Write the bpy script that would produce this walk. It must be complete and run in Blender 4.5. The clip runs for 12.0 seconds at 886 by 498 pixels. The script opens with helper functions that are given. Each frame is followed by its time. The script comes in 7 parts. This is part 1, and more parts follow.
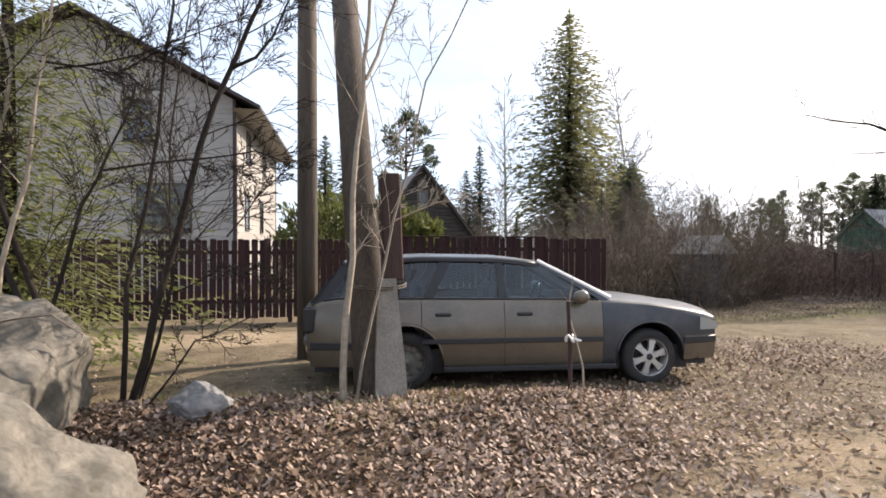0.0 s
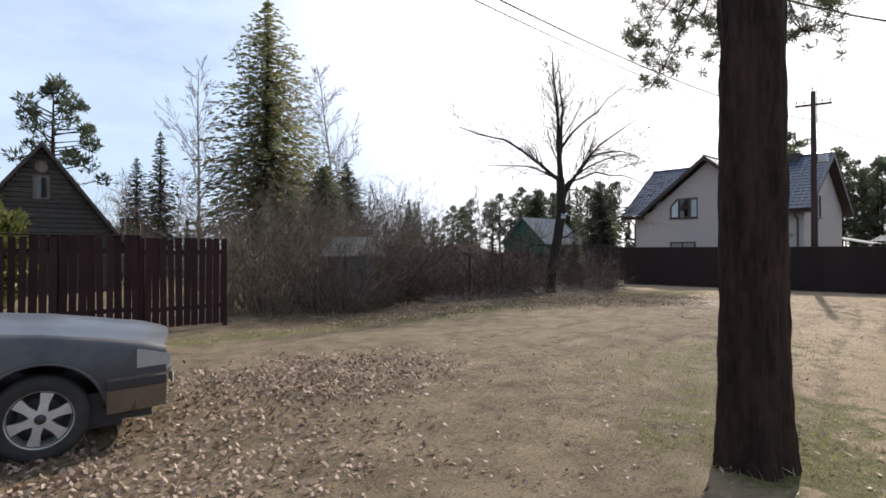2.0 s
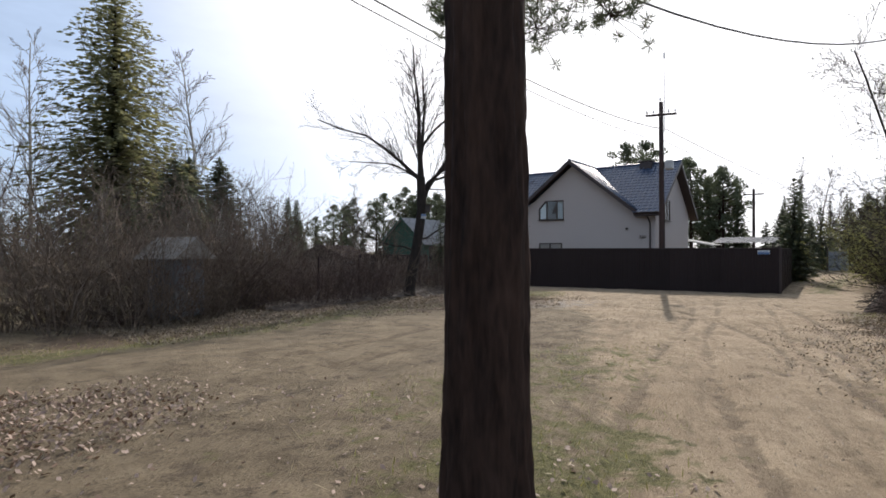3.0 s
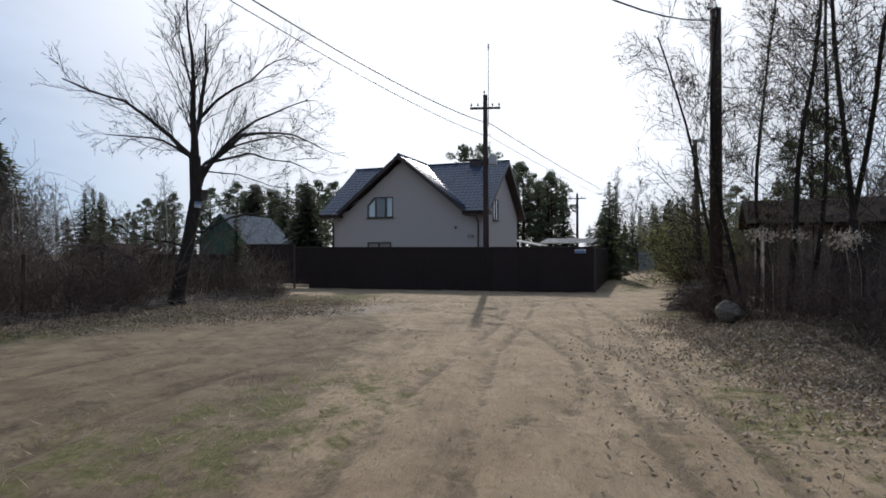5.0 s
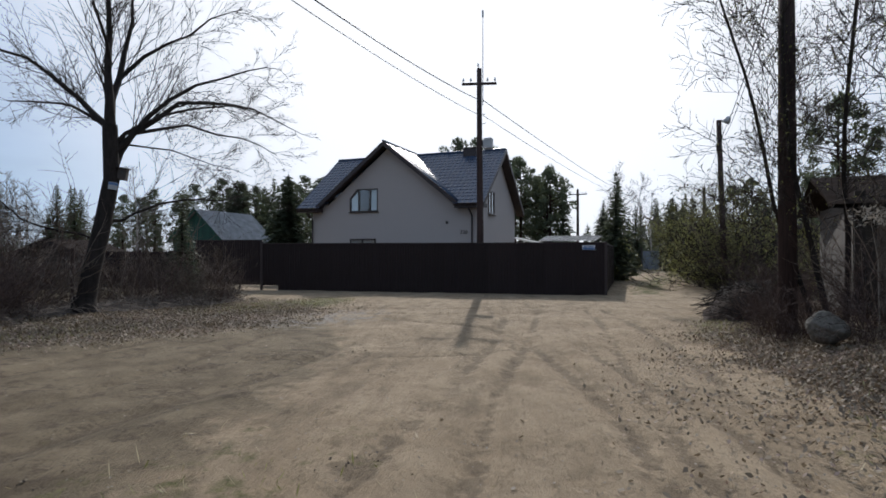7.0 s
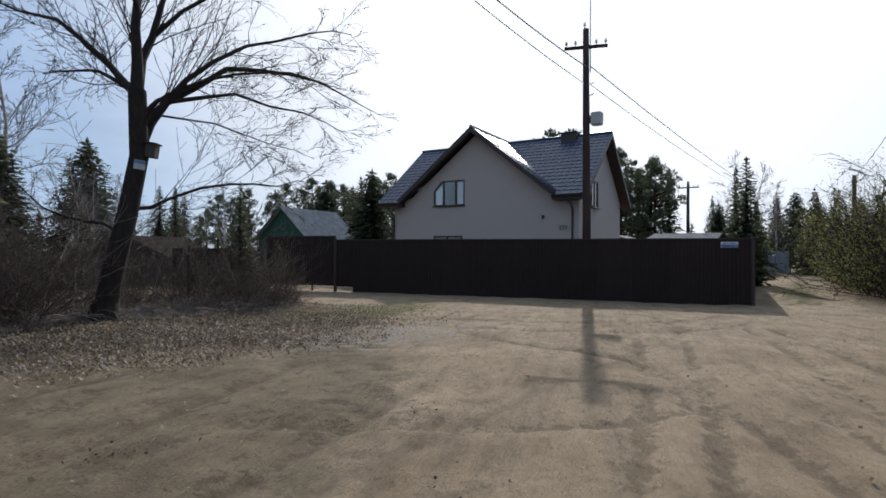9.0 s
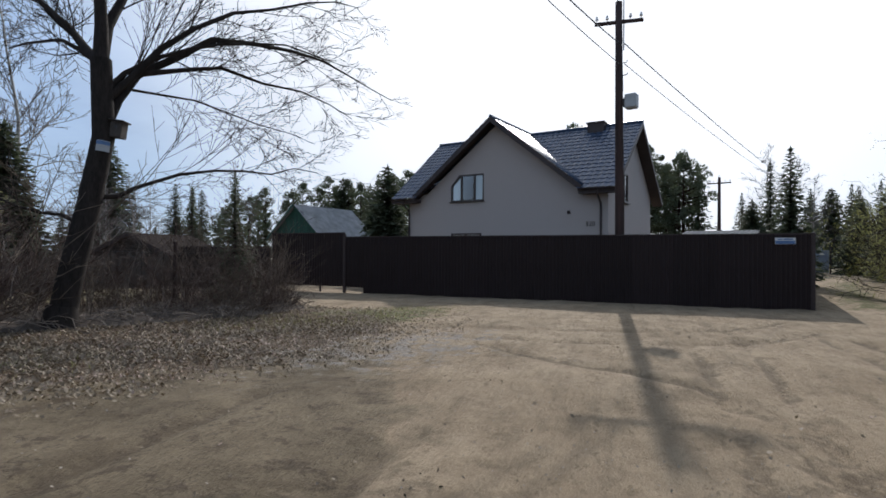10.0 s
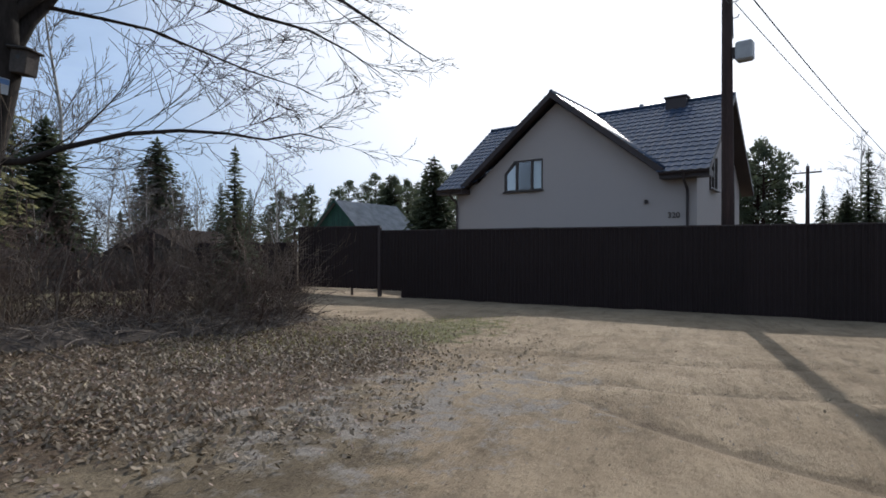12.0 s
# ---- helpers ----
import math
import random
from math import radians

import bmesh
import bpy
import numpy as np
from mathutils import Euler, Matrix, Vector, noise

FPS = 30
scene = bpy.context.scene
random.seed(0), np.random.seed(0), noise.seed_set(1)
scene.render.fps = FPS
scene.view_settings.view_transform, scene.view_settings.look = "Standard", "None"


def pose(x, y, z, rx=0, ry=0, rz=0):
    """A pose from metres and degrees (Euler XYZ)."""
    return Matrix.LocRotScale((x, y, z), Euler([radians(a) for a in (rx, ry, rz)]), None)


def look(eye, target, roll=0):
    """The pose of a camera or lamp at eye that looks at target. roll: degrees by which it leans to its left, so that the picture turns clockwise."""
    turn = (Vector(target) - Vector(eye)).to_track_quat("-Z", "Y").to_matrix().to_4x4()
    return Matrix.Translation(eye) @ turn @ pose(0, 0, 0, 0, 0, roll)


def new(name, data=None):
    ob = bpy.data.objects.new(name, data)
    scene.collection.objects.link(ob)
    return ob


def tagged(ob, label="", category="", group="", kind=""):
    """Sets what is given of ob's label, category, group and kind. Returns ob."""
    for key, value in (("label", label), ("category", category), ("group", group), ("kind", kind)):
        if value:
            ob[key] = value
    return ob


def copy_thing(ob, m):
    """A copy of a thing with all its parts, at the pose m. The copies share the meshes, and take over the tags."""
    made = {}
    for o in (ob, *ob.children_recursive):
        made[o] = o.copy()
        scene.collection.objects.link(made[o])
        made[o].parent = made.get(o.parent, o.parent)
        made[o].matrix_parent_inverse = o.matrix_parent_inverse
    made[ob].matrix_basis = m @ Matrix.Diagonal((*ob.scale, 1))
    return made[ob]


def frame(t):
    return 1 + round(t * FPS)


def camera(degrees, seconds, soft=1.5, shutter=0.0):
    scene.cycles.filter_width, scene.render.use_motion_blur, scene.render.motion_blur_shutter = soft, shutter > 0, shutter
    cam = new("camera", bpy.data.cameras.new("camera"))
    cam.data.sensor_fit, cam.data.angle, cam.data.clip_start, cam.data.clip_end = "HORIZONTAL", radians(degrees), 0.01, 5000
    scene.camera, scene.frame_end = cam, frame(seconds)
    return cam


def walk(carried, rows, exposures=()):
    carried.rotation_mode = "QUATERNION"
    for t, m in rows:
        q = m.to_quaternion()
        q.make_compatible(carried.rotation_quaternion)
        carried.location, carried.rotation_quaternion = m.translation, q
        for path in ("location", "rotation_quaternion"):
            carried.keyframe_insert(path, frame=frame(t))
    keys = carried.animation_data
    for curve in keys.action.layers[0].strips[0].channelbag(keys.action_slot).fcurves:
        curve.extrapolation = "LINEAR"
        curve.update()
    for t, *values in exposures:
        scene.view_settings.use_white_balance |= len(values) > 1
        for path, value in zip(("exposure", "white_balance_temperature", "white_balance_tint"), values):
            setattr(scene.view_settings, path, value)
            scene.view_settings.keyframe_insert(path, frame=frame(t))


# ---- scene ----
cam = camera(77.7, 12.0, soft=1.7)
METRES, EYE, TILT, LEAN, TURN = 20.75, 1.48, 0.0, 0.0, -9.7
ROWS = [
    (0.0, 0.0, 0.0, 0.0, -0.0, -0.03, 0.05),
    (0.5, 0.0332, 0.018, -0.0001, -7.67, 0.12, 0.08),
    (1.0, 0.0714, 0.0384, -0.0002, -12.7, 0.08, 0.0),
    (1.5, 0.1061, 0.0519, 0.0005, -21.36, 0.12, 0.07),
    (2.0, 0.1443, 0.0633, -0.0001, -27.66, 0.13, 0.04),
    (2.5, 0.1829, 0.0704, 0.0028, -32.71, 0.15, 0.04),
    (3.0, 0.2264, 0.0782, 0.0023, -38.97, 0.15, 0.03),
    (3.5, 0.2598, 0.0837, 0.0052, -46.25, 0.28, -0.02),
    (5.5, 0.4232, 0.1347, -0.0093, -54.75, 0.34, -0.1),
    (6.0, 0.458, 0.1554, -0.0111, -55.15, 0.35, -0.16),
    (6.5, 0.493, 0.1757, -0.0118, -55.12, 0.39, -0.09),
    (8.5, 0.6308, 0.285, -0.0164, -48.91, 0.37, -0.23),
    (9.0, 0.6577, 0.3115, -0.0171, -45.62, 0.4, -0.29),
    (9.5, 0.6901, 0.3408, -0.0183, -44.0, 0.35, -0.24),
    (10.0, 0.7205, 0.3686, -0.0201, -43.62, 0.36, -0.26),
    (10.5, 0.7494, 0.4029, -0.0214, -43.75, 0.35, -0.31),
    (11.0, 0.7734, 0.4348, -0.0213, -43.09, 0.36, -0.38),
    (11.5, 0.8003, 0.4655, -0.0236, -41.14, 0.35, -0.28),
    (12.0, 0.8306, 0.4943, -0.0248, -38.52, 0.3, -0.27),
]
walk(cam, [(t, pose(0, 0, EYE, TILT, LEAN, TURN) @ pose(METRES * x, METRES * y, METRES * z, 90 + pitch, roll, yaw)) for t, x, y, z, yaw, pitch, roll in ROWS],
     exposures=[(0.0, 0.76, 7350, 16), (1.0, 0.46, 7050, 15), (2.0, 0.2, 6850, 14), (3.5, -0.2, 6650, 13), (5.5, -0.5, 6280, 11), (9.0, -0.46, 6250, 11), (12.0, -0.36, 6250, 11)])

# ---- sky, sun ----
SUN_AZ, SUN_EL = 20.5, 33.0
world = bpy.data.worlds.new("sky")
scene.world = world
world.use_nodes = True
wn, wl = world.node_tree.nodes, world.node_tree.links
wn.clear()
w_out = wn.new("ShaderNodeOutputWorld")
w_bg = wn.new("ShaderNodeBackground")
sky = wn.new("ShaderNodeTexSky")
sky.sky_type = "NISHITA"
sky.sun_disc = False
sky.sun_elevation = radians(SUN_EL)
sky.sun_rotation = radians(90 - SUN_AZ)
sky.air_density, sky.dust_density, sky.ozone_density = 1.0, 0.5, 2.0
w_co = wn.new("ShaderNodeTexCoord")
w_map = wn.new("ShaderNodeMapping")
w_map.inputs["Scale"].default_value = (1.0, 1.0, 3.2)
w_noise = wn.new("ShaderNodeTexNoise")
w_noise.inputs["Scale"].default_value, w_noise.inputs["Detail"].default_value, w_noise.inputs["Roughness"].default_value = 2.2, 6.0, 0.62
w_ramp = wn.new("ShaderNodeValToRGB")
w_ramp.color_ramp.elements[0].position, w_ramp.color_ramp.elements[1].position = 0.30, 0.80
w_ramp.color_ramp.elements[0].color, w_ramp.color_ramp.elements[1].color = (0.40, 0.40, 0.40, 1), (0.85, 0.85, 0.85, 1)
w_mix = wn.new("ShaderNodeMixRGB")
w_mix.inputs["Color2"].default_value = (11.0, 14.2, 19.2, 1)
wl.new(w_co.outputs["Generated"], w_map.inputs["Vector"])
wl.new(w_map.outputs["Vector"], w_noise.inputs["Vector"])
wl.new(w_noise.outputs["Fac"], w_ramp.inputs["Fac"])
wl.new(w_ramp.outputs["Color"], w_mix.inputs["Fac"])
wl.new(sky.outputs["Color"], w_mix.inputs["Color1"])
# thin white haze that thickens round the sun
w_dot = wn.new("ShaderNodeVectorMath")
w_dot.operation = "DOT_PRODUCT"
w_dot.inputs[1].default_value = (math.cos(radians(SUN_EL)) * math.cos(radians(SUN_AZ)), math.cos(radians(SUN_EL)) * math.sin(radians(SUN_AZ)), math.sin(radians(SUN_EL)))
wl.new(w_co.outputs["Generated"], w_dot.inputs[0])
w_haze = wn.new("ShaderNodeMapRange")
w_haze.interpolation_type = "SMOOTHSTEP"
w_haze.inputs["From Min"].default_value, w_haze.inputs["From Max"].default_value = 0.62, 0.93
w_haze.inputs["To Max"].default_value = 0.85
wl.new(w_dot.outputs["Value"], w_haze.inputs["Value"])
w_mix2 = wn.new("ShaderNodeMixRGB")
w_mix2.inputs["Color2"].default_value = (23.0, 23.3, 23.8, 1)
wl.new(w_haze.outputs["Result"], w_mix2.inputs["Fac"])
wl.new(w_mix.outputs["Color"], w_mix2.inputs["Color1"])
wl.new(w_mix2.outputs["Color"], w_bg.inputs["Color"])
w_bg.inputs["Strength"].default_value = 0.07
wl.new(w_bg.outputs["Background"], w_out.inputs["Surface"])

sun = new("sun", bpy.data.lights.new("sun", "SUN"))
sun.data.energy, sun.data.angle, sun.data.color = 5.0, radians(0.6), (1.0, 0.955, 0.89)
_el, _az = radians(SUN_EL), radians(SUN_AZ)
sun.matrix_world = look((60 * math.cos(_el) * math.cos(_az), 60 * math.cos(_el) * math.sin(_az), 60 * math.sin(_el)), (0, 0, 0))

# ---- materials ----


def material(name, base, second=None, rough=0.8, metal=0.0, scale=6.0, fine=60.0, bump=0.15, mix=0.6, vary=0.0, stretch=(1, 1, 1),
             dirt=None, dirt_amount=0.0, dirt_scale=1.5, coat=0.0, island=0.0):
    """A surface with colour varied at two scales, fine relief, and stains of its own shape."""
    m = bpy.data.materials.new(name)
    m.use_nodes = True
    n, l = m.node_tree.nodes, m.node_tree.links
    b = n["Principled BSDF"]
    second = second or tuple(c * 0.7 for c in base)
    co, mp = n.new("ShaderNodeTexCoord"), n.new("ShaderNodeMapping")
    mp.inputs["Scale"].default_value = stretch
    l.new(co.outputs["Object"], mp.inputs["Vector"])
    big, small = n.new("ShaderNodeTexNoise"), n.new("ShaderNodeTexNoise")
    big.inputs["Scale"].default_value, big.inputs["Detail"].default_value = scale, 5
    small.inputs["Scale"].default_value, small.inputs["Detail"].default_value = fine, 4
    for t in (big, small):
        l.new(mp.outputs["Vector"], t.inputs["Vector"])
    add = n.new("ShaderNodeMath")
    add.operation = "MULTIPLY_ADD"
    add.inputs[1].default_value = 0.45
    l.new(small.outputs["Fac"], add.inputs[0])
    half = n.new("ShaderNodeMath")
    half.operation = "MULTIPLY"
    half.inputs[1].default_value = 0.55
    l.new(big.outputs["Fac"], half.inputs[0])
    l.new(half.outputs[0], add.inputs[2])
    ramp = n.new("ShaderNodeMapRange")
    ramp.inputs["From Min"].default_value, ramp.inputs["From Max"].default_value = 0.5 - 0.25 * mix, 0.5 + 0.25 * mix
    l.new(add.outputs[0], ramp.inputs["Value"])
    col = n.new("ShaderNodeMixRGB")
    col.inputs["Color1"].default_value, col.inputs["Color2"].default_value = (*second, 1), (*base, 1)
    l.new(ramp.outputs["Result"], col.inputs["Fac"])
    out = col.outputs["Color"]
    if vary or island:
        hsv = n.new("ShaderNodeHueSaturation")
        rnd = n.new("ShaderNodeMapRange")
        if island:
            src = n.new("ShaderNodeNewGeometry").outputs["Random Per Island"]
        else:
            src = n.new("ShaderNodeObjectInfo").outputs["Random"]
        amount = vary or island
        rnd.inputs["To Min"].default_value, rnd.inputs["To Max"].default_value = 1 - amount, 1 + amount
        l.new(src, rnd.inputs["Value"])
        l.new(rnd.outputs["Result"], hsv.inputs["Value"])
        l.new(out, hsv.inputs["Color"])
        out = hsv.outputs["Color"]
    if dirt:
        dn, dr, dm = n.new("ShaderNodeTexNoise"), n.new("ShaderNodeMapRange"), n.new("ShaderNodeMixRGB")
        dn.inputs["Scale"].default_value, dn.inputs["Detail"].default_value, dn.inputs["Roughness"].default_value = dirt_scale, 8, 0.65
        l.new(co.outputs["Object"], dn.inputs["Vector"])
        dr.inputs["From Min"].default_value, dr.inputs["From Max"].default_value = 0.45, 0.68
        dr.inputs["To Max"].default_value = dirt_amount
        l.new(dn.outputs["Fac"], dr.inputs["Value"])
        l.new(dr.outputs["Result"], dm.inputs["Fac"])
        l.new(out, dm.inputs["Color1"])
        dm.inputs["Color2"].default_value = (*dirt, 1)
        out = dm.outputs["Color"]
    l.new(out, b.inputs["Base Color"])
    b.inputs["Metallic"].default_value = metal
    rr = n.new("ShaderNodeMapRange")
    rr.inputs["To Min"].default_value, rr.inputs["To Max"].default_value = max(0.03, rough - 0.08), min(1.0, rough + 0.08)
    l.new(big.outputs["Fac"], rr.inputs["Value"])
    l.new(rr.outputs["Result"], b.inputs["Roughness"])
    if coat:
        b.inputs["Coat Weight"].default_value, b.inputs["Coat Roughness"].default_value = coat, 0.12
    if bump:
        bp = n.new("ShaderNodeBump")
        bp.inputs["Strength"].default_value, bp.inputs["Distance"].default_value = bump, 0.02
        l.new(add.outputs[0], bp.inputs["Height"])
        l.new(bp.outputs["Normal"], b.inputs["Normal"])
    return m


def glass_material(name, tint, rough=0.02, clear=0.5):
    """Thin pane: part mirror, part see-through, by the glass's own Fresnel."""
    m = bpy.data.materials.new(name)
    m.use_nodes = True
    n, l = m.node_tree.nodes, m.node_tree.links
    n.clear()
    out, mixer = n.new("ShaderNodeOutputMaterial"), n.new("ShaderNodeMixShader")
    gl, tr, fr = n.new("ShaderNodeBsdfGlossy"), n.new("ShaderNodeBsdfTransparent"), n.new("ShaderNodeFresnel")
    gl.inputs["Roughness"].default_value = rough
    tr.inputs["Color"].default_value = (*tint, 1)
    fr.inputs["IOR"].default_value = 1.5 + clear
    l.new(fr.outputs["Fac"], mixer.inputs["Fac"])
    l.new(tr.outputs["BSDF"], mixer.inputs[1])
    l.new(gl.outputs["BSDF"], mixer.inputs[2])
    l.new(mixer.outputs["Shader"], out.inputs["Surface"])
    return m


def leaf_material(name, base, second, trans=0.35, rough=0.6):
    m = material(name, base, second, rough=rough, scale=1.2, fine=9.0, bump=0.0, mix=0.9, island=0.3)
    n, l = m.node_tree.nodes, m.node_tree.links
    b = n["Principled BSDF"]
    tl, mx = n.new("ShaderNodeBsdfTranslucent"), n.new("ShaderNodeMixShader")
    mx.inputs["Fac"].default_value = trans
    l.new(b.inputs["Base Color"].links[0].from_socket, tl.inputs["Color"])
    l.new(b.outputs["BSDF"], mx.inputs[1])
    l.new(tl.outputs["BSDF"], mx.inputs[2])
    l.new(mx.outputs["Shader"], n["Material Output"].inputs["Surface"])
    return m


def ground_material():
    """Sand, dry earth, leaf mould, grass and gravel, laid out by what covers each patch."""
    m = bpy.data.materials.new("dry_ground")
    m.use_nodes = True
    n, l = m.node_tree.nodes, m.node_tree.links
    b = n["Principled BSDF"]
    b.inputs["Roughness"].default_value = 0.95
    b.inputs["Specular IOR Level"].default_value = 0.2
    co = n.new("ShaderNodeTexCoord")

    def noise_of(scale, detail=6, rough=0.6, stretch=None):
        t = n.new("ShaderNodeTexNoise")
        t.inputs["Scale"].default_value, t.inputs["Detail"].default_value, t.inputs["Roughness"].default_value = scale, detail, rough
        if stretch:
            mp = n.new("ShaderNodeMapping")
            mp.vector_type = "TEXTURE"
            mp.inputs["Scale"].default_value, mp.inputs["Rotation"].default_value = stretch[0], stretch[1]
            l.new(co.outputs["Object"], mp.inputs["Vector"])
            l.new(mp.outputs["Vector"], t.inputs["Vector"])
        else:
            l.new(co.outputs["Object"], t.inputs["Vector"])
        return t.outputs["Fac"]

    def ranged(v, a, c, lo=0.0, hi=1.0):
        r = n.new("ShaderNodeMapRange")
        r.inputs["From Min"].default_value, r.inputs["From Max"].default_value = a, c
        r.inputs["To Min"].default_value, r.inputs["To Max"].default_value = lo, hi
        l.new(v, r.inputs["Value"])
        return r.outputs["Result"]

    def mixed(f, c1, c2):
        x = n.new("ShaderNodeMixRGB")
        l.new(f, x.inputs["Fac"])
        for sock, c in ((x.inputs["Color1"], c1), (x.inputs["Color2"], c2)):
            if isinstance(c, tuple):
                sock.default_value = (*c, 1)
            else:
                l.new(c, sock)
        return x.outputs["Color"]

    def mask(name, soft=0.5, scale=2.5):
        a = n.new("ShaderNodeAttribute")
        a.attribute_name = name
        s = n.new("ShaderNodeMath")
        s.operation = "ADD"
        l.new(a.outputs["Fac"], s.inputs[0])
        l.new(ranged(noise_of(scale, 8, 0.68), 0.25, 0.75, -soft, soft), s.inputs[1])
        return ranged(s.outputs[0], 0.38, 0.62)

    earth = mixed(ranged(noise_of(1.7), 0.35, 0.65), EARTH_A, EARTH_B)
    earth = mixed(ranged(noise_of(3.1, 10, 0.8), 0.54, 0.59, 0, 0.6), earth, EARTH_C)
    earth = mixed(ranged(noise_of(38, 6, 0.75), 0.52, 0.68, 0, 0.7), earth, EARTH_C)
    sand = mixed(ranged(noise_of(0.9), 0.35, 0.65), SAND_A, SAND_B)
    sand = mixed(ranged(noise_of(3.0, 7, 0.66, ((2.6, 0.9, 1), (0, 0, radians(21)))), 0.47, 0.70, 0, 0.5), sand, SAND_C)
    sand = mixed(ranged(noise_of(1.3, 9, 0.74), 0.50, 0.66, 0, 0.6), sand, SAND_C)
    sand = mixed(ranged(noise_of(4.2, 10, 0.8, ((1.7, 0.8, 1), (0, 0, radians(15)))), 0.555, 0.60, 0, 0.6), sand, SAND_C)
    sand = mixed(ranged(noise_of(70, 4, 0.8), 0.55, 0.72, 0, 0.45), sand, SAND_D)
    grass = mixed(ranged(noise_of(14, 6, 0.7), 0.35, 0.65), GRASS_A, GRASS_B)
    leaf = mixed(ranged(noise_of(30, 5, 0.75), 0.36, 0.64), LEAF_A, LEAF_B)
    gravel = mixed(ranged(noise_of(55, 3, 0.8), 0.35, 0.65), (0.165, 0.145, 0.122), (0.31, 0.275, 0.235))
    c = mixed(mask("sand", 0.3), earth, sand)
    c = mixed(ranged(mask("rut", 0.5, 5.0), 0, 1, 0, 0.5), c, SAND_E)
    c = mixed(ranged(noise_of(1.6, 9, 0.72, ((5.0, 0.55, 1), (0, 0, radians(19)))), 0.53, 0.66, 0, 0.30), c, SAND_E)
    c = mixed(mask("grass", 0.55, 3.0), c, grass)
    c = mixed(mask("leaf", 0.55, 2.2), c, leaf)
    c = mixed(mask("gravel", 0.45, 4.0), c, gravel)
    l.new(c, b.inputs["Base Color"])
    bp = n.new("ShaderNodeBump")
    bp.inputs["Strength"].default_value, bp.inputs["Distance"].default_value = 1.0, 0.045
    h = n.new("ShaderNodeMath")
    h.operation = "MULTIPLY_ADD"
    h.inputs[1].default_value = 0.32
    l.new(noise_of(45, 6, 0.75), h.inputs[0])
    h2 = n.new("ShaderNodeMath")
    h2.operation = "MULTIPLY_ADD"
    h2.inputs[1].default_value = 2.6
    l.new(noise_of(3.0, 8, 0.68, ((1.9, 0.8, 1), (0, 0, radians(17)))), h2.inputs[0])
    l.new(ranged(noise_of(9, 6, 0.65), 0, 1, 0, 0.5), h2.inputs[2])
    l.new(h2.outputs[0], h.inputs[2])
    l.new(h.outputs[0], bp.inputs["Height"])
    l.new(bp.outputs["Normal"], b.inputs["Normal"])
    return m


EARTH_A, EARTH_B, EARTH_C = (0.122, 0.093, 0.057), (0.21, 0.163, 0.104), (0.05, 0.036, 0.025)
SAND_A, SAND_B, SAND_C, SAND_D = (0.265, 0.198, 0.126), (0.345, 0.265, 0.175), (0.155, 0.112, 0.068), (0.13, 0.102, 0.07)
SAND_E = (0.07, 0.05, 0.032)
GRASS_A, GRASS_B = (0.07, 0.068, 0.026), (0.15, 0.135, 0.055)
LEAF_A, LEAF_B = (0.04, 0.027, 0.017), (0.175, 0.123, 0.08)
M_GROUND = ground_material()
M_LITTER = leaf_material("dead_leaf", (0.25, 0.155, 0.098), (0.075, 0.045, 0.03), 0.15, 0.7)
M_LITTER_PALE = leaf_material("bleached_leaf", (0.46, 0.345, 0.27), (0.20, 0.13, 0.095), 0.15, 0.7)
M_LITTER_TAN = leaf_material("tan_dead_leaf", (0.29, 0.222, 0.145), (0.10, 0.075, 0.05), 0.15, 0.7)
M_GRASS = leaf_material("spring_grass", (0.20, 0.215, 0.05), (0.27, 0.235, 0.09), 0.35)
M_STRAW = leaf_material("dry_grass", (0.42, 0.35, 0.20), (0.28, 0.21, 0.12), 0.3)
M_CLOD = material("damp_clod", (0.13, 0.10, 0.07), (0.075, 0.057, 0.04), rough=0.95, island=0.3)
M_PEBBLE = material("pebble", (0.33, 0.28, 0.22), (0.16, 0.13, 0.10), rough=0.85, island=0.35)
M_BARK = material("grey_bark", (0.04, 0.032, 0.027), (0.016, 0.013, 0.011), rough=0.9, scale=9, fine=45, bump=0.6, stretch=(1, 1, 0.25))
M_TWIG = material("twig_bark", (0.04, 0.031, 0.026), (0.02, 0.016, 0.013), rough=0.85, scale=6, fine=30, bump=0.2, island=0.25)
M_TWIG_RED = material("reddish_twig", (0.115, 0.078, 0.064), (0.055, 0.037, 0.031), rough=0.85, scale=6, fine=30, bump=0.2, island=0.3)
M_THICKET = material("tan_thicket_twig", (0.185, 0.142, 0.106), (0.08, 0.061, 0.047), rough=0.85, scale=6, fine=30, bump=0.2, island=0.3)
M_TWIG_PALE = material("pale_twig", (0.36, 0.30, 0.23), (0.20, 0.16, 0.12), rough=0.8, scale=8, fine=30, bump=0.2, island=0.25)
M_SOIL = material("dark_dug_soil", (0.07, 0.05, 0.036), (0.03, 0.022, 0.017), rough=0.95, scale=5, fine=40, bump=0.9)
M_STICK = material("dull_brown_stick", (0.20, 0.155, 0.12), (0.10, 0.078, 0.06), rough=0.85, scale=6, fine=30, bump=0.2, island=0.35)
M_TWIG_GREY = material("grey_birch_twig", (0.21, 0.18, 0.165), (0.12, 0.10, 0.092), rough=0.85, scale=6, fine=30, bump=0.2, island=0.25)
M_PINEBARK = material("pine_bark", (0.052, 0.031, 0.023), (0.012, 0.0075, 0.006), rough=0.95, scale=7, fine=34, bump=1.0, stretch=(1, 1, 0.22))
M_BIRCHBARK = material("birch_bark", (0.55, 0.52, 0.47), (0.16, 0.14, 0.12), rough=0.8, scale=3, fine=20, bump=0.2, stretch=(0.5, 0.5, 2.5))
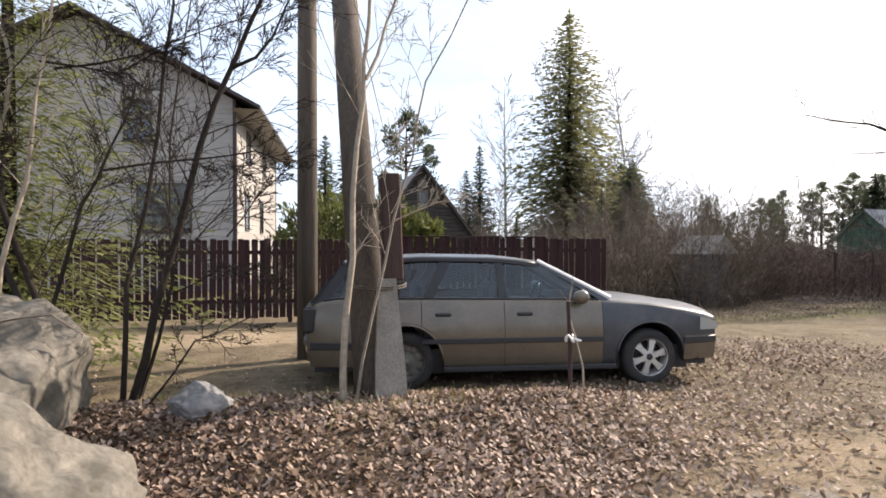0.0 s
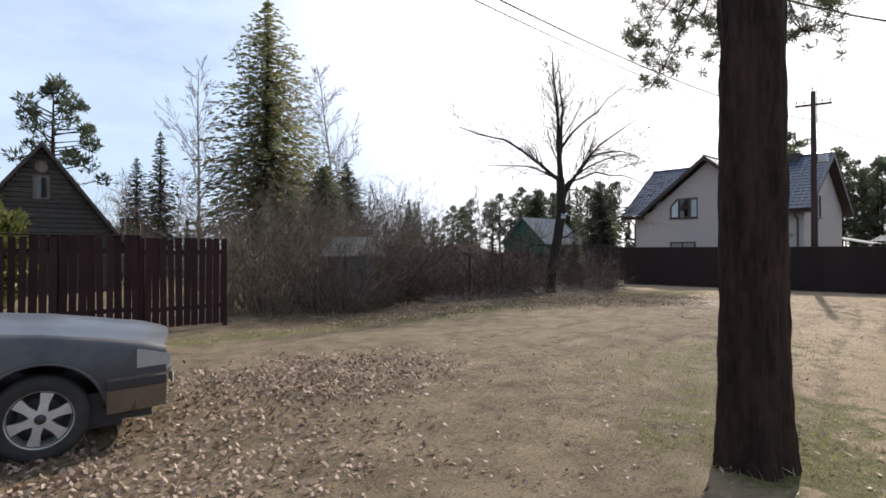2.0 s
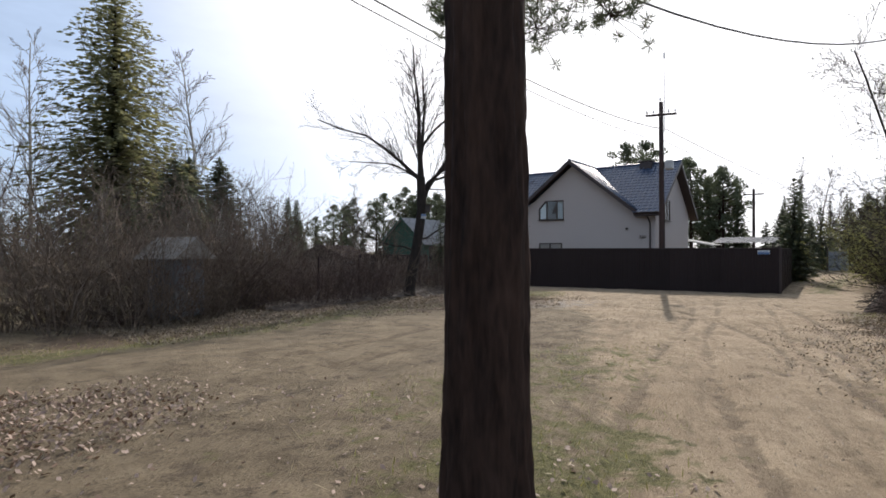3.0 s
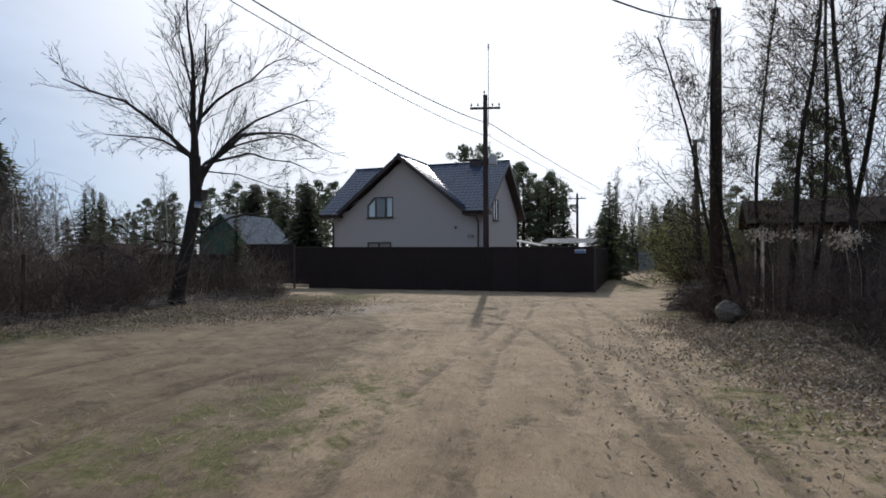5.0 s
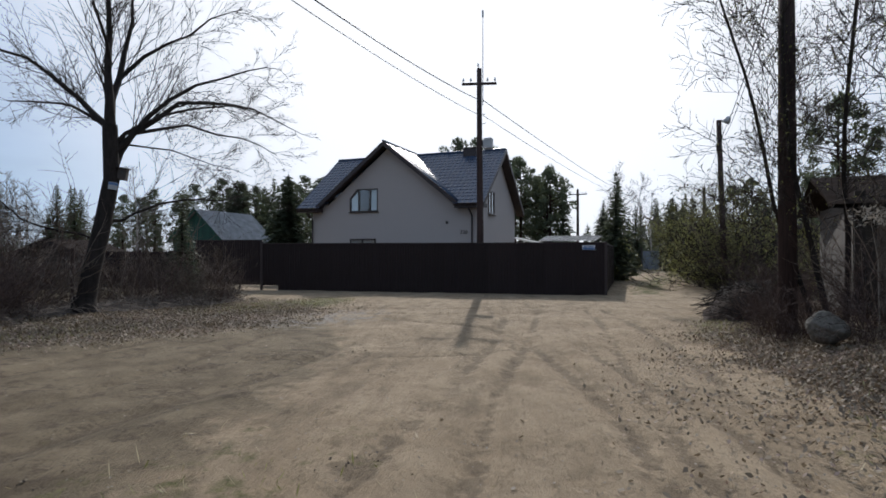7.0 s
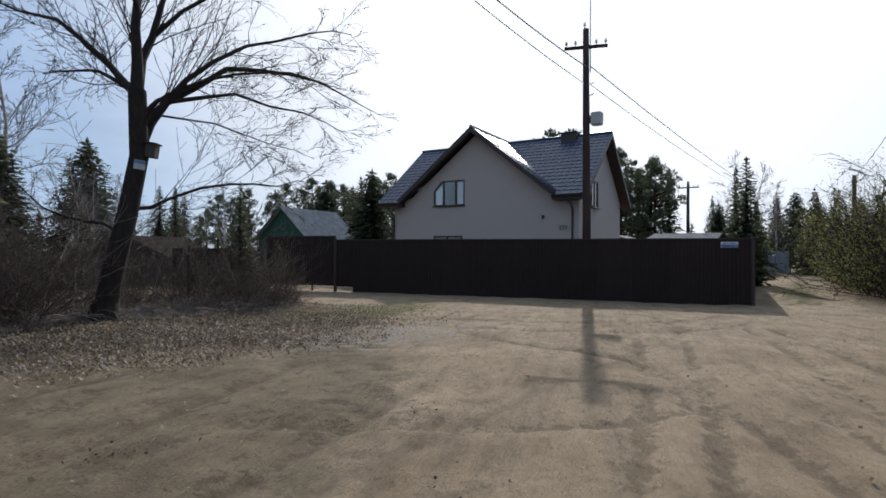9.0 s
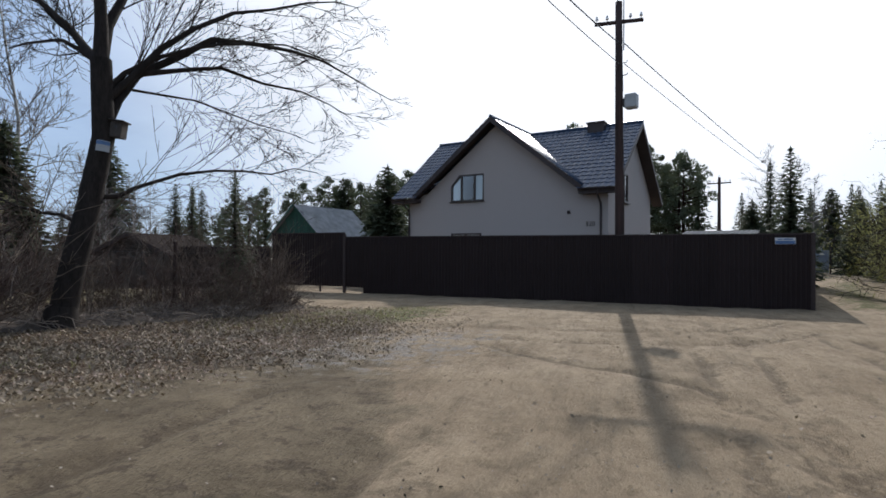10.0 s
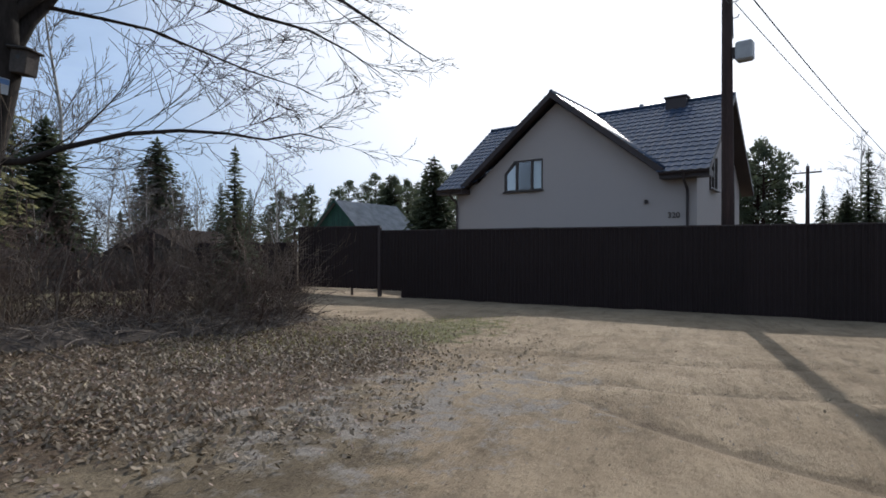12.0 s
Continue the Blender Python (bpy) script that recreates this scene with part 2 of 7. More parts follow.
M_SPRUCE = leaf_material("spruce_needles", (0.12, 0.14, 0.08), (0.055, 0.07, 0.042), 0.5)
# lighter, warmer copy of the spruce colour, with sunlight painted in
M_SPRUCE_SUNLIT = leaf_material("sunlit_spruce_needles", (0.30, 0.285, 0.14), (0.14, 0.15, 0.08), 0.6)
M_PINE = leaf_material("pine_needles", (0.12, 0.14, 0.08), (0.055, 0.072, 0.042), 0.5)
M_YOUNGSPRUCE = leaf_material("young_spruce_needles", (0.22, 0.225, 0.075), (0.085, 0.10, 0.035), 0.5)
M_THUJA = leaf_material("thuja_leaves", (0.15, 0.16, 0.04), (0.065, 0.075, 0.022), 0.3)
M_BUD = leaf_material("fresh_buds", (0.30, 0.30, 0.09), (0.17, 0.165, 0.055), 0.45)
M_FLUFF = leaf_material("seed_fluff", (0.62, 0.55, 0.45), (0.40, 0.34, 0.27), 0.4)
M_STONE = material("granite_boulder", (0.21, 0.188, 0.155), (0.08, 0.07, 0.056), rough=0.9, scale=3, fine=26, bump=0.7, dirt=(0.055, 0.05, 0.038), dirt_amount=0.9, dirt_scale=2.6)
M_STONE_DARK = material("dark_boulder", (0.20, 0.195, 0.19), (0.10, 0.10, 0.10), rough=0.9, scale=4, fine=30, bump=0.6, dirt=(0.33, 0.31, 0.28), dirt_amount=0.5)
M_CONCRETE = material("weathered_concrete", (0.30, 0.268, 0.225), (0.16, 0.142, 0.12), rough=0.92, scale=4, fine=50, bump=0.4, dirt=(0.13, 0.12, 0.10), dirt_amount=0.6)
M_POLEWOOD = material("weathered_pole_wood", (0.125, 0.098, 0.076), (0.045, 0.036, 0.029), rough=0.9, scale=8, fine=70, bump=0.5, stretch=(1, 1, 0.06))
M_POLEDARK = material("tarred_pole_wood", (0.075, 0.048, 0.042), (0.035, 0.025, 0.022), rough=0.85, scale=8, fine=70, bump=0.5, stretch=(1, 1, 0.06))
M_PRIVY = material("pale_blue_grey_boards", (0.24, 0.27, 0.31), (0.15, 0.17, 0.20), rough=0.8, scale=3, fine=40, bump=0.2, stretch=(3, 3, 0.3), dirt=(0.14, 0.13, 0.12), dirt_amount=0.5)
M_OLDROOF = material("dark_old_roofing", (0.055, 0.045, 0.04), (0.03, 0.025, 0.023), rough=0.95, scale=4, fine=40, bump=0.3)
M_OLDROOF.node_tree.nodes["Principled BSDF"].inputs["Specular IOR Level"].default_value = 0.0
M_PICKET = material("maroon_picket_paint", (0.040, 0.017, 0.018), (0.022, 0.010, 0.011), rough=0.7, scale=5, fine=60, bump=0.25, stretch=(1, 1, 0.12), vary=0.3, dirt=(0.05, 0.03, 0.026), dirt_amount=0.35)
M_SHEET = material("brown_profiled_sheet", (0.031, 0.0215, 0.0205), (0.024, 0.0165, 0.016), rough=0.55, metal=0.0, scale=1.5, fine=20, bump=0.02, vary=0.12, dirt=(0.026, 0.019, 0.017), dirt_amount=0.3)
M_PLASTER = material("cream_plaster", (0.46, 0.405, 0.365), (0.42, 0.365, 0.33), rough=0.92, scale=0.8, fine=90, bump=0.12, dirt=(0.36, 0.31, 0.28), dirt_amount=0.3, dirt_scale=0.8)
M_ROOFTILE = material("blue_grey_metal_tile", (0.042, 0.068, 0.115), (0.028, 0.045, 0.08), rough=0.42, metal=0.0, scale=2, fine=30, bump=0.03)
M_FASCIA = material("dark_brown_fascia", (0.05, 0.032, 0.028), (0.03, 0.02, 0.018), rough=0.55, scale=3, fine=30, bump=0.05)
M_FRAME = material("brown_window_frame", (0.05, 0.034, 0.028), (0.04, 0.028, 0.022), rough=0.4, bump=0.02)
M_WHITE = material("white_paint", (0.78, 0.77, 0.74), (0.68, 0.67, 0.64), rough=0.5, bump=0.03)
M_SIDING = material("beige_siding", (0.37, 0.342, 0.31), (0.30, 0.277, 0.25), rough=0.65, scale=2, fine=40, bump=0.06, vary=0.08, dirt=(0.34, 0.30, 0.25), dirt_amount=0.35)
M_DARKWOOD = material("dark_log_wall", (0.075, 0.06, 0.05), (0.035, 0.03, 0.026), rough=0.9, scale=4, fine=50, bump=0.3, vary=0.25)
M_GREENWALL = material("green_painted_boards", (0.03, 0.10, 0.07), (0.018, 0.06, 0.043), rough=0.75, scale=4, fine=50, bump=0.15, vary=0.15)
M_SLATE = material("asbestos_slate", (0.34, 0.33, 0.32), (0.20, 0.20, 0.20), rough=0.85, scale=2, fine=30, bump=0.2, vary=0.12, dirt=(0.13, 0.13, 0.11), dirt_amount=0.5)
M_OLDBOARD = material("silvered_boards", (0.25, 0.20, 0.155), (0.10, 0.08, 0.063), rough=0.9, scale=5, fine=70, bump=0.4, stretch=(1, 1, 0.1), vary=0.35)
M_WIRE = material("black_cable", (0.03, 0.03, 0.03), (0.05, 0.05, 0.05), rough=0.6, bump=0.0)
M_STEEL = material("galvanised_steel", (0.42, 0.42, 0.42), (0.28, 0.28, 0.28), rough=0.45, metal=0.8, bump=0.05)
M_GREYBOX = material("grey_enamel", (0.42, 0.43, 0.43), (0.34, 0.34, 0.34), rough=0.5, bump=0.03)
M_PORCELAIN = material("porcelain", (0.75, 0.73, 0.70), (0.6, 0.58, 0.55), rough=0.2, bump=0.0)
M_BLUE = material("blue_sign_enamel", (0.10, 0.19, 0.36), (0.08, 0.15, 0.29), rough=0.4, bump=0.0)
M_PANE = glass_material("window_glass", (0.78, 0.84, 0.85), 0.02, 0.35)
M_CARGLASS = glass_material("tinted_car_glass", (0.36, 0.50, 0.56), 0.03, 0.25)
# near-black: the darkness of unlit rooms is put into the colour
M_DARKROOM = material("unlit_room_dark", (0.05, 0.045, 0.04), (0.03, 0.028, 0.025), rough=0.9, bump=0.0)
# near-white that imitates bright sky mirrored in window panes
M_PANE_SKY = material("pane_sky_white", (0.86, 0.87, 0.86), (0.76, 0.77, 0.76), rough=0.9, scale=9, fine=40, bump=0.2, stretch=(3, 3, 0.2))

for dull in (M_PINEBARK, M_SHEET, M_BARK, M_TWIG, M_TWIG_RED, M_THICKET, M_POLEDARK, M_PICKET):
    dull.node_tree.nodes["Principled BSDF"].inputs["Specular IOR Level"].default_value = 0.15

# ---- mesh helpers ----


class Shape:
    """Collects vertices and faces for one mesh."""

    def __init__(self):
        self.v, self.f = [], []

    def quad(self, *pts):
        i = len(self.v)
        self.v += [tuple(p) for p in pts]
        self.f.append(tuple(range(i, i + len(pts))))
        return self

    def box(self, lo, hi, m=None, chamfer=0.0):
        (x0, y0, z0), (x1, y1, z1) = lo, hi
        i = len(self.v)
        if chamfer:
            c = min(chamfer, (x1 - x0) * 0.45, (y1 - y0) * 0.45, (z1 - z0) * 0.45)
            pts = []
            for z, k in ((z0, c), (z0 + c, 0), (z1 - c, 0), (z1, c)):
                ax, bx, ay, by = x0 + k, x1 - k, y0 + k, y1 - k
                pts += [(ax + c - k, ay, z), (bx - c + k, ay, z), (bx, ay + c - k, z), (bx, by - c + k, z), (bx - c + k, by, z), (ax + c - k, by, z), (ax, by - c + k, z), (ax, ay + c - k, z)]
            faces = [tuple(range(7, -1, -1)), tuple(range(24, 32))]
            for r in range(3):
                for k in range(8):
                    a, b = r * 8 + k, r * 8 + (k + 1) % 8
                    faces.append((a, b, b + 8, a + 8))
        else:
            pts = [(x0, y0, z0), (x1, y0, z0), (x1, y1, z0), (x0, y1, z0), (x0, y0, z1), (x1, y0, z1), (x1, y1, z1), (x0, y1, z1)]
            faces = [(3, 2, 1, 0), (4, 5, 6, 7), (0, 1, 5, 4), (1, 2, 6, 5), (2, 3, 7, 6), (3, 0, 4, 7)]
        if m is not None:
            pts = [tuple(m @ Vector(p)) for p in pts]
        self.v += pts
        self.f += [tuple(i + k for k in f) for f in faces]
        return self

    def tube(self, pts, radii, n=6, cap=True, jitter=0.0, rng=None):
        pts = [Vector(p) for p in pts]
        if not hasattr(radii, "__len__"):
            radii = [radii] * len(pts)
        base = len(self.v)
        d = (pts[1] - pts[0]).normalized()
        side = d.orthogonal().normalized()
        for k, p in enumerate(pts):
            d = (pts[min(k + 1, len(pts) - 1)] - pts[max(k - 1, 0)]).normalized()
            side = (side - d * side.dot(d)).normalized()
            up = d.cross(side)
            for j in range(n):
                a = 2 * math.pi * j / n
                r = radii[k] * (1 + (rng.uniform(-jitter, jitter) if rng else 0))
                q = p + (side * math.cos(a) + up * math.sin(a)) * r
                self.v.append((q.x, q.y, q.z))
        for k in range(len(pts) - 1):
            for j in range(n):
                a, b = base + k * n + j, base + k * n + (j + 1) % n
                self.f.append((a, b, b + n, a + n))
        if cap:
            self.f.append(tuple(base + j for j in range(n - 1, -1, -1)))
            e = base + (len(pts) - 1) * n
            self.f.append(tuple(e + j for j in range(n)))
        return self

    def prism(self, outline, y0, y1):
        """An outline in x and z, drawn out along y."""
        i, n = len(self.v), len(outline)
        self.v += [(x, y0, z) for x, z in outline] + [(x, y1, z) for x, z in outline]
        self.f.append(tuple(range(i, i + n)))
        self.f.append(tuple(range(i + 2 * n - 1, i + n - 1, -1)))
        for k in range(n):
            j = (k + 1) % n
            self.f.append((i + k, i + n + k, i + n + j, i + j))
        return self

    def grid(self, rows):
        """Rows of points of equal length, joined as a sheet."""
        i, w = len(self.v), len(rows[0])
        for r in rows:
            self.v += [tuple(p) for p in r]
        for a in range(len(rows) - 1):
            for b in range(w - 1):
                k = i + a * w + b
                self.f.append((k, k + 1, k + w + 1, k + w))
        return self

    def data(self, name, mat, smooth=False, fix=True):
        me = bpy.data.meshes.new(name)
        me.from_pydata(self.v, [], self.f)
        if fix and len(self.f) < 6000:
            bm = bmesh.new()
            bm.from_mesh(me)
            bmesh.ops.recalc_face_normals(bm, faces=bm.faces)
            bm.to_mesh(me)
            bm.free()
        me.materials.append(mat)
        if smooth:
            me.polygons.foreach_set("use_smooth", [True] * len(me.polygons))
        return me


def part(name, shape, mat, parent=None, label="", smooth=False, m=None, fix=True):
    """Links a shape (or a ready mesh) as one mesh object under a thing or under a part."""
    me = shape if isinstance(shape, bpy.types.Mesh) else shape.data(name, mat, smooth, fix)
    ob = new(name, me)
    if parent is not None:
        ob.parent = parent
    if m is not None:
        ob.matrix_local = m
    if label:
        ob["label"] = label
    return ob


def thing(name, m, label, category, group="", kind=""):
    ob = new(name)
    ob.empty_display_size = 0.2
    ob.matrix_basis = m
    return tagged(ob, label, category, group, kind)


def turned(x, y, z=None, rz=0.0):
    return pose(x, y, height_at(x, y) if z is None else z, 0, 0, rz)


# ---- ground ----


def smooth_step(a, b, v):
    s = np.clip((np.asarray(v, float) - a) / (b - a), 0, 1)
    return s * s * (3 - 2 * s)


def height_of(x, y):
    """The lie of the land, without its fine relief."""
    x, y = np.asarray(x, float), np.asarray(y, float)
    z = np.interp(x, [-60, 8, 13, 20, 26, 34, 60, 200], [0.05, 0.0, -0.10, -0.34, -0.42, -0.50, -0.58, -0.6])
    z = z - 0.30 * smooth_step(8.0, 13.5, y) * (1 - smooth_step(9, 16, x))
    z = z + 0.24 * np.exp(-((y - 4.45) / 0.75) ** 2) * smooth_step(-7, -2, x) * (1 - smooth_step(1.8, 3.2, x))
    z = z + 0.5 * (1 - smooth_step(-0.4, 1.7, y)) * smooth_step(15.5, 20, x) * (1 - smooth_step(27, 33, x)) * smooth_step(-9, -3, y)
    z = z + 0.16 * smooth_step(13.2, 16.0, y - 0.22 * (x - 20)) * smooth_step(15, 19, x) * (1 - smooth_step(24, 27, x)) * (1 - smooth_step(22, 30, y))
    return z


def height_at(x, y):
    return float(height_of(x, y))


def near_line(x, y, a, b):
    ax, ay, bx, by = a[0], a[1], b[0], b[1]
    t = np.clip(((x - ax) * (bx - ax) + (y - ay) * (by - ay)) / ((bx - ax) ** 2 + (by - ay) ** 2), 0, 1)
    return np.hypot(x - ax - t * (bx - ax), y - ay - t * (by - ay)), t


def band(x, y, a, b, r0, r1, soft=1.0):
    d, t = near_line(x, y, a, b)
    return np.clip(0.5 + (r0 + (r1 - r0) * t - d) / (2 * soft), 0, 1)


def blob(x, y, cx, cy, rx, ry, soft=0.5):
    return np.clip(0.5 + (1 - np.hypot((x - cx) / rx, (y - cy) / ry)) / (2 * soft), 0, 1)


def sand_of(x, y):
    return np.maximum.reduce([band(x, y, (-14, -4.2), (9, -0.2), 2.0, 2.9), band(x, y, (9, 0.2), (27, 7.2), 2.4, 3.8), band(x, y, (27.6, 27), (30.5, 4.0), 2.8, 4.0),
                              band(x, y, (30, 3.4), (62, 6.6), 2.4, 1.3), band(x, y, (22, 6), (29, 14), 3.2, 3.0), band(x, y, (-9, 9.4), (0.5, 10.4), 1.5, 1.4, 0.6), 0.6 * blob(x, y, 3.4, 3.1, 2.0, 1.1)])


def leaf_of(x, y):
    a = np.maximum.reduce([blob(x, y, -0.2, 3.6, 2.8, 1.3), 0.22 * blob(x, y, 3.2, 4.9, 2.0, 1.2), 0.8 * band(x, y, (14, 17.6), (26, 19.5), 1.6, 1.9), 0.27 * blob(x, y, 5.2, 6.8, 1.9, 1.2), blob(x, y, 20.2, 13.7, 5.2, 2.5), 0.9 * band(x, y, (9, 13.6), (20, 15.6), 1.5, 1.6),
                           blob(x, y, 20.0, 0.2, 6.4, 2.3), band(x, y, (12, -3.2), (19, -1.5), 1.8, 1.8), 0.6 * blob(x, y, 27.5, 0.6, 3.0, 1.4)])
    return a * (1 - 0.9 * np.clip(sand_of(x, y) * 1.6 - 0.75, 0, 1))


def grass_of(x, y):
    a = np.maximum.reduce([0.75 * band(x, y, (1, 5.1), (-4, 5.0), 0.35, 0.5, 0.5), 0.6 * blob(x, y, 8.4, 2.9, 1.8, 1.1), 1.0 * blob(x, y, 7.55, 2.35, 0.75, 0.6), 1.0 * blob(x, y, 0.35, 4.35, 0.8, 0.4), 0.45 * blob(x, y, 11, 4.6, 3.6, 1.3), 0.85 * band(x, y, (4, 11.6), (18, 13.0), 0.7, 0.8),
                           0.9 * blob(x, y, 24.6, 14.0, 3.2, 1.3), 0.5 * blob(x, y, 15.5, 0.4, 3.6, 0.9), 0.55 * blob(x, y, 24.5, 1.9, 2.4, 0.7), 0.7 * band(x, y, (36, 4.6), (58, 5.4), 0.8, 1.0)])
    far = smooth_step(45, 80, np.hypot(x - 15, y - 5)) + smooth_step(16, 22, y) * (x < 26) + smooth_step(-4, -9, y)
    return np.maximum(a, np.clip(far, 0, 0.45))


def gravel_of(x, y):
    return np.maximum(0.5 * blob(x, y, 22.3, 10.6, 2.9, 1.5, 0.6), 0.5 * blob(x, y, 2.6, 2.5, 1.6, 0.6, 0.6))


def axis(lo, hi, step, far_lo, far_hi):
    out, s, p = [], step, lo
    while p > far_lo:
        s *= 1.35
        p -= s
        out.append(p)
    out = out[::-1] + list(np.arange(lo, hi, step))
    s, p = step, out[-1]
    while p < far_hi:
        s *= 1.35
        p += s
        out.append(p)
    return np.array(out)


def wave_noise(x, y, k, seed):
    r = np.random.RandomState(seed)
    z = np.zeros_like(x)
    for _ in range(7):
        a, p, f = r.uniform(0, 2 * math.pi), r.uniform(0, 6.28), k * r.uniform(0.6, 1.7)
        z += np.sin((x * math.cos(a) + y * math.sin(a)) * f + p + 0.8 * np.sin(x * f * 0.4 + y * f * 0.3 + p))
    return z / 7


def tyre_rut(x, y, path, wide=0.13, deep=0.045):
    z = np.zeros_like(x)
    for a, b in zip(path, path[1:]):
        d, _ = near_line(x, y, a, b)
        z = np.minimum(z, -deep * np.exp(-(d / wide) ** 2) + 0.45 * deep * np.exp(-((d - 1.9 * wide) / (0.6 * wide)) ** 2))
    return z


DUG = [(13.0, 5.8, 0.42, 0.22), (16.4, 7.9, 0.4, 0.2), (17.2, 5.8, 0.35, 0.18), (12.8, 2.5, 0.3, 0.16), (15.2, 6.9, 0.3, 0.15), (18.4, 7.0, 0.3, 0.16), (14.5, 4.3, 0.25, 0.14)]


def build_ground():
    gx, gy = axis(-6, 36, 0.095, -700, 900), axis(-5, 18, 0.095, -700, 900)
    X, Y = np.meshgrid(gx, gy)
    Z = height_of(X, Y)
    near = 1 - smooth_step(30, 60, np.hypot(X - 16, Y - 6))
    sand, leaf, grass, gravel = sand_of(X, Y), leaf_of(X, Y), grass_of(X, Y), gravel_of(X, Y)
    Z = Z + near * (0.03 * wave_noise(X, Y, 1.5, 1) + 0.018 * wave_noise(X, Y, 5.0, 2) + 0.012 * wave_noise(X, Y, 13.0, 3) * (0.6 + leaf))
    turns = [[(8 + 2.0 * k, 0.4 + 0.62 * k + 0.35 * math.sin(0.5 * k + s)) for k in range(11)] for s in (0.0, 0.9)]
    turns = [[(x, y + o) for x, y in turns[i]] for i, o in ((0, -0.8), (0, 0.75), (1, -1.5), (1, 1.6))]
    arc = [(29.5 - 6.0 * math.cos(a), 13.0 - 7.5 * math.sin(a)) for a in np.linspace(0.2, 1.5, 12)]
    arc2 = [(x + 1.3, y + 0.8) for x, y in arc]
    tight = [(23.4, 9.6), (22.9, 8.3), (22.75, 7.2), (22.5, 6.3), (21.6, 5.6), (20.4, 5.2)]
    tight2 = [(17.2, 7.9), (17.9, 7.0), (18.5, 6.2), (19.2, 5.6), (20.3, 5.1)]
    verge = [(13.2, 1.3), (15.0, 1.5), (16.8, 2.1), (18.6, 3.0), (21.0, 4.2)]
    side = [[(9.5 + 1.4 * k, 5.0 + o + 0.42 * k + 0.3 * math.sin(0.8 * k + o)) for k in range(8)] for o in (0.0, 1.5, 2.9)]
    rut = np.zeros_like(X)
    for path in turns + [arc, arc2, tight, tight2, verge, [(x, y + 0.9) for x, y in verge]] + side:
        cut = tyre_rut(X, Y, path)
        Z = Z + near * cut
        rut = np.maximum(rut, np.clip(-cut / 0.045, 0, 1))
    for cx, cy, rx, ry in DUG:
        spot = blob(X, Y, cx, cy, rx, ry, 0.8)
        Z = Z + 0.035 * spot * wave_noise(X, Y, 22.0, 12)
        rut = np.maximum(rut, 1.2 * spot)
    rut = 0.85 * rut * (0.75 + 0.6 * wave_noise(X, Y, 1.1, 9))
    far = smooth_step(120, 700, np.hypot(X, Y))
    Z = Z - 1.5 * far
    ny, nx = X.shape
    verts = np.stack([X, Y, Z], -1).reshape(-1, 3)
    k = np.arange(ny * nx).reshape(ny, nx)
    faces = np.stack([k[:-1, :-1], k[:-1, 1:], k[1:, 1:], k[1:, :-1]], -1).reshape(-1, 4)
    me = bpy.data.meshes.new("ground")
    me.from_pydata(verts, [], faces)
    me.polygons.foreach_set("use_smooth", np.ones(len(faces), bool))
    for name, val in (("sand", sand), ("leaf", leaf), ("grass", grass), ("gravel", gravel), ("rut", rut)):
        me.attributes.new(name, "FLOAT", "POINT").data.foreach_set("value", val.reshape(-1).astype(np.float32))
    me.materials.append(M_GROUND)
    return tagged(new("ground", me), "dry sandy ground with tyre ruts, leaf litter and thin grass", "ground", kind="structure")


build_ground()

# ---- cream house behind the fence ----


def wave_roof(corners, tile_w=0.30, row_h=0.35, lift=0.035, step=0.028, valley=None):
    """Pressed metal tiles: rounded waves across, a drop at each row. corners: two along the eave, then the two above them (u runs along the eave)."""
    e0, e1, r0, r1 = [Vector(c) for c in corners]
    across, up = (e1 - e0), (r0 - e0)
    normal = across.cross(up).normalized()
    if normal.z < 0:
        normal = -normal
    rows_n = max(1, int(round(up.length / row_h)))
    cols = max(2, int(round(max(across.length, (r1 - r0).length) / tile_w)) * 6)
    s = Shape()
    rows = []
    for r in range(rows_n):
        for f, extra in ((0.0, step), (0.5, step * 0.5), (0.999, 0.0)):
            v = (r + f) / rows_n
            a, b = e0.lerp(r0, v), e1.lerp(r1, v)
            line = []
            for c in range(cols + 1):
                u = c / cols
                d = lift * (0.5 + 0.5 * math.cos(2 * math.pi * c / 6)) + extra
                line.append(a.lerp(b, u) + normal * d)
            rows.append(line)
    if valley:
        mid, half = valley
        kept = []
        for a in range(len(rows) - 1):
            for b in range(cols):
                p = (rows[a][b] + rows[a + 1][b + 1]) / 2
                v = (a + 0.5) / (len(rows) - 1)
                if abs(p.y - mid) > half or v > 1 - abs(p.y - mid) / half - 0.05:
                    kept.append((a, b))
        s.grid(rows)
        w = cols + 1
        s.f = [(a * w + b, a * w + b + 1, (a + 1) * w + b + 1, (a + 1) * w + b) for a, b in kept]
        return s
    s.grid(rows)
    return s


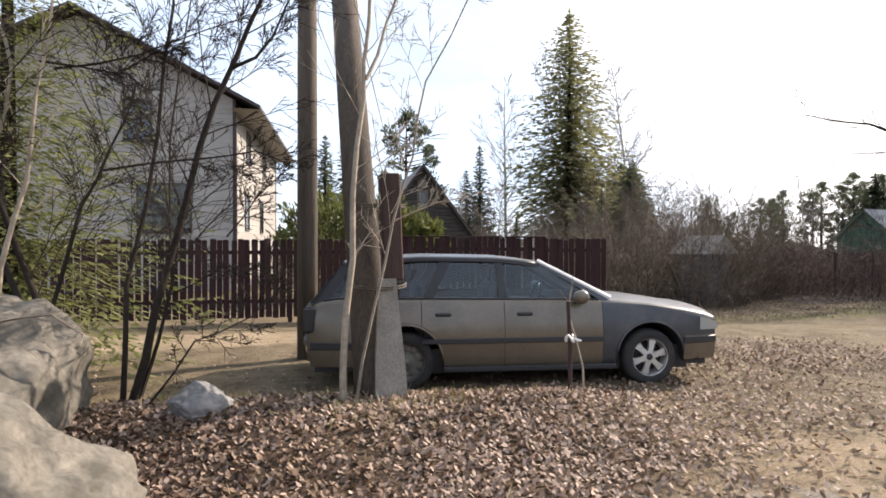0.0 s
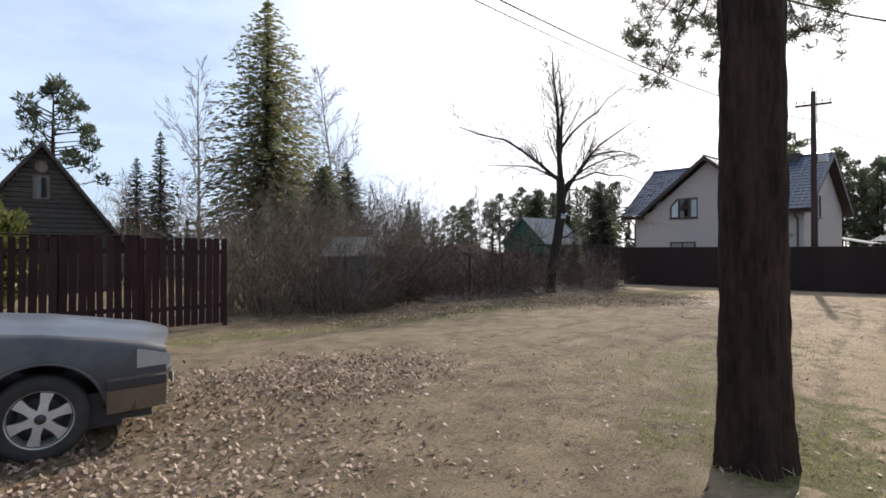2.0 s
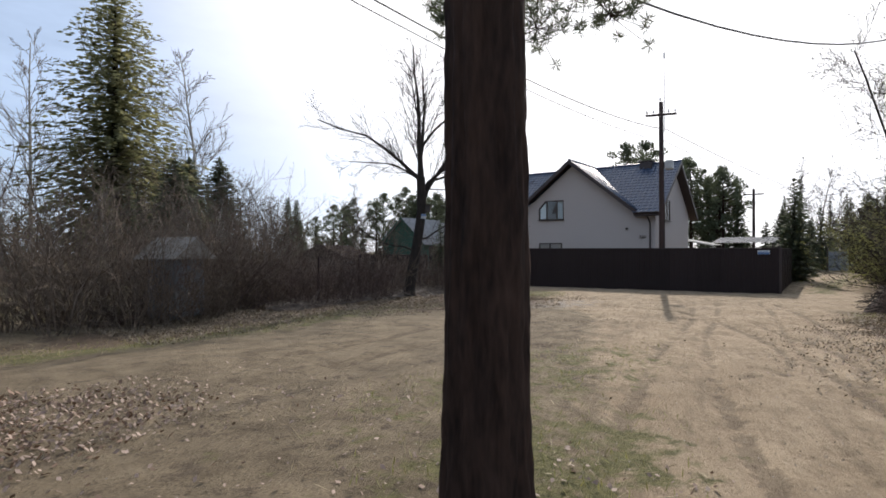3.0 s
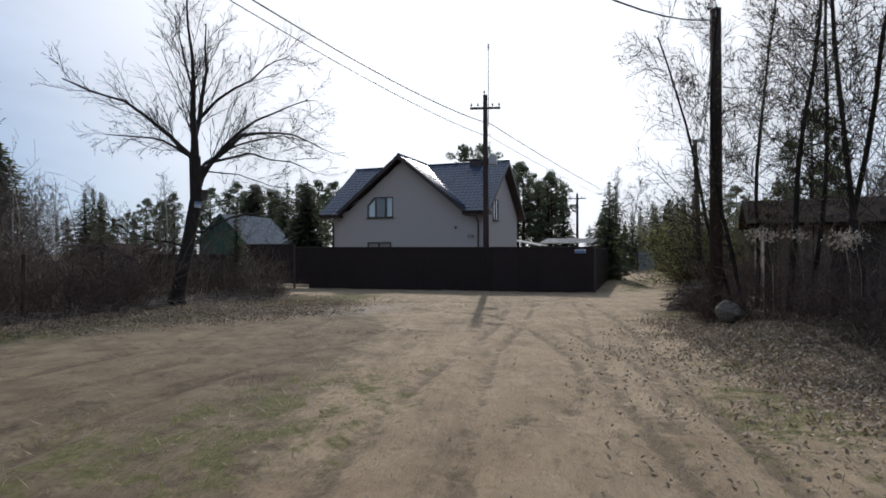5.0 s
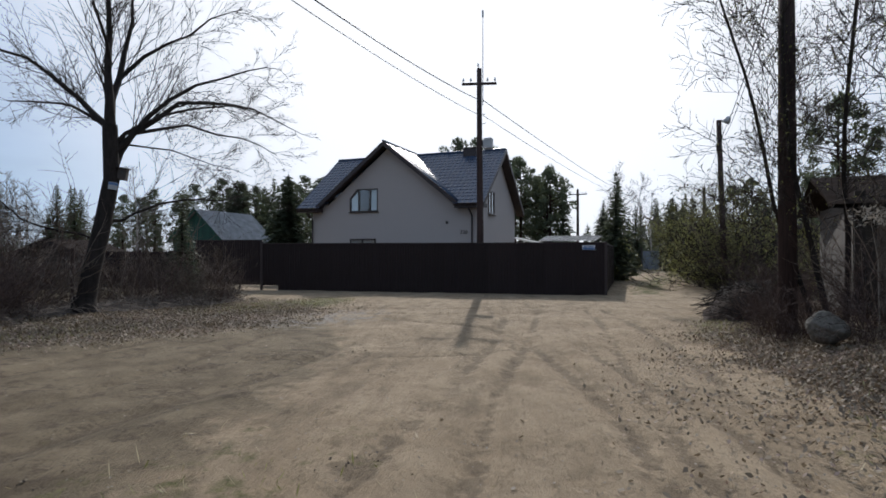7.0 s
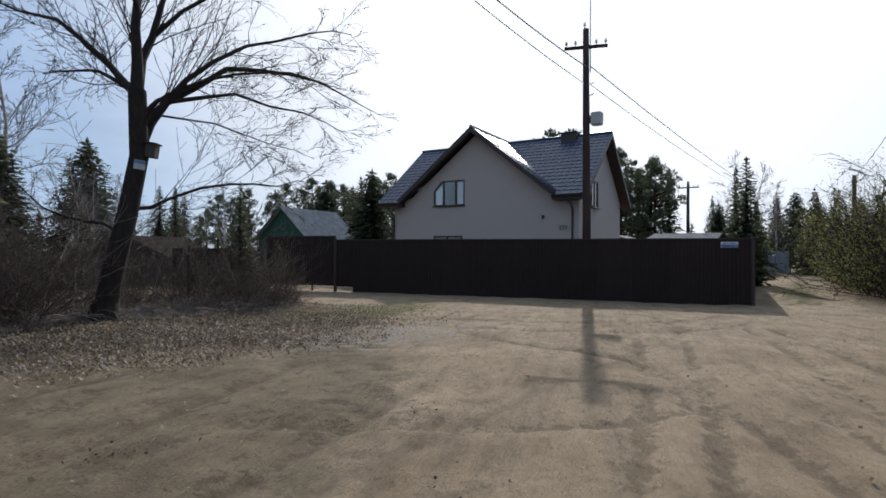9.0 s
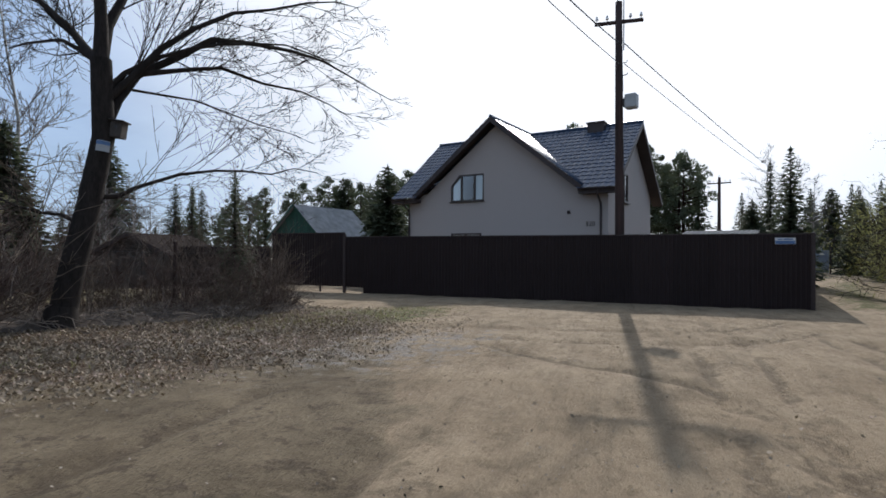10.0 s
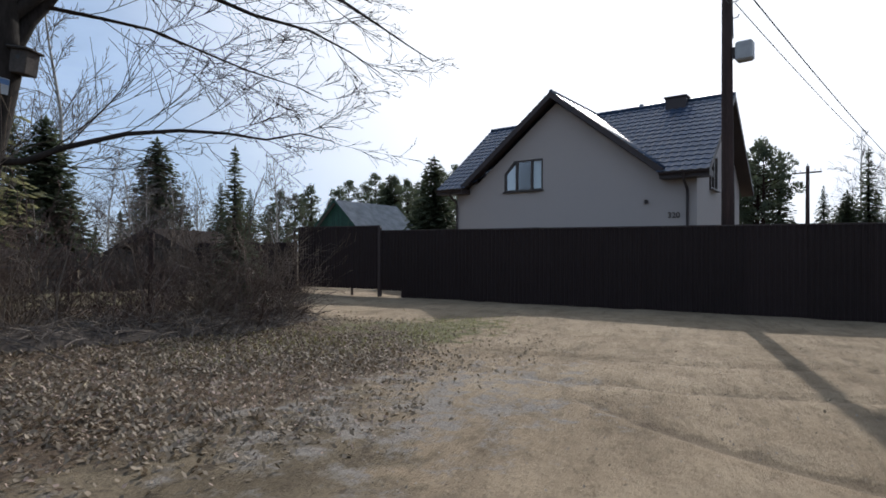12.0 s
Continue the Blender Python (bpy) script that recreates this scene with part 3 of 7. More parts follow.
def window_unit(parent, m, outline, mullions, name="window", curtain=None):
    """A framed window in a wall that faces local -x. outline: (y, z) corners; mullions: y places of uprights."""
    ys, zs = [p[0] for p in outline], [p[1] for p in outline]
    w = thing(name, m, "", "")
    for k in ("label", "category"):
        w.pop(k, None)
    w.parent = parent
    fr = Shape()
    n = len(outline)
    cy, cz = sum(ys) / n, sum(zs) / n
    inner = [(cy + (y - cy) * (1 - 0.07 / max(0.3, abs(y - cy))), cz + (z - cz) * (1 - 0.07 / max(0.3, abs(z - cz)))) for y, z in outline]
    for k in range(n):
        j = (k + 1) % n
        (a, b), (c, d), (e, f), (g, h) = outline[k], outline[j], inner[j], inner[k]
        fr.quad((-0.06, a, b), (-0.06, c, d), (-0.06, e, f), (-0.06, g, h))
        fr.quad((-0.06, a, b), (0.1, a, b), (0.1, c, d), (-0.06, c, d))
        fr.quad((-0.06, g, h), (-0.06, e, f), (0.1, e, f), (0.1, g, h))
    for y in mullions:
        fr.box((-0.055, y - 0.045, min(zs) + 0.05), (0.04, y + 0.045, max(zs) - 0.05))
    part("window_frame", fr, M_FRAME, w)
    part("window_sill", Shape().box((-0.16, min(ys) - 0.06, min(zs) - 0.05), (0.0, max(ys) + 0.06, min(zs) - 0.005), chamfer=0.01), M_FRAME, w)
    cuts = [min(ys)] + list(mullions) + [max(ys)]
    for a, b in zip(cuts, cuts[1:]):
        lo, hi = min(zs), max(zs)
        za = zb = hi
        if len(outline) == 5:
            for yy, which in ((a, 0), (b, 1)):
                t = min(1, max(0, (max(ys) - yy) / max(1e-3, SLANT_W)))
                z = hi - (1 - t) * SLANT_H
                if which == 0:
                    za = z
                else:
                    zb = z
        p = part("pane", Shape().quad((0, a, lo), (0, b, lo), (0, b, zb), (0, a, za)), M_PANE, w)
        p.visible_shadow = False
    # pale pleated sheet behind a pane, in place of the sky's reflection
    for a, b in curtain or ():
        part("curtain", Shape().grid([[(0.09 + 0.02 * math.sin(k * 1.7), a + (b - a) * k / 24, z) for k in range(25)] for z in (min(zs), max(zs))]), M_PANE_SKY, w)
    return w


SLANT_W, SLANT_H = 0.5, 0.55


def build_cream_house():
    H = thing("house", pose(39.5, 18.0, 0, 0, 0, 4.2), "cream plastered house with blue-grey metal tile roof behind fence", "house")
    g = -0.75
    # shell with its slanted gables; local x into the house, y along the front
    xa, xb, ya, yb, ze, zr, xr = 0.0, 8.4, -4.35, 6.45, 4.15, 7.35, 4.2
    ap, half = 1.25, 4.05
    wall = Shape()
    win = [(1.87, 3.68), (3.80, 3.68), (3.80, 4.50), (3.30, 5.05), (1.87, 5.05)]
    # front wall in pieces round the window
    front = [((ya, g), (yb, g), (yb, 3.68), (ya, 3.68)), ((ya, 3.68), (1.87, 3.68), (1.87, ze), (ya, ze)), ((3.80, 3.68), (yb, 3.68), (yb, ze), (3.80, ze)),
             ((ap - half, ze), (1.87, ze), (1.87, 5.05), (ap - half * (zr - 5.05) / (zr - ze), 5.05)),
             ((3.80, ze), (ap + half, ze), (ap + half * (zr - 4.5) / (zr - ze), 4.5), (3.80, 4.5)),
             ((3.80, 4.5), (ap + half * (zr - 4.5) / (zr - ze), 4.5), (ap + half * (zr - 5.05) / (zr - ze), 5.05), (3.30, 5.05)),
             ((ap - half * (zr - 5.05) / (zr - ze), 5.05), (ap + half * (zr - 5.05) / (zr - ze), 5.05), (ap, zr))]
    for poly in front:
        n = len(poly)
        i = len(wall.v)
        wall.v += [(0.0, y, z) for y, z in poly] + [(0.32, y, z) for y, z in poly]
        wall.f.append(tuple(range(i + n - 1, i - 1, -1)))
        wall.f.append(tuple(range(i + n, i + 2 * n)))
    for k in range(5):
        (a, b), (c, d) = win[k], win[(k + 1) % 5]
        wall.quad((0, a, b), (0, c, d), (0.32, c, d), (0.32, a, b))
    for y in (ya, yb):
        wall.quad((xa, y, g), (xb, y, g), (xb, y, ze), (xr, y, zr), (xa, y, ze))
    wall.quad((xb, ya, g), (xb, yb, g), (xb, yb, ze), (xb, ya, ze))
    part("wall", wall, M_PLASTER, H, fix=False)
    # unseen dark floor and wall, added so the windows look into darkness
    part("floor_slab", Shape().box((0.35, ya + 0.05, 2.6), (xb - 0.05, yb - 0.05, 2.75)), M_DARKROOM, H)
    part("partition", Shape().quad((1.6, ya + 0.1, 2.75), (1.6, yb - 0.1, 2.75), (1.6, yb - 0.1, 5.2), (1.6, ya + 0.1, 5.2)), M_DARKROOM, H)
    # roof
    y0, y1, xe, zl = ya - 0.55, yb + 0.75, -0.62, 3.92
    zt = 7.62
    part("roof", wave_roof([(xe, y0, zl), (xe, y1, zl), (xr, y0, zt), (xr, y1, zt)], valley=(ap, 4.6)), M_ROOFTILE, H, smooth=False)
    part("roof", wave_roof([(xb + 0.6, y0, zl), (xb + 0.6, y1, zl), (xr, y0, zt), (xr, y1, zt)]), M_ROOFTILE, H)
    gx, gz, gh = -0.55, 4.02, 4.6
    za = 7.68
    for s in (-1, 1):
        part("roof", wave_roof([(gx, ap + s * gh, gz), (gx + 0.12, ap + s * gh, gz + 0.09), (gx, ap, za), (xr, ap, za)]), M_ROOFTILE, H)
        # barge boards and their soffit
        b = Shape()
        b.quad((gx, ap + s * gh, gz + 0.02), (gx, ap, za + 0.02), (gx, ap, za - 0.24), (gx, ap + s * (gh - 0.06), gz - 0.20))
        b.quad((gx - 0.03, ap + s * gh, gz + 0.04), (gx - 0.03, ap, za + 0.04), (gx - 0.03, ap, za - 0.22), (gx - 0.03, ap + s * (gh - 0.06), gz - 0.18))
        b.quad((gx - 0.03, ap + s * gh, gz + 0.04), (gx - 0.03, ap, za + 0.04), (gx + 0.03, ap, za + 0.05), (gx + 0.03, ap + s * gh, gz + 0.05))
        b.quad((gx, ap + s * gh, gz - 0.12), (gx, ap, za - 0.16), (0.02, ap, za - 0.16), (0.02, ap + s * gh, gz - 0.12))
        b.quad((gx - 0.03, ap + s * (gh - 0.06), gz - 0.18), (gx - 0.03, ap, za - 0.22), (gx + 0.02, ap, za - 0.24), (gx + 0.02, ap + s * (gh - 0.06), gz - 0.20))
        part("barge_board", b, M_FASCIA, H)
    for y, s in ((y0, -1), (y1, 1)):
        b = Shape()
        for x_e in (xe, xb + 0.6):
            b.quad((x_e, y, zl + 0.05), (xr, y, zt + 0.06), (xr, y, zt - 0.22), (x_e, y, zl - 0.2))
            b.quad((x_e, y, zl - 0.16), (xr, y, zt - 0.18), (xr, ya if s < 0 else yb, zt - 0.18), (x_e, ya if s < 0 else yb, zl - 0.16))
        part("barge_board", b, M_FASCIA, H)
    for a, b in ((y0, ap - gh + 0.15), (ap + gh - 0.15, y1)):
        part("eave", Shape().box((xe - 0.02, a, zl - 0.22), (0.0, b, zl - 0.01)), M_FASCIA, H)
        gut = Shape()
        rows = []
        for k in range(7):
            t = math.pi * k / 6
            rows.append([(xe - 0.09 - 0.07 * math.cos(t), a, zl - 0.02 - 0.08 * math.sin(t)), (xe - 0.09 - 0.07 * math.cos(t), b, zl - 0.02 - 0.08 * math.sin(t))])
        gut.grid(rows)
        part("gutter", gut, M_FASCIA, H)
    for y in (-4.05, 6.40):
        part("downpipe", Shape().tube([(xe - 0.08, y, zl - 0.08), (xe - 0.06, y, zl - 0.28), (-0.12, y, zl - 0.62), (-0.10, y, zl - 0.8), (-0.10, y, g)], 0.05, 8), M_FASCIA, H)
    ridge = Shape().tube([(xr, y0, zt + 0.05), (xr, y1, zt + 0.05)], 0.09, 8)
    part("ridge_cap", ridge, M_ROOFTILE, H)
    part("ridge_cap", Shape().tube([(gx, ap, za + 0.05), (xr, ap, za + 0.05)], 0.08, 8), M_ROOFTILE, H)
    ch = Shape().box((3.7, -3.05, 7.2), (4.5, -2.2, 7.78), chamfer=0.02).box((3.64, -3.11, 7.76), (4.56, -2.14, 7.84), chamfer=0.02)
    part("chimney", ch, M_FASCIA, H)
    part("roof_vent", Shape().tube([(4.2, -1.0, 7.5), (4.2, -1.0, 7.78)], 0.06, 10).tube([(4.2, -1.0, 7.76), (4.2, -1.0, 7.82)], 0.09, 10), M_GREYBOX, H)
    window_unit(H, pose(0.05, 0, 0), win, [2.42, 3.18], curtain=((1.90, 2.42), (3.18, 3.77)))
    w = window_unit(H, pose(0.0, 0, 0), [(2.0, 1.0), (3.75, 1.0), (3.75, 2.05), (2.0, 2.05)], [2.9])
    w.matrix_local = pose(-0.01, 0, 0)
    w = window_unit(H, pose(0, 0, 0), [(-0.6, 3.5), (0.6, 3.5), (0.6, 4.9), (-0.6, 4.9)], [0.0])
    w.matrix_local = pose(2.6, ya - 0.01, 0, 0, 0, 90)
    # house number and small wall lamp
    txt = bpy.data.curves.new("house_number", "FONT")
    txt.body, txt.size, txt.extrude, txt.align_x = "320", 0.30, 0.012, "CENTER"
    t_ob = new("house_number", txt)
    t_ob.parent = H
    t_ob.matrix_local = Matrix.LocRotScale((-0.02, -3.55, 2.28), Euler((radians(90), 0, radians(-90))), None)
    txt.materials.append(M_FRAME)
    part("wall_lamp", Shape().box((-0.14, -2.62, 2.86), (0.0, -2.5, 3.0), chamfer=0.02), M_FASCIA, H)
    part("bracket", Shape().tube([(0, 4.85, 4.45), (-0.5, 4.7, 4.75)], 0.02, 6).tube([(0, 4.85, 4.75), (-0.35, 4.75, 4.55)], 0.015, 6), M_FASCIA, H)
    return H


build_cream_house()

# ---- brown sheet fence with its gate ----


def sheet_panel(width, height, pitch=0.115, depth=0.02):
    s = Shape()
    n = max(1, int(round(width / pitch)))
    line = []
    for k in range(n):
        x = k * width / n
        w = width / n
        line += [(x, 0.0), (x + 0.40 * w, 0.0), (x + 0.52 * w, -depth), (x + 0.88 * w, -depth)]
    line.append((width, 0.0))
    s.grid([[(x, y, z) for x, y in line] for z in (0.0, height)])
    return s


def fence_run(F, a, b, z_lo, z_hi, material_=None, post_top=None):
    """Sheets from a to b on rails and posts, under the fence F."""
    a, b = Vector((*a, 0)), Vector((*b, 0))
    d = b - a
    ang = math.degrees(math.atan2(d.y, d.x))
    n = max(1, int(round(d.length / 1.15)))
    w = d.length / n
    me = sheet_panel(w + 0.012, z_hi - z_lo).data("panel", material_ or M_SHEET)
    for k in range(n):
        p = a + d * (k / n)
        part("panel", me, None, F, m=pose(p.x, p.y, z_lo, 0, 0, ang))
    for k in range(0, n + 1, 2):
        p = a + d * (min(k, n) / n)
        part("post", Shape().box((-0.03, 0.03, -0.5), (0.03, 0.09, z_hi - z_lo - 0.03)), M_FASCIA, F, m=pose(p.x, p.y, z_lo, 0, 0, ang))
    for z in (0.35, z_hi - z_lo - 0.3):
        part("rail", Shape().box((0, 0.005, z), (d.length, 0.03, z + 0.04)), M_FASCIA, F, m=pose(a.x, a.y, z_lo, 0, 0, ang))
    part("cap_strip", Shape().box((-0.005, -0.03, z_hi - z_lo - 0.01), (d.length + 0.005, 0.04, z_hi - z_lo + 0.025)), M_FASCIA, F, m=pose(a.x, a.y, z_lo, 0, 0, ang))


FENCE_R, FENCE_L = (34.35, 5.95), (30.68, 19.62)
fence_b = thing("sheet_fence", pose(0, 0, 0), "tall dark brown profiled metal sheet fence", "fence")
fence_run(fence_b, FENCE_L, FENCE_R, -0.58, 1.62)
fence_run(fence_b, (34.40, 5.95), (46.6, 7.4), -0.62, 1.60)
part("corner_post", Shape().box((-0.05, -0.05, -0.9), (0.05, 0.05, 1.66), chamfer=0.01), M_FASCIA, fence_b, m=pose(34.38, 5.90, 0, 0, 0, 15))

gate = thing("sliding_gate", pose(0, 0, 0), "dark brown sheet metal gate hung clear of the ground", "gate")
fence_run(gate, (29.6, 23.65), (30.47, 20.42), -0.24, 1.78)
fence_run(gate, (30.47, 20.42), (30.68, 19.64), -0.26, 1.62)
fence_c = thing("sheet_fence", pose(0, 0, 0), "lower dark brown sheet fence past the gate", "fence")
fence_run(fence_c, (28.2, 28.6), (29.56, 23.8), -0.5, 1.25)
part("gate_post", Shape().box((-0.05, -0.05, -0.7), (0.05, 0.05, 1.75), chamfer=0.01), M_FASCIA, gate, m=pose(30.47, 20.42, 0, 0, 0, 15))

sign = thing("street_sign", pose(0, 0, 0), "white and blue street name plate on fence", "sign")
sd = (Vector((*FENCE_L, 0)) - Vector((*FENCE_R, 0))).normalized()
sp = Vector((*FENCE_R, 0)) + sd * 0.62
sang = math.degrees(math.atan2(sd.y, sd.x))
part("plate", Shape().box((-0.25, 0.035, -0.09), (0.25, 0.05, 0.09), chamfer=0.004), M_WHITE, sign, m=pose(sp.x, sp.y, 1.43, 0, 0, sang))
part("band", Shape().box((-0.24, 0.05, -0.085), (0.24, 0.056, 0.01)), M_BLUE, sign, m=pose(sp.x, sp.y, 1.43, 0, 0, sang))
part("lettering", Shape().box((-0.19, 0.05, 0.03), (0.04, 0.056, 0.065)).box((0.07, 0.05, 0.03), (0.19, 0.056, 0.065)), M_BLUE, sign, m=pose(sp.x, sp.y, 1.43, 0, 0, sang))

# ---- utility poles and wires ----


def insulator(p, parent):
    x, y, z = p
    part("hook", Shape().tube([(x, y, z), (x, y, z + 0.12)], 0.012, 6), M_FASCIA, parent)
    part("insulator", Shape().tube([(x, y, z + 0.10), (x, y, z + 0.14), (x, y, z + 0.17), (x, y, z + 0.22)], [0.05, 0.055, 0.035, 0.03], 8), M_PORCELAIN, parent)


def build_main_pole():
    x, y, g = 33.55, 11.02, -0.6
    P = thing("utility_pole", pose(x, y, g), "dark wooden utility pole with crossarm and grey meter box", "utility pole", "utility poles")
    part("pole", Shape().tube([(0, 0, -0.3), (0.02, 0, 3), (0.0, 0.02, 6), (0, 0.04, 9.75)], [0.155, 0.145, 0.125, 0.105], 12), M_POLEDARK, P, smooth=True)
    aa = radians(-70)
    d = Vector((math.cos(aa), math.sin(aa), 0))
    m = pose(0, 0.04, 9.1, 0, 0, -70)
    part("crossarm", Shape().box((-0.75, -0.05, -0.05), (0.75, 0.05, 0.05), m, chamfer=0.01), M_POLEDARK, P)
    for k in (-0.68, -0.36, 0.36, 0.68):
        insulator((d.x * k, 0.04 + d.y * k, 9.13), P)
    insulator((-0.12, 0.04, 9.72), P)
    part("mast", Shape().tube([(0.1, -0.09, 8.2), (0.1, -0.09, 10.4), (0.1, -0.09, 12.3)], [0.022, 0.018, 0.012], 6).box((0.07, -0.12, 12.0), (0.13, -0.06, 12.3)), M_STEEL, P)
    part("meter_box", Shape().box((-0.14, -0.56, 6.25), (0.16, -0.18, 6.72), chamfer=0.04), M_GREYBOX, P)
    part("bracket", Shape().box((-0.03, -0.22, 6.35), (0.03, 0.0, 6.63)), M_FASCIA, P)
    for z in (7.35, 7.75):
        part("hook", Shape().tube([(0, 0, z), (0.02, -0.22, z + 0.02), (0.02, -0.24, z + 0.08)], 0.015, 6), M_STEEL, P)
    part("cable", Shape().tube([(-0.14, -0.10, 9.05), (-0.15, -0.12, 8.0), (-0.14, -0.15, 6.8)], 0.014, 5), M_WIRE, P)
    return P


build_main_pole()


def wire(a, b, sag, r=0.012, n=22, twist=0.0):
    a, b = Vector(a), Vector(b)
    pts = []
    for k in range(n + 1):
        t = k / n
        p = a.lerp(b, t)
        p.z -= sag * 4 * t * (1 - t)
        pts.append(p)
    ob = part("overhead_wire", Shape().tube(pts, r, 5), M_WIRE, smooth=True)
    return tagged(ob, "black overhead cable slung between poles", "cable", "overhead wires")


POLE_A = (-0.55, 7.6)
TOP_A = 8.2
wire((POLE_A[0], POLE_A[1], 7.0), (33.5, 10.98, 7.75), 0.95, 0.018)
wire((POLE_A[0], POLE_A[1], 6.7), (33.5, 10.98, 7.1), 0.75, 0.012)
wire((POLE_A[0], POLE_A[1], TOP_A - 0.2), (23.05, 0.93, 7.0), 2.4, 0.016)
wire((33.5, 10.85, 7.75), (72.0, 8.5, 6.6), 0.3, 0.018)
wire((33.5, 10.85, 7.1), (72.0, 8.4, 6.3), 0.4, 0.012)
wire((23.1, 0.95, 7.0), (38.3, 1.5, 6.6), 0.35, 0.014)
wire((23.1, 0.95, 6.75), (38.3, 1.5, 6.3), 0.4, 0.012)
wire((POLE_A[0], POLE_A[1], TOP_A - 0.5), (2.5, 27.5, 4.6), 0.4, 0.012)
wire((38.3, 1.5, 6.6), (72, 3.5, 6.0), 0.5, 0.014)


def build_wood_pole(x, y, top, label, lamp=False, mat=None, r=0.13, arm=False, lean=(0, 0)):
    g = height_at(x, y)
    P = thing("utility_pole", pose(x, y, g), label, "utility pole", "utility poles")
    h = top - g
    part("pole", Shape().tube([(0, 0, -0.4), (lean[0] * 0.5, lean[1] * 0.5, h * 0.5), (lean[0], lean[1], h)], [r, r * 0.9, r * 0.78], 12), mat or M_POLEWOOD, P, smooth=True)
    part("hook", Shape().tube([(lean[0], lean[1], h - 0.25), (lean[0] - 0.2, lean[1], h - 0.22), (lean[0] - 0.22, lean[1], h - 0.14)], 0.015, 6), M_STEEL, P)
    if arm:
        part("crossarm", Shape().box((-0.06, -1.0, h - 0.62), (0.06, 1.0, h - 0.5)), M_POLEDARK, P)
        for k in (-0.9, -0.5, 0.5, 0.9):
            insulator((0, k, h - 0.5), P)
        insulator((0, 0, h - 0.02), P)
    if lamp:
        part("lamp_arm", Shape().tube([(lean[0], lean[1], h - 0.1), (lean[0] - 0.12, lean[1] - 0.3, h + 0.02)], 0.025, 6), M_STEEL, P)
        part("lamp_head", Shape().tube([(lean[0] - 0.10, lean[1] - 0.25, h - 0.18), (lean[0] - 0.13, lean[1] - 0.33, h - 0.05), (lean[0] - 0.16, lean[1] - 0.42, h + 0.08)], [0.16, 0.15, 0.07], 10), M_GREYBOX, P, smooth=True)
        part("junction_box", Shape().box((lean[0] - 0.18, lean[1] - 0.1, h - 1.35), (lean[0] - 0.02, lean[1] + 0.1, h - 1.05), chamfer=0.02), M_FASCIA, P)
    return P


build_wood_pole(23.1, 0.93, 7.27, "dark reddish-brown wooden pole beside bare trees", mat=M_POLEDARK, r=0.16)
build_wood_pole(38.3, 1.5, 6.95, "wooden street lamp pole by the lane", lamp=True, mat=M_POLEDARK, lean=(-0.2, 0.25))
build_wood_pole(72.5, 15.0, 8.2, "distant wooden power pole with crossarm", mat=M_POLEDARK, arm=True, r=0.17)
build_wood_pole(60.0, 2.4, 6.4, "distant wooden pole beside the lane", mat=M_POLEDARK, r=0.16)


def build_strutted_pole():
    x, y = POLE_A
    g = height_at(x, y)
    P = thing("strutted_pole", pose(x, y, g), "weathered wooden power pole with leaning strut on concrete stub", "utility pole", "utility poles")
    part("pole", Shape().tube([(0, 0, -0.3), (0, 0, 4), (0, 0, TOP_A - g)], [0.14, 0.13, 0.105], 12), M_POLEWOOD, P, smooth=True)
    bx, by = 0.22 - x, 4.76 - y
    gb = height_at(0.22, 4.76) - g
    part("strut", Shape().tube([(bx, by, gb - 0.15), (-0.04 - x, 6.2 - y, 4.15 - g), (0.16, -0.02, TOP_A - g - 0.15)], [0.17, 0.145, 0.11], 12), M_POLEWOOD, P, smooth=True)
    stub = Shape()
    ux, uy = 0.13, -0.12
    rows = []
    for z, w in ((gb - 0.3, 0.15), (gb + 0.35, 0.12), (gb + 0.8, 0.085), (gb + 1.02, 0.075)):
        cx = bx + ux - 0.03 * (z - gb)
        cy = by + uy + 0.16 * max(0, z - gb) * 0.5
        rows.append([(cx - w, cy - 0.09, z), (cx + w, cy - 0.09, z), (cx + w, cy + 0.09, z), (cx - w, cy + 0.09, z), (cx - w, cy - 0.09, z)])
    stub.grid(rows)
    stub.quad(*rows[-1][:4])
    part("concrete_stub", stub, M_CONCRETE, P, "pale weathered concrete footing post")
    board = Shape()
    board.box((-0.085, -0.07, 0.0), (0.085, 0.07, 0.92), chamfer=0.012)
    part("wooden_splint", board, M_POLEDARK, P, "dark brown squared timber bound to strut", m=pose(bx + ux + 0.02, by + uy + 0.09, gb + 1.0, -3, -1.5, 8))
    for z in (0.95, 1.65):
        cx, cy = bx + 0.04, by + 0.14 * z
        ring = [(cx + 0.24 * math.cos(a), cy + 0.30 * math.sin(a), gb + z + 0.02 * math.sin(a)) for a in np.linspace(0, 2 * math.pi, 20)]
        part("wire_binding", Shape().tube(ring, 0.007, 5).tube([(p[0], p[1], p[2] + 0.02) for p in ring], 0.007, 5), M_POLEWOOD, P)
    return P


build_strutted_pole()

# ---- estate car ----
M_PAINT = material("champagne_car_paint", (0.15, 0.118, 0.083), (0.10, 0.079, 0.056), rough=0.34, metal=0.25, scale=2, fine=60, bump=0.02, coat=0.7, dirt=(0.20, 0.165, 0.122), dirt_amount=0.4, dirt_scale=2.5)
# darker blue-grey for the bonnet, front wings, roof and front pillars
M_BODY_GREY = material("slate_grey_car_body", (0.045, 0.049, 0.056), (0.032, 0.035, 0.041), rough=0.42, metal=0.1, scale=2, fine=60, bump=0.02, coat=0.25, dirt=(0.16, 0.14, 0.115), dirt_amount=0.3, dirt_scale=2.5)
M_RUBBER = material("tyre_rubber", (0.03, 0.028, 0.027), (0.02, 0.019, 0.018), rough=0.85, bump=0.2, dirt=(0.07, 0.06, 0.05), dirt_amount=0.4, dirt_scale=6)
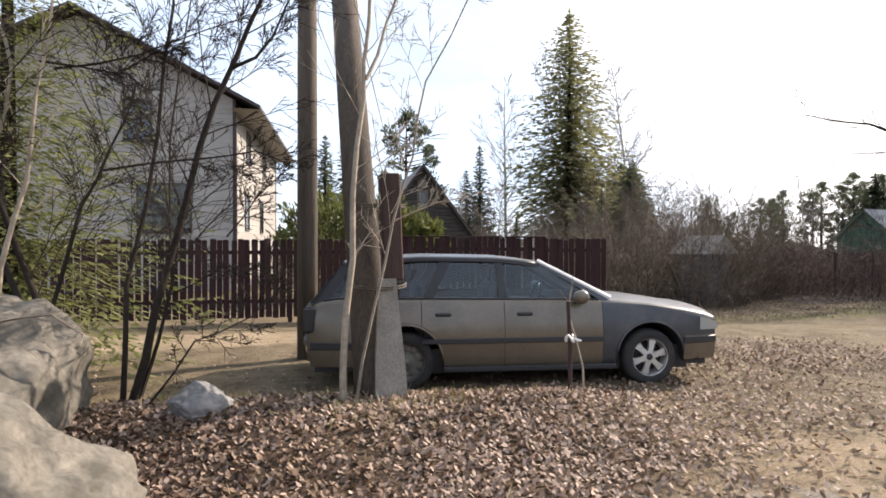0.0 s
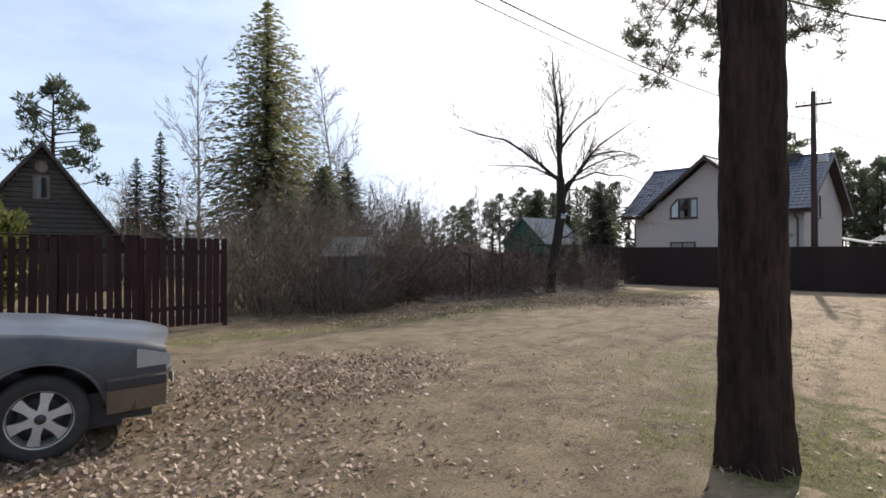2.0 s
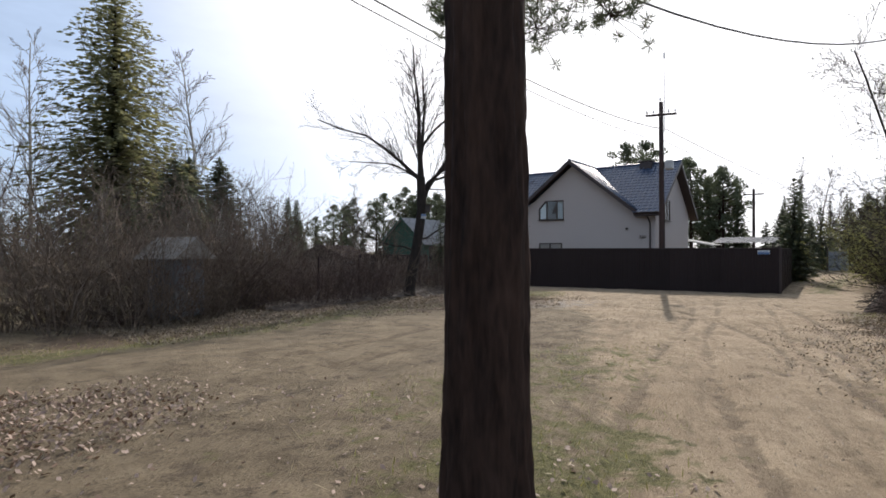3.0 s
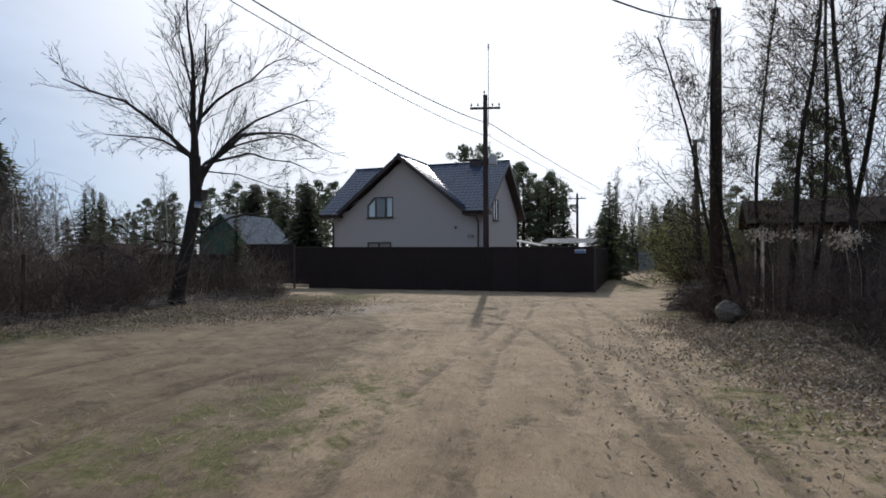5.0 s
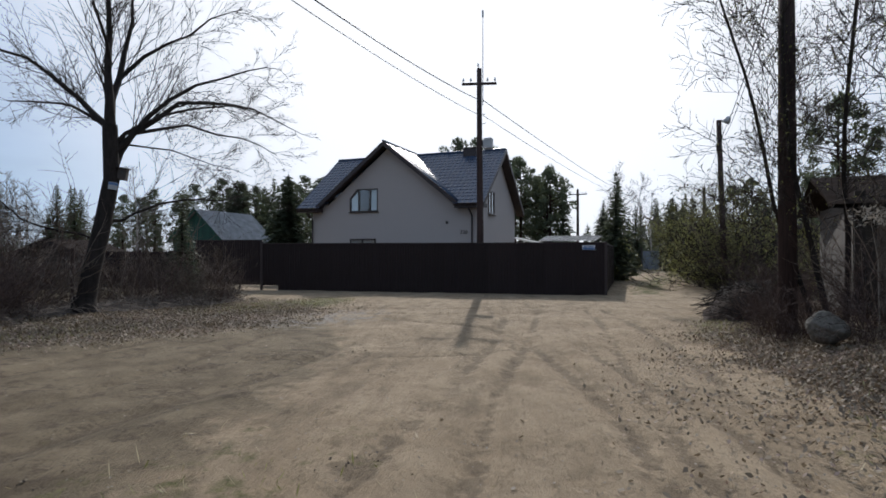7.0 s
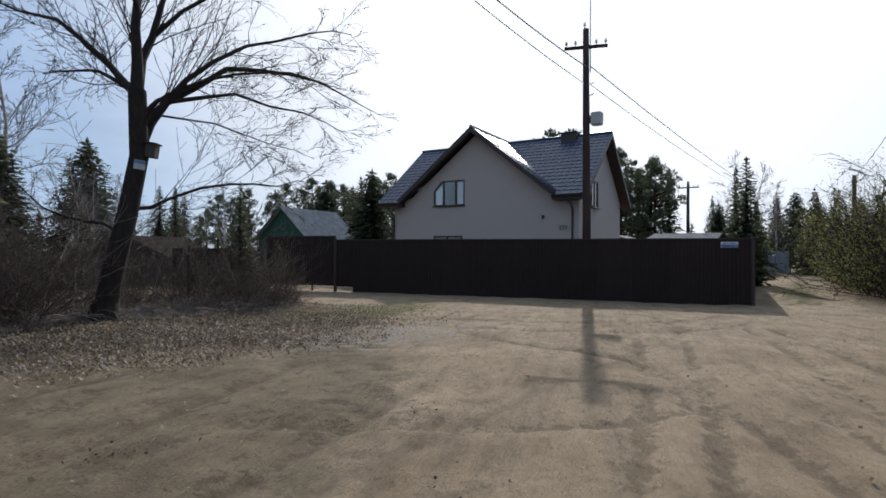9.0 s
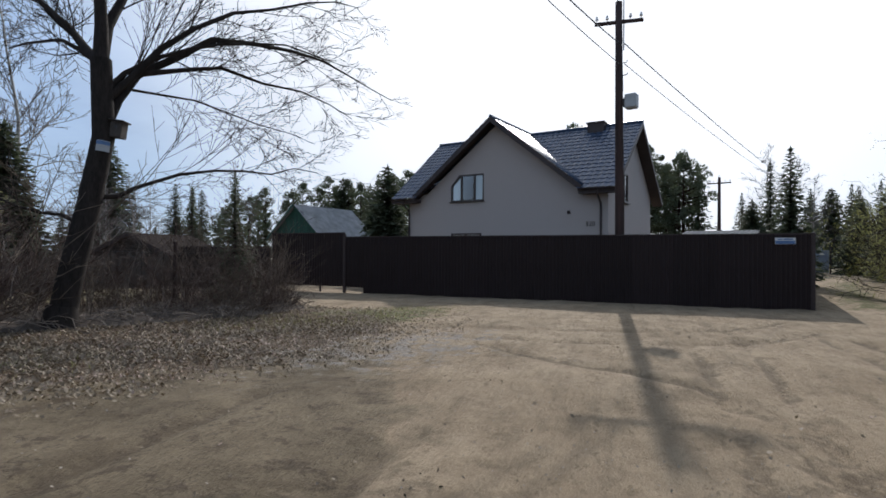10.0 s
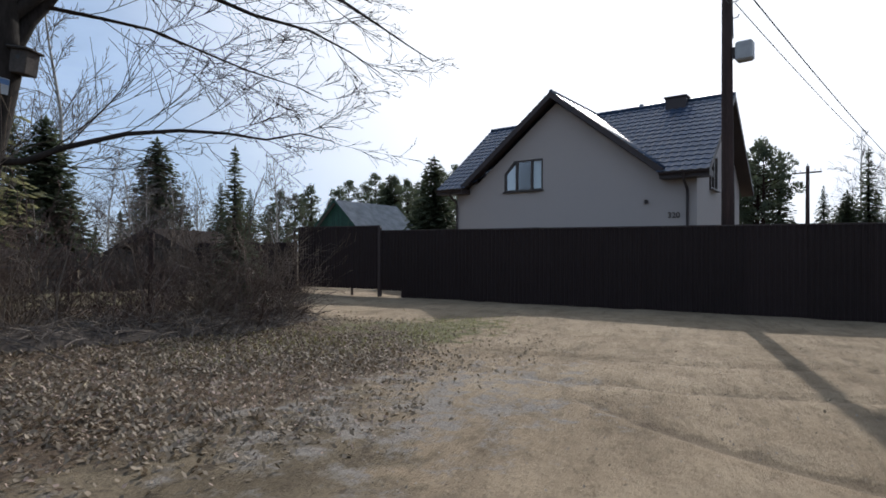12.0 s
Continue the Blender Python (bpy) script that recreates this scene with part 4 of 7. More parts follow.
M_ALLOY = material("dull_alloy", (0.62, 0.61, 0.58), (0.5, 0.49, 0.46), rough=0.42, metal=0.6, bump=0.03, dirt=(0.25, 0.22, 0.18), dirt_amount=0.4, dirt_scale=8)
M_STEELWHEEL = material("dusty_steel_wheel", (0.17, 0.155, 0.135), (0.09, 0.08, 0.07), rough=0.6, metal=0.3, bump=0.1)
M_BLACKTRIM = material("black_trim", (0.03, 0.028, 0.03), (0.02, 0.02, 0.022), rough=0.5, bump=0.03)
M_LAMPGLASS = material("headlamp_lens", (0.40, 0.42, 0.44), (0.28, 0.30, 0.32), rough=0.12, metal=0.3, bump=0.0, coat=1.0)
M_AMBER = material("amber_lens", (0.5, 0.18, 0.03), (0.4, 0.13, 0.02), rough=0.2, bump=0.0, coat=0.8)
M_REDLENS = material("red_lens", (0.22, 0.015, 0.02), (0.15, 0.01, 0.012), rough=0.2, bump=0.0, coat=0.8)
M_SEAT = material("grey_upholstery", (0.13, 0.13, 0.14), (0.09, 0.09, 0.10), rough=0.95, bump=0.1)
M_DUSTGLASS = material("dusty_windscreen", (0.34, 0.31, 0.29), (0.24, 0.22, 0.21), rough=0.35, scale=4, fine=40, bump=0.02, coat=0.7)

XW = (0.0, 2.69)
WB_R = 0.305


def car_half(X, z):
    w = np.interp(z, [0.18, 0.30, 0.48, 0.62, 0.80, 0.96], [0.775, 0.825, 0.845, 0.845, 0.825, 0.785])
    if X > 2.75:
        w *= 1 - 0.17 * min(1.2, (X - 2.75) / 0.85) ** 2
    if X < -0.55:
        w *= 1 - 0.10 * ((-0.55 - X) / 0.48) ** 2
    return float(w)


def car_belt(X):
    return float(np.interp(X, [-1.05, -0.7, 0.2, 1.8, 2.25, 2.7, 3.1, 3.35, 3.56], [0.90, 0.955, 0.945, 0.925, 0.915, 0.875, 0.815, 0.765, 0.70]))


def car_low(X):
    z = float(np.interp(X, [-1.05, -0.5, 0.4, 2.3, 3.1, 3.56], [0.34, 0.27, 0.21, 0.21, 0.24, 0.30]))
    for w in XW:
        d = abs(X - w)
        if d < 0.39:
            z = max(z, WB_R + math.sqrt(0.39 ** 2 - d * d))
    return z


def car_side(x0, x1, side, levels=9):
    n = max(2, int((x1 - x0) / 0.035))
    rows = []
    for k in range(n + 1):
        X = x0 + (x1 - x0) * k / n
        lo, hi = car_low(X), car_belt(X)
        row = [(X, side * (car_half(X, lo) - 0.05), lo + 0.005)]
        for j in range(levels + 1):
            z = lo + (hi - lo) * j / levels
            row.append((X, side * car_half(X, z), z))
        row.append((X, side * (car_half(X, hi) - 0.05), hi + 0.022))
        rows.append(row)
    return Shape().grid(rows)


def spin(profile, n, m=None):
    """A profile of (radius, y) turned round the y axis."""
    s = Shape()
    rows = []
    for k in range(n + 1):
        a = 2 * math.pi * k / n
        rows.append([(r * math.cos(a), y, r * math.sin(a)) for r, y in profile])
    s.grid(rows)
    return s


def build_wheel(parent, X, side, alloy):
    w = new("wheel")
    w.parent = parent
    w.matrix_local = pose(X, side * 0.72, WB_R, 0, 0, 0 if side < 0 else 180)
    part("tyre", spin([(0.19, -0.085), (0.21, -0.098), (0.26, -0.105), (0.292, -0.09), (0.305, -0.06), (0.305, 0.06), (0.29, 0.09), (0.2, 0.095)], 40), M_RUBBER, w, smooth=True)
    part("rim", spin([(0.205, -0.100), (0.195, -0.088), (0.187, -0.02), (0.18, 0.06)], 40), M_ALLOY if alloy else M_STEELWHEEL, w, smooth=True)
    part("brake_disc", spin([(0.0, 0.0), (0.135, 0.0), (0.178, 0.03)], 24), M_BLACKTRIM, w)
    sp = Shape()
    if alloy:
        for k in range(6):
            a = math.pi / 3 * k + 0.3
            ca, sa = math.cos(a), math.sin(a)
            pts = []
            for r, h in ((0.03, 0.034), (0.11, 0.027), (0.192, 0.042)):
                for s, y in ((-1, -0.075), (1, -0.075), (1, -0.04), (-1, -0.04)):
                    yy = y - 0.010 * (1 - r / 0.19)
                    pts.append((r * ca - s * h * sa, yy, r * sa + s * h * ca))
            i = len(sp.v)
            sp.v += pts
            for q in range(2):
                for j in range(4):
                    p, o = i + q * 4 + j, i + q * 4 + (j + 1) % 4
                    sp.f.append((p, o, o + 4, p + 4))
        part("spoke_star", sp, M_ALLOY, w)
        part("hub_cap", spin([(0.0, -0.098), (0.028, -0.096), (0.036, -0.085), (0.038, -0.05)], 20), M_BLACKTRIM, w, smooth=True)
    else:
        rows = []
        for k in range(61):
            a = 2 * math.pi * k / 60
            hole = 0.02 * max(0, math.cos(10 * a)) ** 2
            rows.append([(r * math.cos(a), y, r * math.sin(a)) for r, y in ((0.0, -0.075), (0.06, -0.078), (0.09, -0.05), (0.12, -0.06), (0.145, -0.07 + hole), (0.165, -0.055 + 1.6 * hole), (0.19, -0.065))])
        part("wheel_disc", Shape().grid(rows), M_STEELWHEEL, w, smooth=True)
        part("hub_cap", spin([(0.0, -0.10), (0.03, -0.098), (0.04, -0.07)], 16), M_STEELWHEEL, w, smooth=True)
    return w


def build_car():
    C = thing("estate_car", pose(0.635, 6.57, -0.02, 0, 0, -3.6), "dusty champagne and grey estate car parked on leaf litter", "car")
    cuts = [(-1.02, 0.165, "rear_quarter", M_PAINT), (0.172, 1.055, "rear_door", M_PAINT), (1.062, 2.145, "front_door", M_PAINT), (2.152, 3.50, "front_wing", M_BODY_GREY)]
    for side in (-1, 1):
        for a, b, name, mat in cuts:
            p = part(name, car_side(a, b, side), mat, C, smooth=True)
            if name.endswith("door"):
                hx = a + 0.14 if name == "rear_door" else a + 0.13
                part("door_handle", Shape().box((hx, side * 0.845 - 0.018, 0.785), (hx + 0.17, side * 0.845 + 0.018, 0.825), chamfer=0.012), M_BLACKTRIM, p)
            lo_, hi_ = max(a, -0.98), min(b, 3.33)
            n = 14
            strip = Shape()
            rows = []
            for k in range(n + 1):
                X = lo_ + (hi_ - lo_) * k / n
                w = car_half(X, 0.52)
                rows.append([(X, side * (w + 0.002), 0.495), (X, side * (w + 0.016), 0.503), (X, side * (w + 0.016), 0.542), (X, side * (w + 0.002), 0.55)])
            strip.grid(rows)
            if name.endswith("door"):
                part("side_moulding", strip, M_BLACKTRIM, p)
        # sill coloured black, which puts the shadow below the doors into it
        part("sill", Shape().box((0.40, side * 0.80 - 0.03, 0.19), (2.30, side * 0.80 + 0.02, 0.245), chamfer=0.01), M_BLACKTRIM, C)
        for X in XW:
            liner = Shape()
            rows = []
            for k in range(17):
                a = math.pi * k / 16
                rows.append([(X + 0.389 * math.cos(a), side * y, WB_R + 0.389 * math.sin(a)) for y in (0.81, 0.45)])
            liner.grid(rows)
            part("wheel_arch_liner", liner, M_BLACKTRIM, C)
            lip = [(X + 0.395 * math.cos(math.pi * k / 20), side * (car_half(X + 0.395 * math.cos(math.pi * k / 20), 0.6) + 0.003), WB_R + 0.395 * math.sin(math.pi * k / 20)) for k in range(1, 20)]
            part("wheel_arch_lip", Shape().tube(lip, 0.013, 6), M_BODY_GREY if X else M_PAINT, C, smooth=True)
    # bonnet, cowl
    rows = []
    for k in range(19):
        X = 2.20 + 1.29 * k / 18
        h = car_half(X, car_belt(X)) - 0.05
        rows.append([(X + 0.10 * (1 - (y / h) ** 2) * (1 if k > 14 else 0.2), y, car_belt(X) + 0.022 + 0.055 * (1 - (y / h) ** 2)) for y in np.linspace(-h, h, 13)])
    part("bonnet", Shape().grid(rows), M_BODY_GREY, C, smooth=True)
    # plain black boxes; the lowest is added to block light under the car
    part("underbody", Shape().box((-0.95, -0.70, 0.20), (3.40, 0.70, 0.42)).box((0.42, -0.74, 0.24), (2.28, 0.74, 0.86)).box((-0.4, -0.66, 0.15), (3.2, 0.66, 0.22)).box((3.1, -0.66, 0.4), (3.42, 0.66, 0.66)).box((-0.96, -0.70, 0.4), (-0.42, 0.70, 0.86)), M_BLACKTRIM, C)
    # bumpers
    for front in (1, -1):
        rows = []
        for k in range(25):
            t = -1 + 2 * k / 24
            y = t * 0.80
            if front > 0:
                X = 3.585 - 0.30 * abs(t) ** 3.2
                prof = [(X - 0.10, 0.25), (X - 0.02, 0.27), (X, 0.36), (X, 0.46), (X - 0.015, 0.53), (X - 0.10, 0.55)]
            else:
                X = -1.10 + 0.22 * abs(t) ** 4
                prof = [(X + 0.10, 0.30), (X + 0.02, 0.32), (X, 0.40), (X, 0.50), (X + 0.02, 0.57), (X + 0.10, 0.59)]
            rows.append([(x, y * (1 - 0.02 * abs(t)), z) for x, z in prof])
        b = part("bumper", Shape().grid(rows), M_PAINT, C, smooth=True)
        for s in (-1, 1):
            x0, x1 = (3.09, 3.50) if front > 0 else (-0.99, -0.40)
            part("bumper_corner", Shape().grid([[(x0 + (x1 - x0) * k / 6, s * (car_half(x0 + (x1 - x0) * k / 6, z) + 0.006), z) for z in (0.27, 0.36, 0.45, 0.54)] for k in range(7)]), M_PAINT, b, smooth=True)
            part("bumper_corner_strip", Shape().grid([[(x0 + (x1 - x0) * k / 6, s * (car_half(x0 + (x1 - x0) * k / 6, 0.5) + o), z) for o, z in ((0.008, 0.45), (0.02, 0.46), (0.02, 0.52), (0.008, 0.53))] for k in range(7)]), M_BLACKTRIM, b)
        rows = []
        for k in range(25):
            t = -1 + 2 * k / 24
            X = (3.592 - 0.30 * abs(t) ** 3.2) if front > 0 else (-1.107 + 0.22 * abs(t) ** 4)
            rows.append([(X - 0.008 * front, t * 0.803, 0.455), (X + 0.014 * front, t * 0.803, 0.465), (X + 0.014 * front, t * 0.803, 0.515), (X - 0.008 * front, t * 0.803, 0.525)])
        part("bumper_strip", Shape().grid(rows), M_BLACKTRIM, b)
    part("number_plate", Shape().box((3.605, -0.26, 0.33), (3.615, 0.26, 0.44), chamfer=0.004), M_WHITE, C)
    for s in (-1, 1):
        part("headlamp", Shape().grid([[(3.50 - 0.24 * u ** 2 + 0.03 * (1 - v), s * (0.40 + 0.31 * u), 0.565 + 0.135 * v) for v in (0, 0.35, 0.7, 1.0)] for u in (0, 0.25, 0.5, 0.75, 1.0)]), M_LAMPGLASS, C, smooth=True)
        part("side_lamp", Shape().grid([[(X, s * (car_half(X, 0.66) + 0.007), zz) for zz in (0.595, 0.635, car_belt(X) - 0.035)] for X in np.linspace(3.29, 3.53, 6)]), M_LAMPGLASS, C, smooth=True)
        part("turn_lamp", Shape().grid([[(3.28 - 0.16 * u, s * (0.715 + 0.05 * u), 0.575 + 0.115 * v) for v in (0, 0.5, 1.0)] for u in (0, 0.5, 1.0)]), M_AMBER, C, smooth=True)
        part("tail_lamp", Shape().box((-1.06, s * 0.70 - 0.1, 0.62), (-0.93, s * 0.70 + 0.07, 0.90), chamfer=0.03), M_BLACKTRIM if s < 0 else M_REDLENS, C)
    for s in (-1, 1):
        part("fuel_flap" if s < 0 else "filler_panel", Shape().box((-0.40, s * 0.838 - 0.006, 0.70), (-0.20, s * 0.838 + 0.006, 0.86), chamfer=0.005), M_PAINT, C)
    part("grille", Shape().box((3.47, -0.39, 0.575), (3.53, 0.39, 0.69), chamfer=0.01), M_BLACKTRIM, C)
    for z in (0.60, 0.635, 0.67):
        part("grille_bar", Shape().box((3.53, -0.38, z - 0.006), (3.542, 0.38, z + 0.006)), M_STEEL, C)
    # roof and pillars
    zr = lambda X: float(np.interp(X, [-0.66, -0.45, 0.2, 1.0, 1.35, 1.50], [1.375, 1.41, 1.445, 1.43, 1.395, 1.365]))
    hr = lambda X: float(np.interp(X, [-0.66, 0.0, 1.0, 1.5], [0.565, 0.60, 0.60, 0.565]))
    rows = []
    for k in range(23):
        X = -0.66 + 2.16 * k / 22
        rows.append([(X + (0.05 * (1 - (y / hr(X)) ** 2) if k == 22 else 0), y, zr(X) - 0.045 * abs(y / hr(X)) ** 3 + 0.0) for y in np.linspace(-hr(X), hr(X), 15)])
    part("roof", Shape().grid(rows), M_BODY_GREY, C, smooth=True)
    part("headlining", Shape().grid([[(r[0][0], y, r[0][2] - 0.03) for y in np.linspace(r[0][1] + 0.03, r[-1][1] - 0.03, 5)] for r in rows]), M_SEAT, C)
    for s in (-1, 1):
        rail = [(X, s * (hr(X) + 0.004), zr(X) - 0.05) for X in np.linspace(-0.66, 1.5, 14)]
        part("roof_rail", Shape().tube(rail, 0.026, 8), M_BODY_GREY, C, smooth=True)
        gutter = [(X, s * (hr(X) + 0.028), zr(X) - 0.072) for X in np.linspace(-0.6, 1.47, 12)]
        part("drip_moulding", Shape().tube(gutter, 0.012, 6), M_BLACKTRIM, C, smooth=True)

        def pillar(name, lo, hi, wl, wh, mat):
            (xl, zl), (xh, zh) = lo, hi
            yl, yh = s * (car_half(xl, min(0.95, zl)) - 0.035), s * (hr(min(1.5, max(-0.66, xh))) + 0.012)
            sh = Shape()
            a = [(xl - wl, yl, zl), (xl + wl, yl, zl), (xh + wh, yh, zh), (xh - wh, yh, zh)]
            b = [(x, y - s * 0.05, z) for x, y, z in a]
            sh.quad(*a).quad(*b[::-1])
            for q in range(4):
                sh.quad(a[q], a[(q + 1) % 4], b[(q + 1) % 4], b[q])
            part(name, sh, mat, C)

        pillar("windscreen_pillar", (2.20, 0.935), (1.47, 1.35), 0.055, 0.035, M_BODY_GREY)
        pillar("mid_pillar", (1.06, 0.93), (1.03, 1.39), 0.05, 0.035, M_BLACKTRIM)
        pillar("rear_pillar", (0.23, 0.94), (0.45, 1.395), 0.055, 0.06, M_BLACKTRIM)
        pillar("tail_pillar", (-0.90, 0.93), (-0.60, 1.345), 0.10, 0.06, M_BLACKTRIM)

        def side_pane(name, pts):
            q = [(x, s * (np.interp(z, [0.93, 1.39], [car_half(x, 0.94) - 0.055, hr(min(1.5, max(-0.66, x))) - 0.004])), z) for x, z in pts]
            ob = part(name, Shape().quad(*q), M_CARGLASS, C)
            ob.visible_shadow = False

        side_pane("front_door_window", [(1.10, 0.93), (2.10, 0.93), (1.46, 1.345), (1.06, 1.375)])
        side_pane("rear_door_window", [(0.28, 0.945), (1.01, 0.935), (1.00, 1.385), (0.50, 1.39)])
        side_pane("quarter_window", [(-0.80, 0.955), (0.18, 0.945), (0.40, 1.39), (-0.55, 1.35)])
        # the beltline trim and mirror
        part("belt_trim", Shape().grid([[(X, s * (car_half(X, car_belt(X)) - 0.045 + o), car_belt(X) + 0.012 + d) for o, d in ((0.02, 0.0), (0.022, 0.02), (-0.02, 0.022))] for X in np.linspace(-0.85, 2.12, 20)]), M_BLACKTRIM, C)
        mir = Shape().tube([(1.86, s * 0.79, 0.965), (1.87, s * 0.845, 0.975), (1.88, s * 0.93, 0.985), (1.88, s * 0.98, 0.985)], [0.035, 0.075, 0.08, 0.05], 10)
        part("door_mirror", mir, M_PAINT, C, smooth=True)
    # windscreen with dust, wipers, sunshade edge
    ws = part("windscreen", Shape().grid([[(2.26 - 0.78 * v + 0.10 * (1 - u * u), u * (0.72 - 0.17 * v), 0.945 + 0.405 * v) for u in np.linspace(-1, 1, 9)] for v in np.linspace(0, 1, 6)]), M_DUSTGLASS, C, "dusty windscreen", smooth=True)
    part("windscreen_trim", Shape().tube([(2.245 - 0.78 * v + 0.02, -(0.725 - 0.17 * v), 0.955 + 0.405 * v) for v in np.linspace(0, 1, 8)], 0.03, 6), M_WHITE, C)
    part("wiper", Shape().tube([(2.32, -0.55, 0.965), (2.05, -0.45, 1.10), (1.75, -0.40, 1.27)], 0.012, 5).tube([(2.34, 0.1, 0.975), (2.1, 0.25, 1.10), (1.85, 0.3, 1.22)], 0.012, 5), M_BLACKTRIM, C)
    # tailgate
    tg = Shape().grid([[(-0.98 + 0.02 * (1 - u * u) * -1 + 0.33 * v, u * (0.76 - 0.19 * v), 0.92 + 0.45 * v) for u in np.linspace(-1, 1, 7)] for v in np.linspace(0, 1, 4)])
    part("tailgate_window", tg, M_BLACKTRIM, C, smooth=True)
    part("tailgate", Shape().grid([[(-1.01 - 0.02 * (1 - u * u), u * 0.77, z) for u in np.linspace(-1, 1, 7)] for z in (0.35, 0.6, 0.8, 0.93)]), M_PAINT, C, smooth=True)
    # inside
    for y in (-0.36, 0.36):
        part("front_seat", Shape().box((1.05, y - 0.24, 0.45), (1.60, y + 0.24, 0.66), chamfer=0.06).box((1.0, y - 0.23, 0.6), (1.18, y + 0.23, 1.08), chamfer=0.06).box((1.0, y - 0.12, 1.10), (1.10, y + 0.12, 1.27), chamfer=0.04), M_SEAT, C)
    part("rear_seat", Shape().box((0.15, -0.64, 0.45), (0.66, 0.64, 0.66), chamfer=0.06).box((0.10, -0.64, 0.6), (0.28, 0.64, 1.08), chamfer=0.05), M_SEAT, C)
    part("dashboard", Shape().box((1.85, -0.70, 0.70), (2.25, 0.70, 0.95), chamfer=0.06), M_BLACKTRIM, C)
    part("steering_wheel", Shape().tube([(1.72 + 0.06 * math.sin(a), 0.36 + 0.18 * math.cos(a), 0.90 + 0.17 * math.sin(a)) for a in np.linspace(0, 2 * math.pi, 24)], 0.014, 6), M_BLACKTRIM, C)
    part("luggage", Shape().box((-0.75, -0.45, 0.70), (-0.30, 0.05, 1.02), chamfer=0.1), M_WHITE, C, "pale bag in the boot")
    build_wheel(C, XW[0], -1, False)
    build_wheel(C, XW[1], -1, True)
    build_wheel(C, XW[0], 1, False)
    build_wheel(C, XW[1], 1, True)
    return C


build_car()

# ---- maroon picket fence ----


def picket_mesh(w, h):
    s = Shape()
    s.prism([(-w / 2, 0), (w / 2, 0), (w / 2, h - 0.02), (w * 0.3, h), (-w * 0.3, h), (-w / 2, h - 0.02)], -0.012, 0.012)
    return s.data("picket", M_PICKET)


def picket_run(F, a, b, z_lo, h, rng, pitch=0.158, cap=False):
    a, b = Vector((*a, 0)), Vector((*b, 0))
    d = b - a
    ang = math.degrees(math.atan2(d.y, d.x))
    n = int(d.length / pitch)
    meshes = [picket_mesh(0.118 + 0.012 * k, h + 0.02 * (k - 1)) for k in range(3)]
    for k in range(n):
        p = a + d * ((k + 0.5) / n)
        part("picket", meshes[rng.randrange(3)], None, F, m=pose(p.x, p.y, z_lo(k / n) + rng.uniform(-0.012, 0.012), rng.uniform(-0.8, 0.8), rng.uniform(-0.9, 0.9), ang))
    for z in (0.35, h - 0.35):
        part("rail", Shape().box((0, 0.014, z), (d.length, 0.055, z + 0.09)), M_PICKET, F, m=pose(a.x, a.y, z_lo(0.5), 0, 0, ang))
    if cap:
        part("cap_board", Shape().box((0, -0.04, h), (d.length, 0.06, h + 0.035), chamfer=0.008), M_PICKET, F, m=pose(a.x, a.y, z_lo(0.5), 0, 0, ang))
    for k in range(int(d.length / 2.4) + 2):
        p = a + d * min(1.0, k * 2.4 / d.length)
        part("post", Shape().box((-0.05, 0.05, -0.45), (0.05, 0.14, h + 0.02), chamfer=0.01), M_PICKET, F, m=pose(p.x, p.y, z_lo(0.5), 0, 0, ang))


prng = random.Random(11)
fence_a = thing("picket_fence", pose(0, 0, 0), "dark maroon wooden picket fence with narrow gaps", "fence")
picket_run(fence_a, (-11.0, 13.35), (1.2, 13.75), lambda t: -0.16, 1.86, prng)
picket_run(fence_a, (1.3, 13.82), (5.15, 14.0), lambda t: -0.17, 1.94, prng, cap=True)
picket_run(fence_a, (5.2, 13.92), (6.98, 14.2), lambda t: -0.20, 1.94, prng)

# ---- sided house beyond the picket fence ----


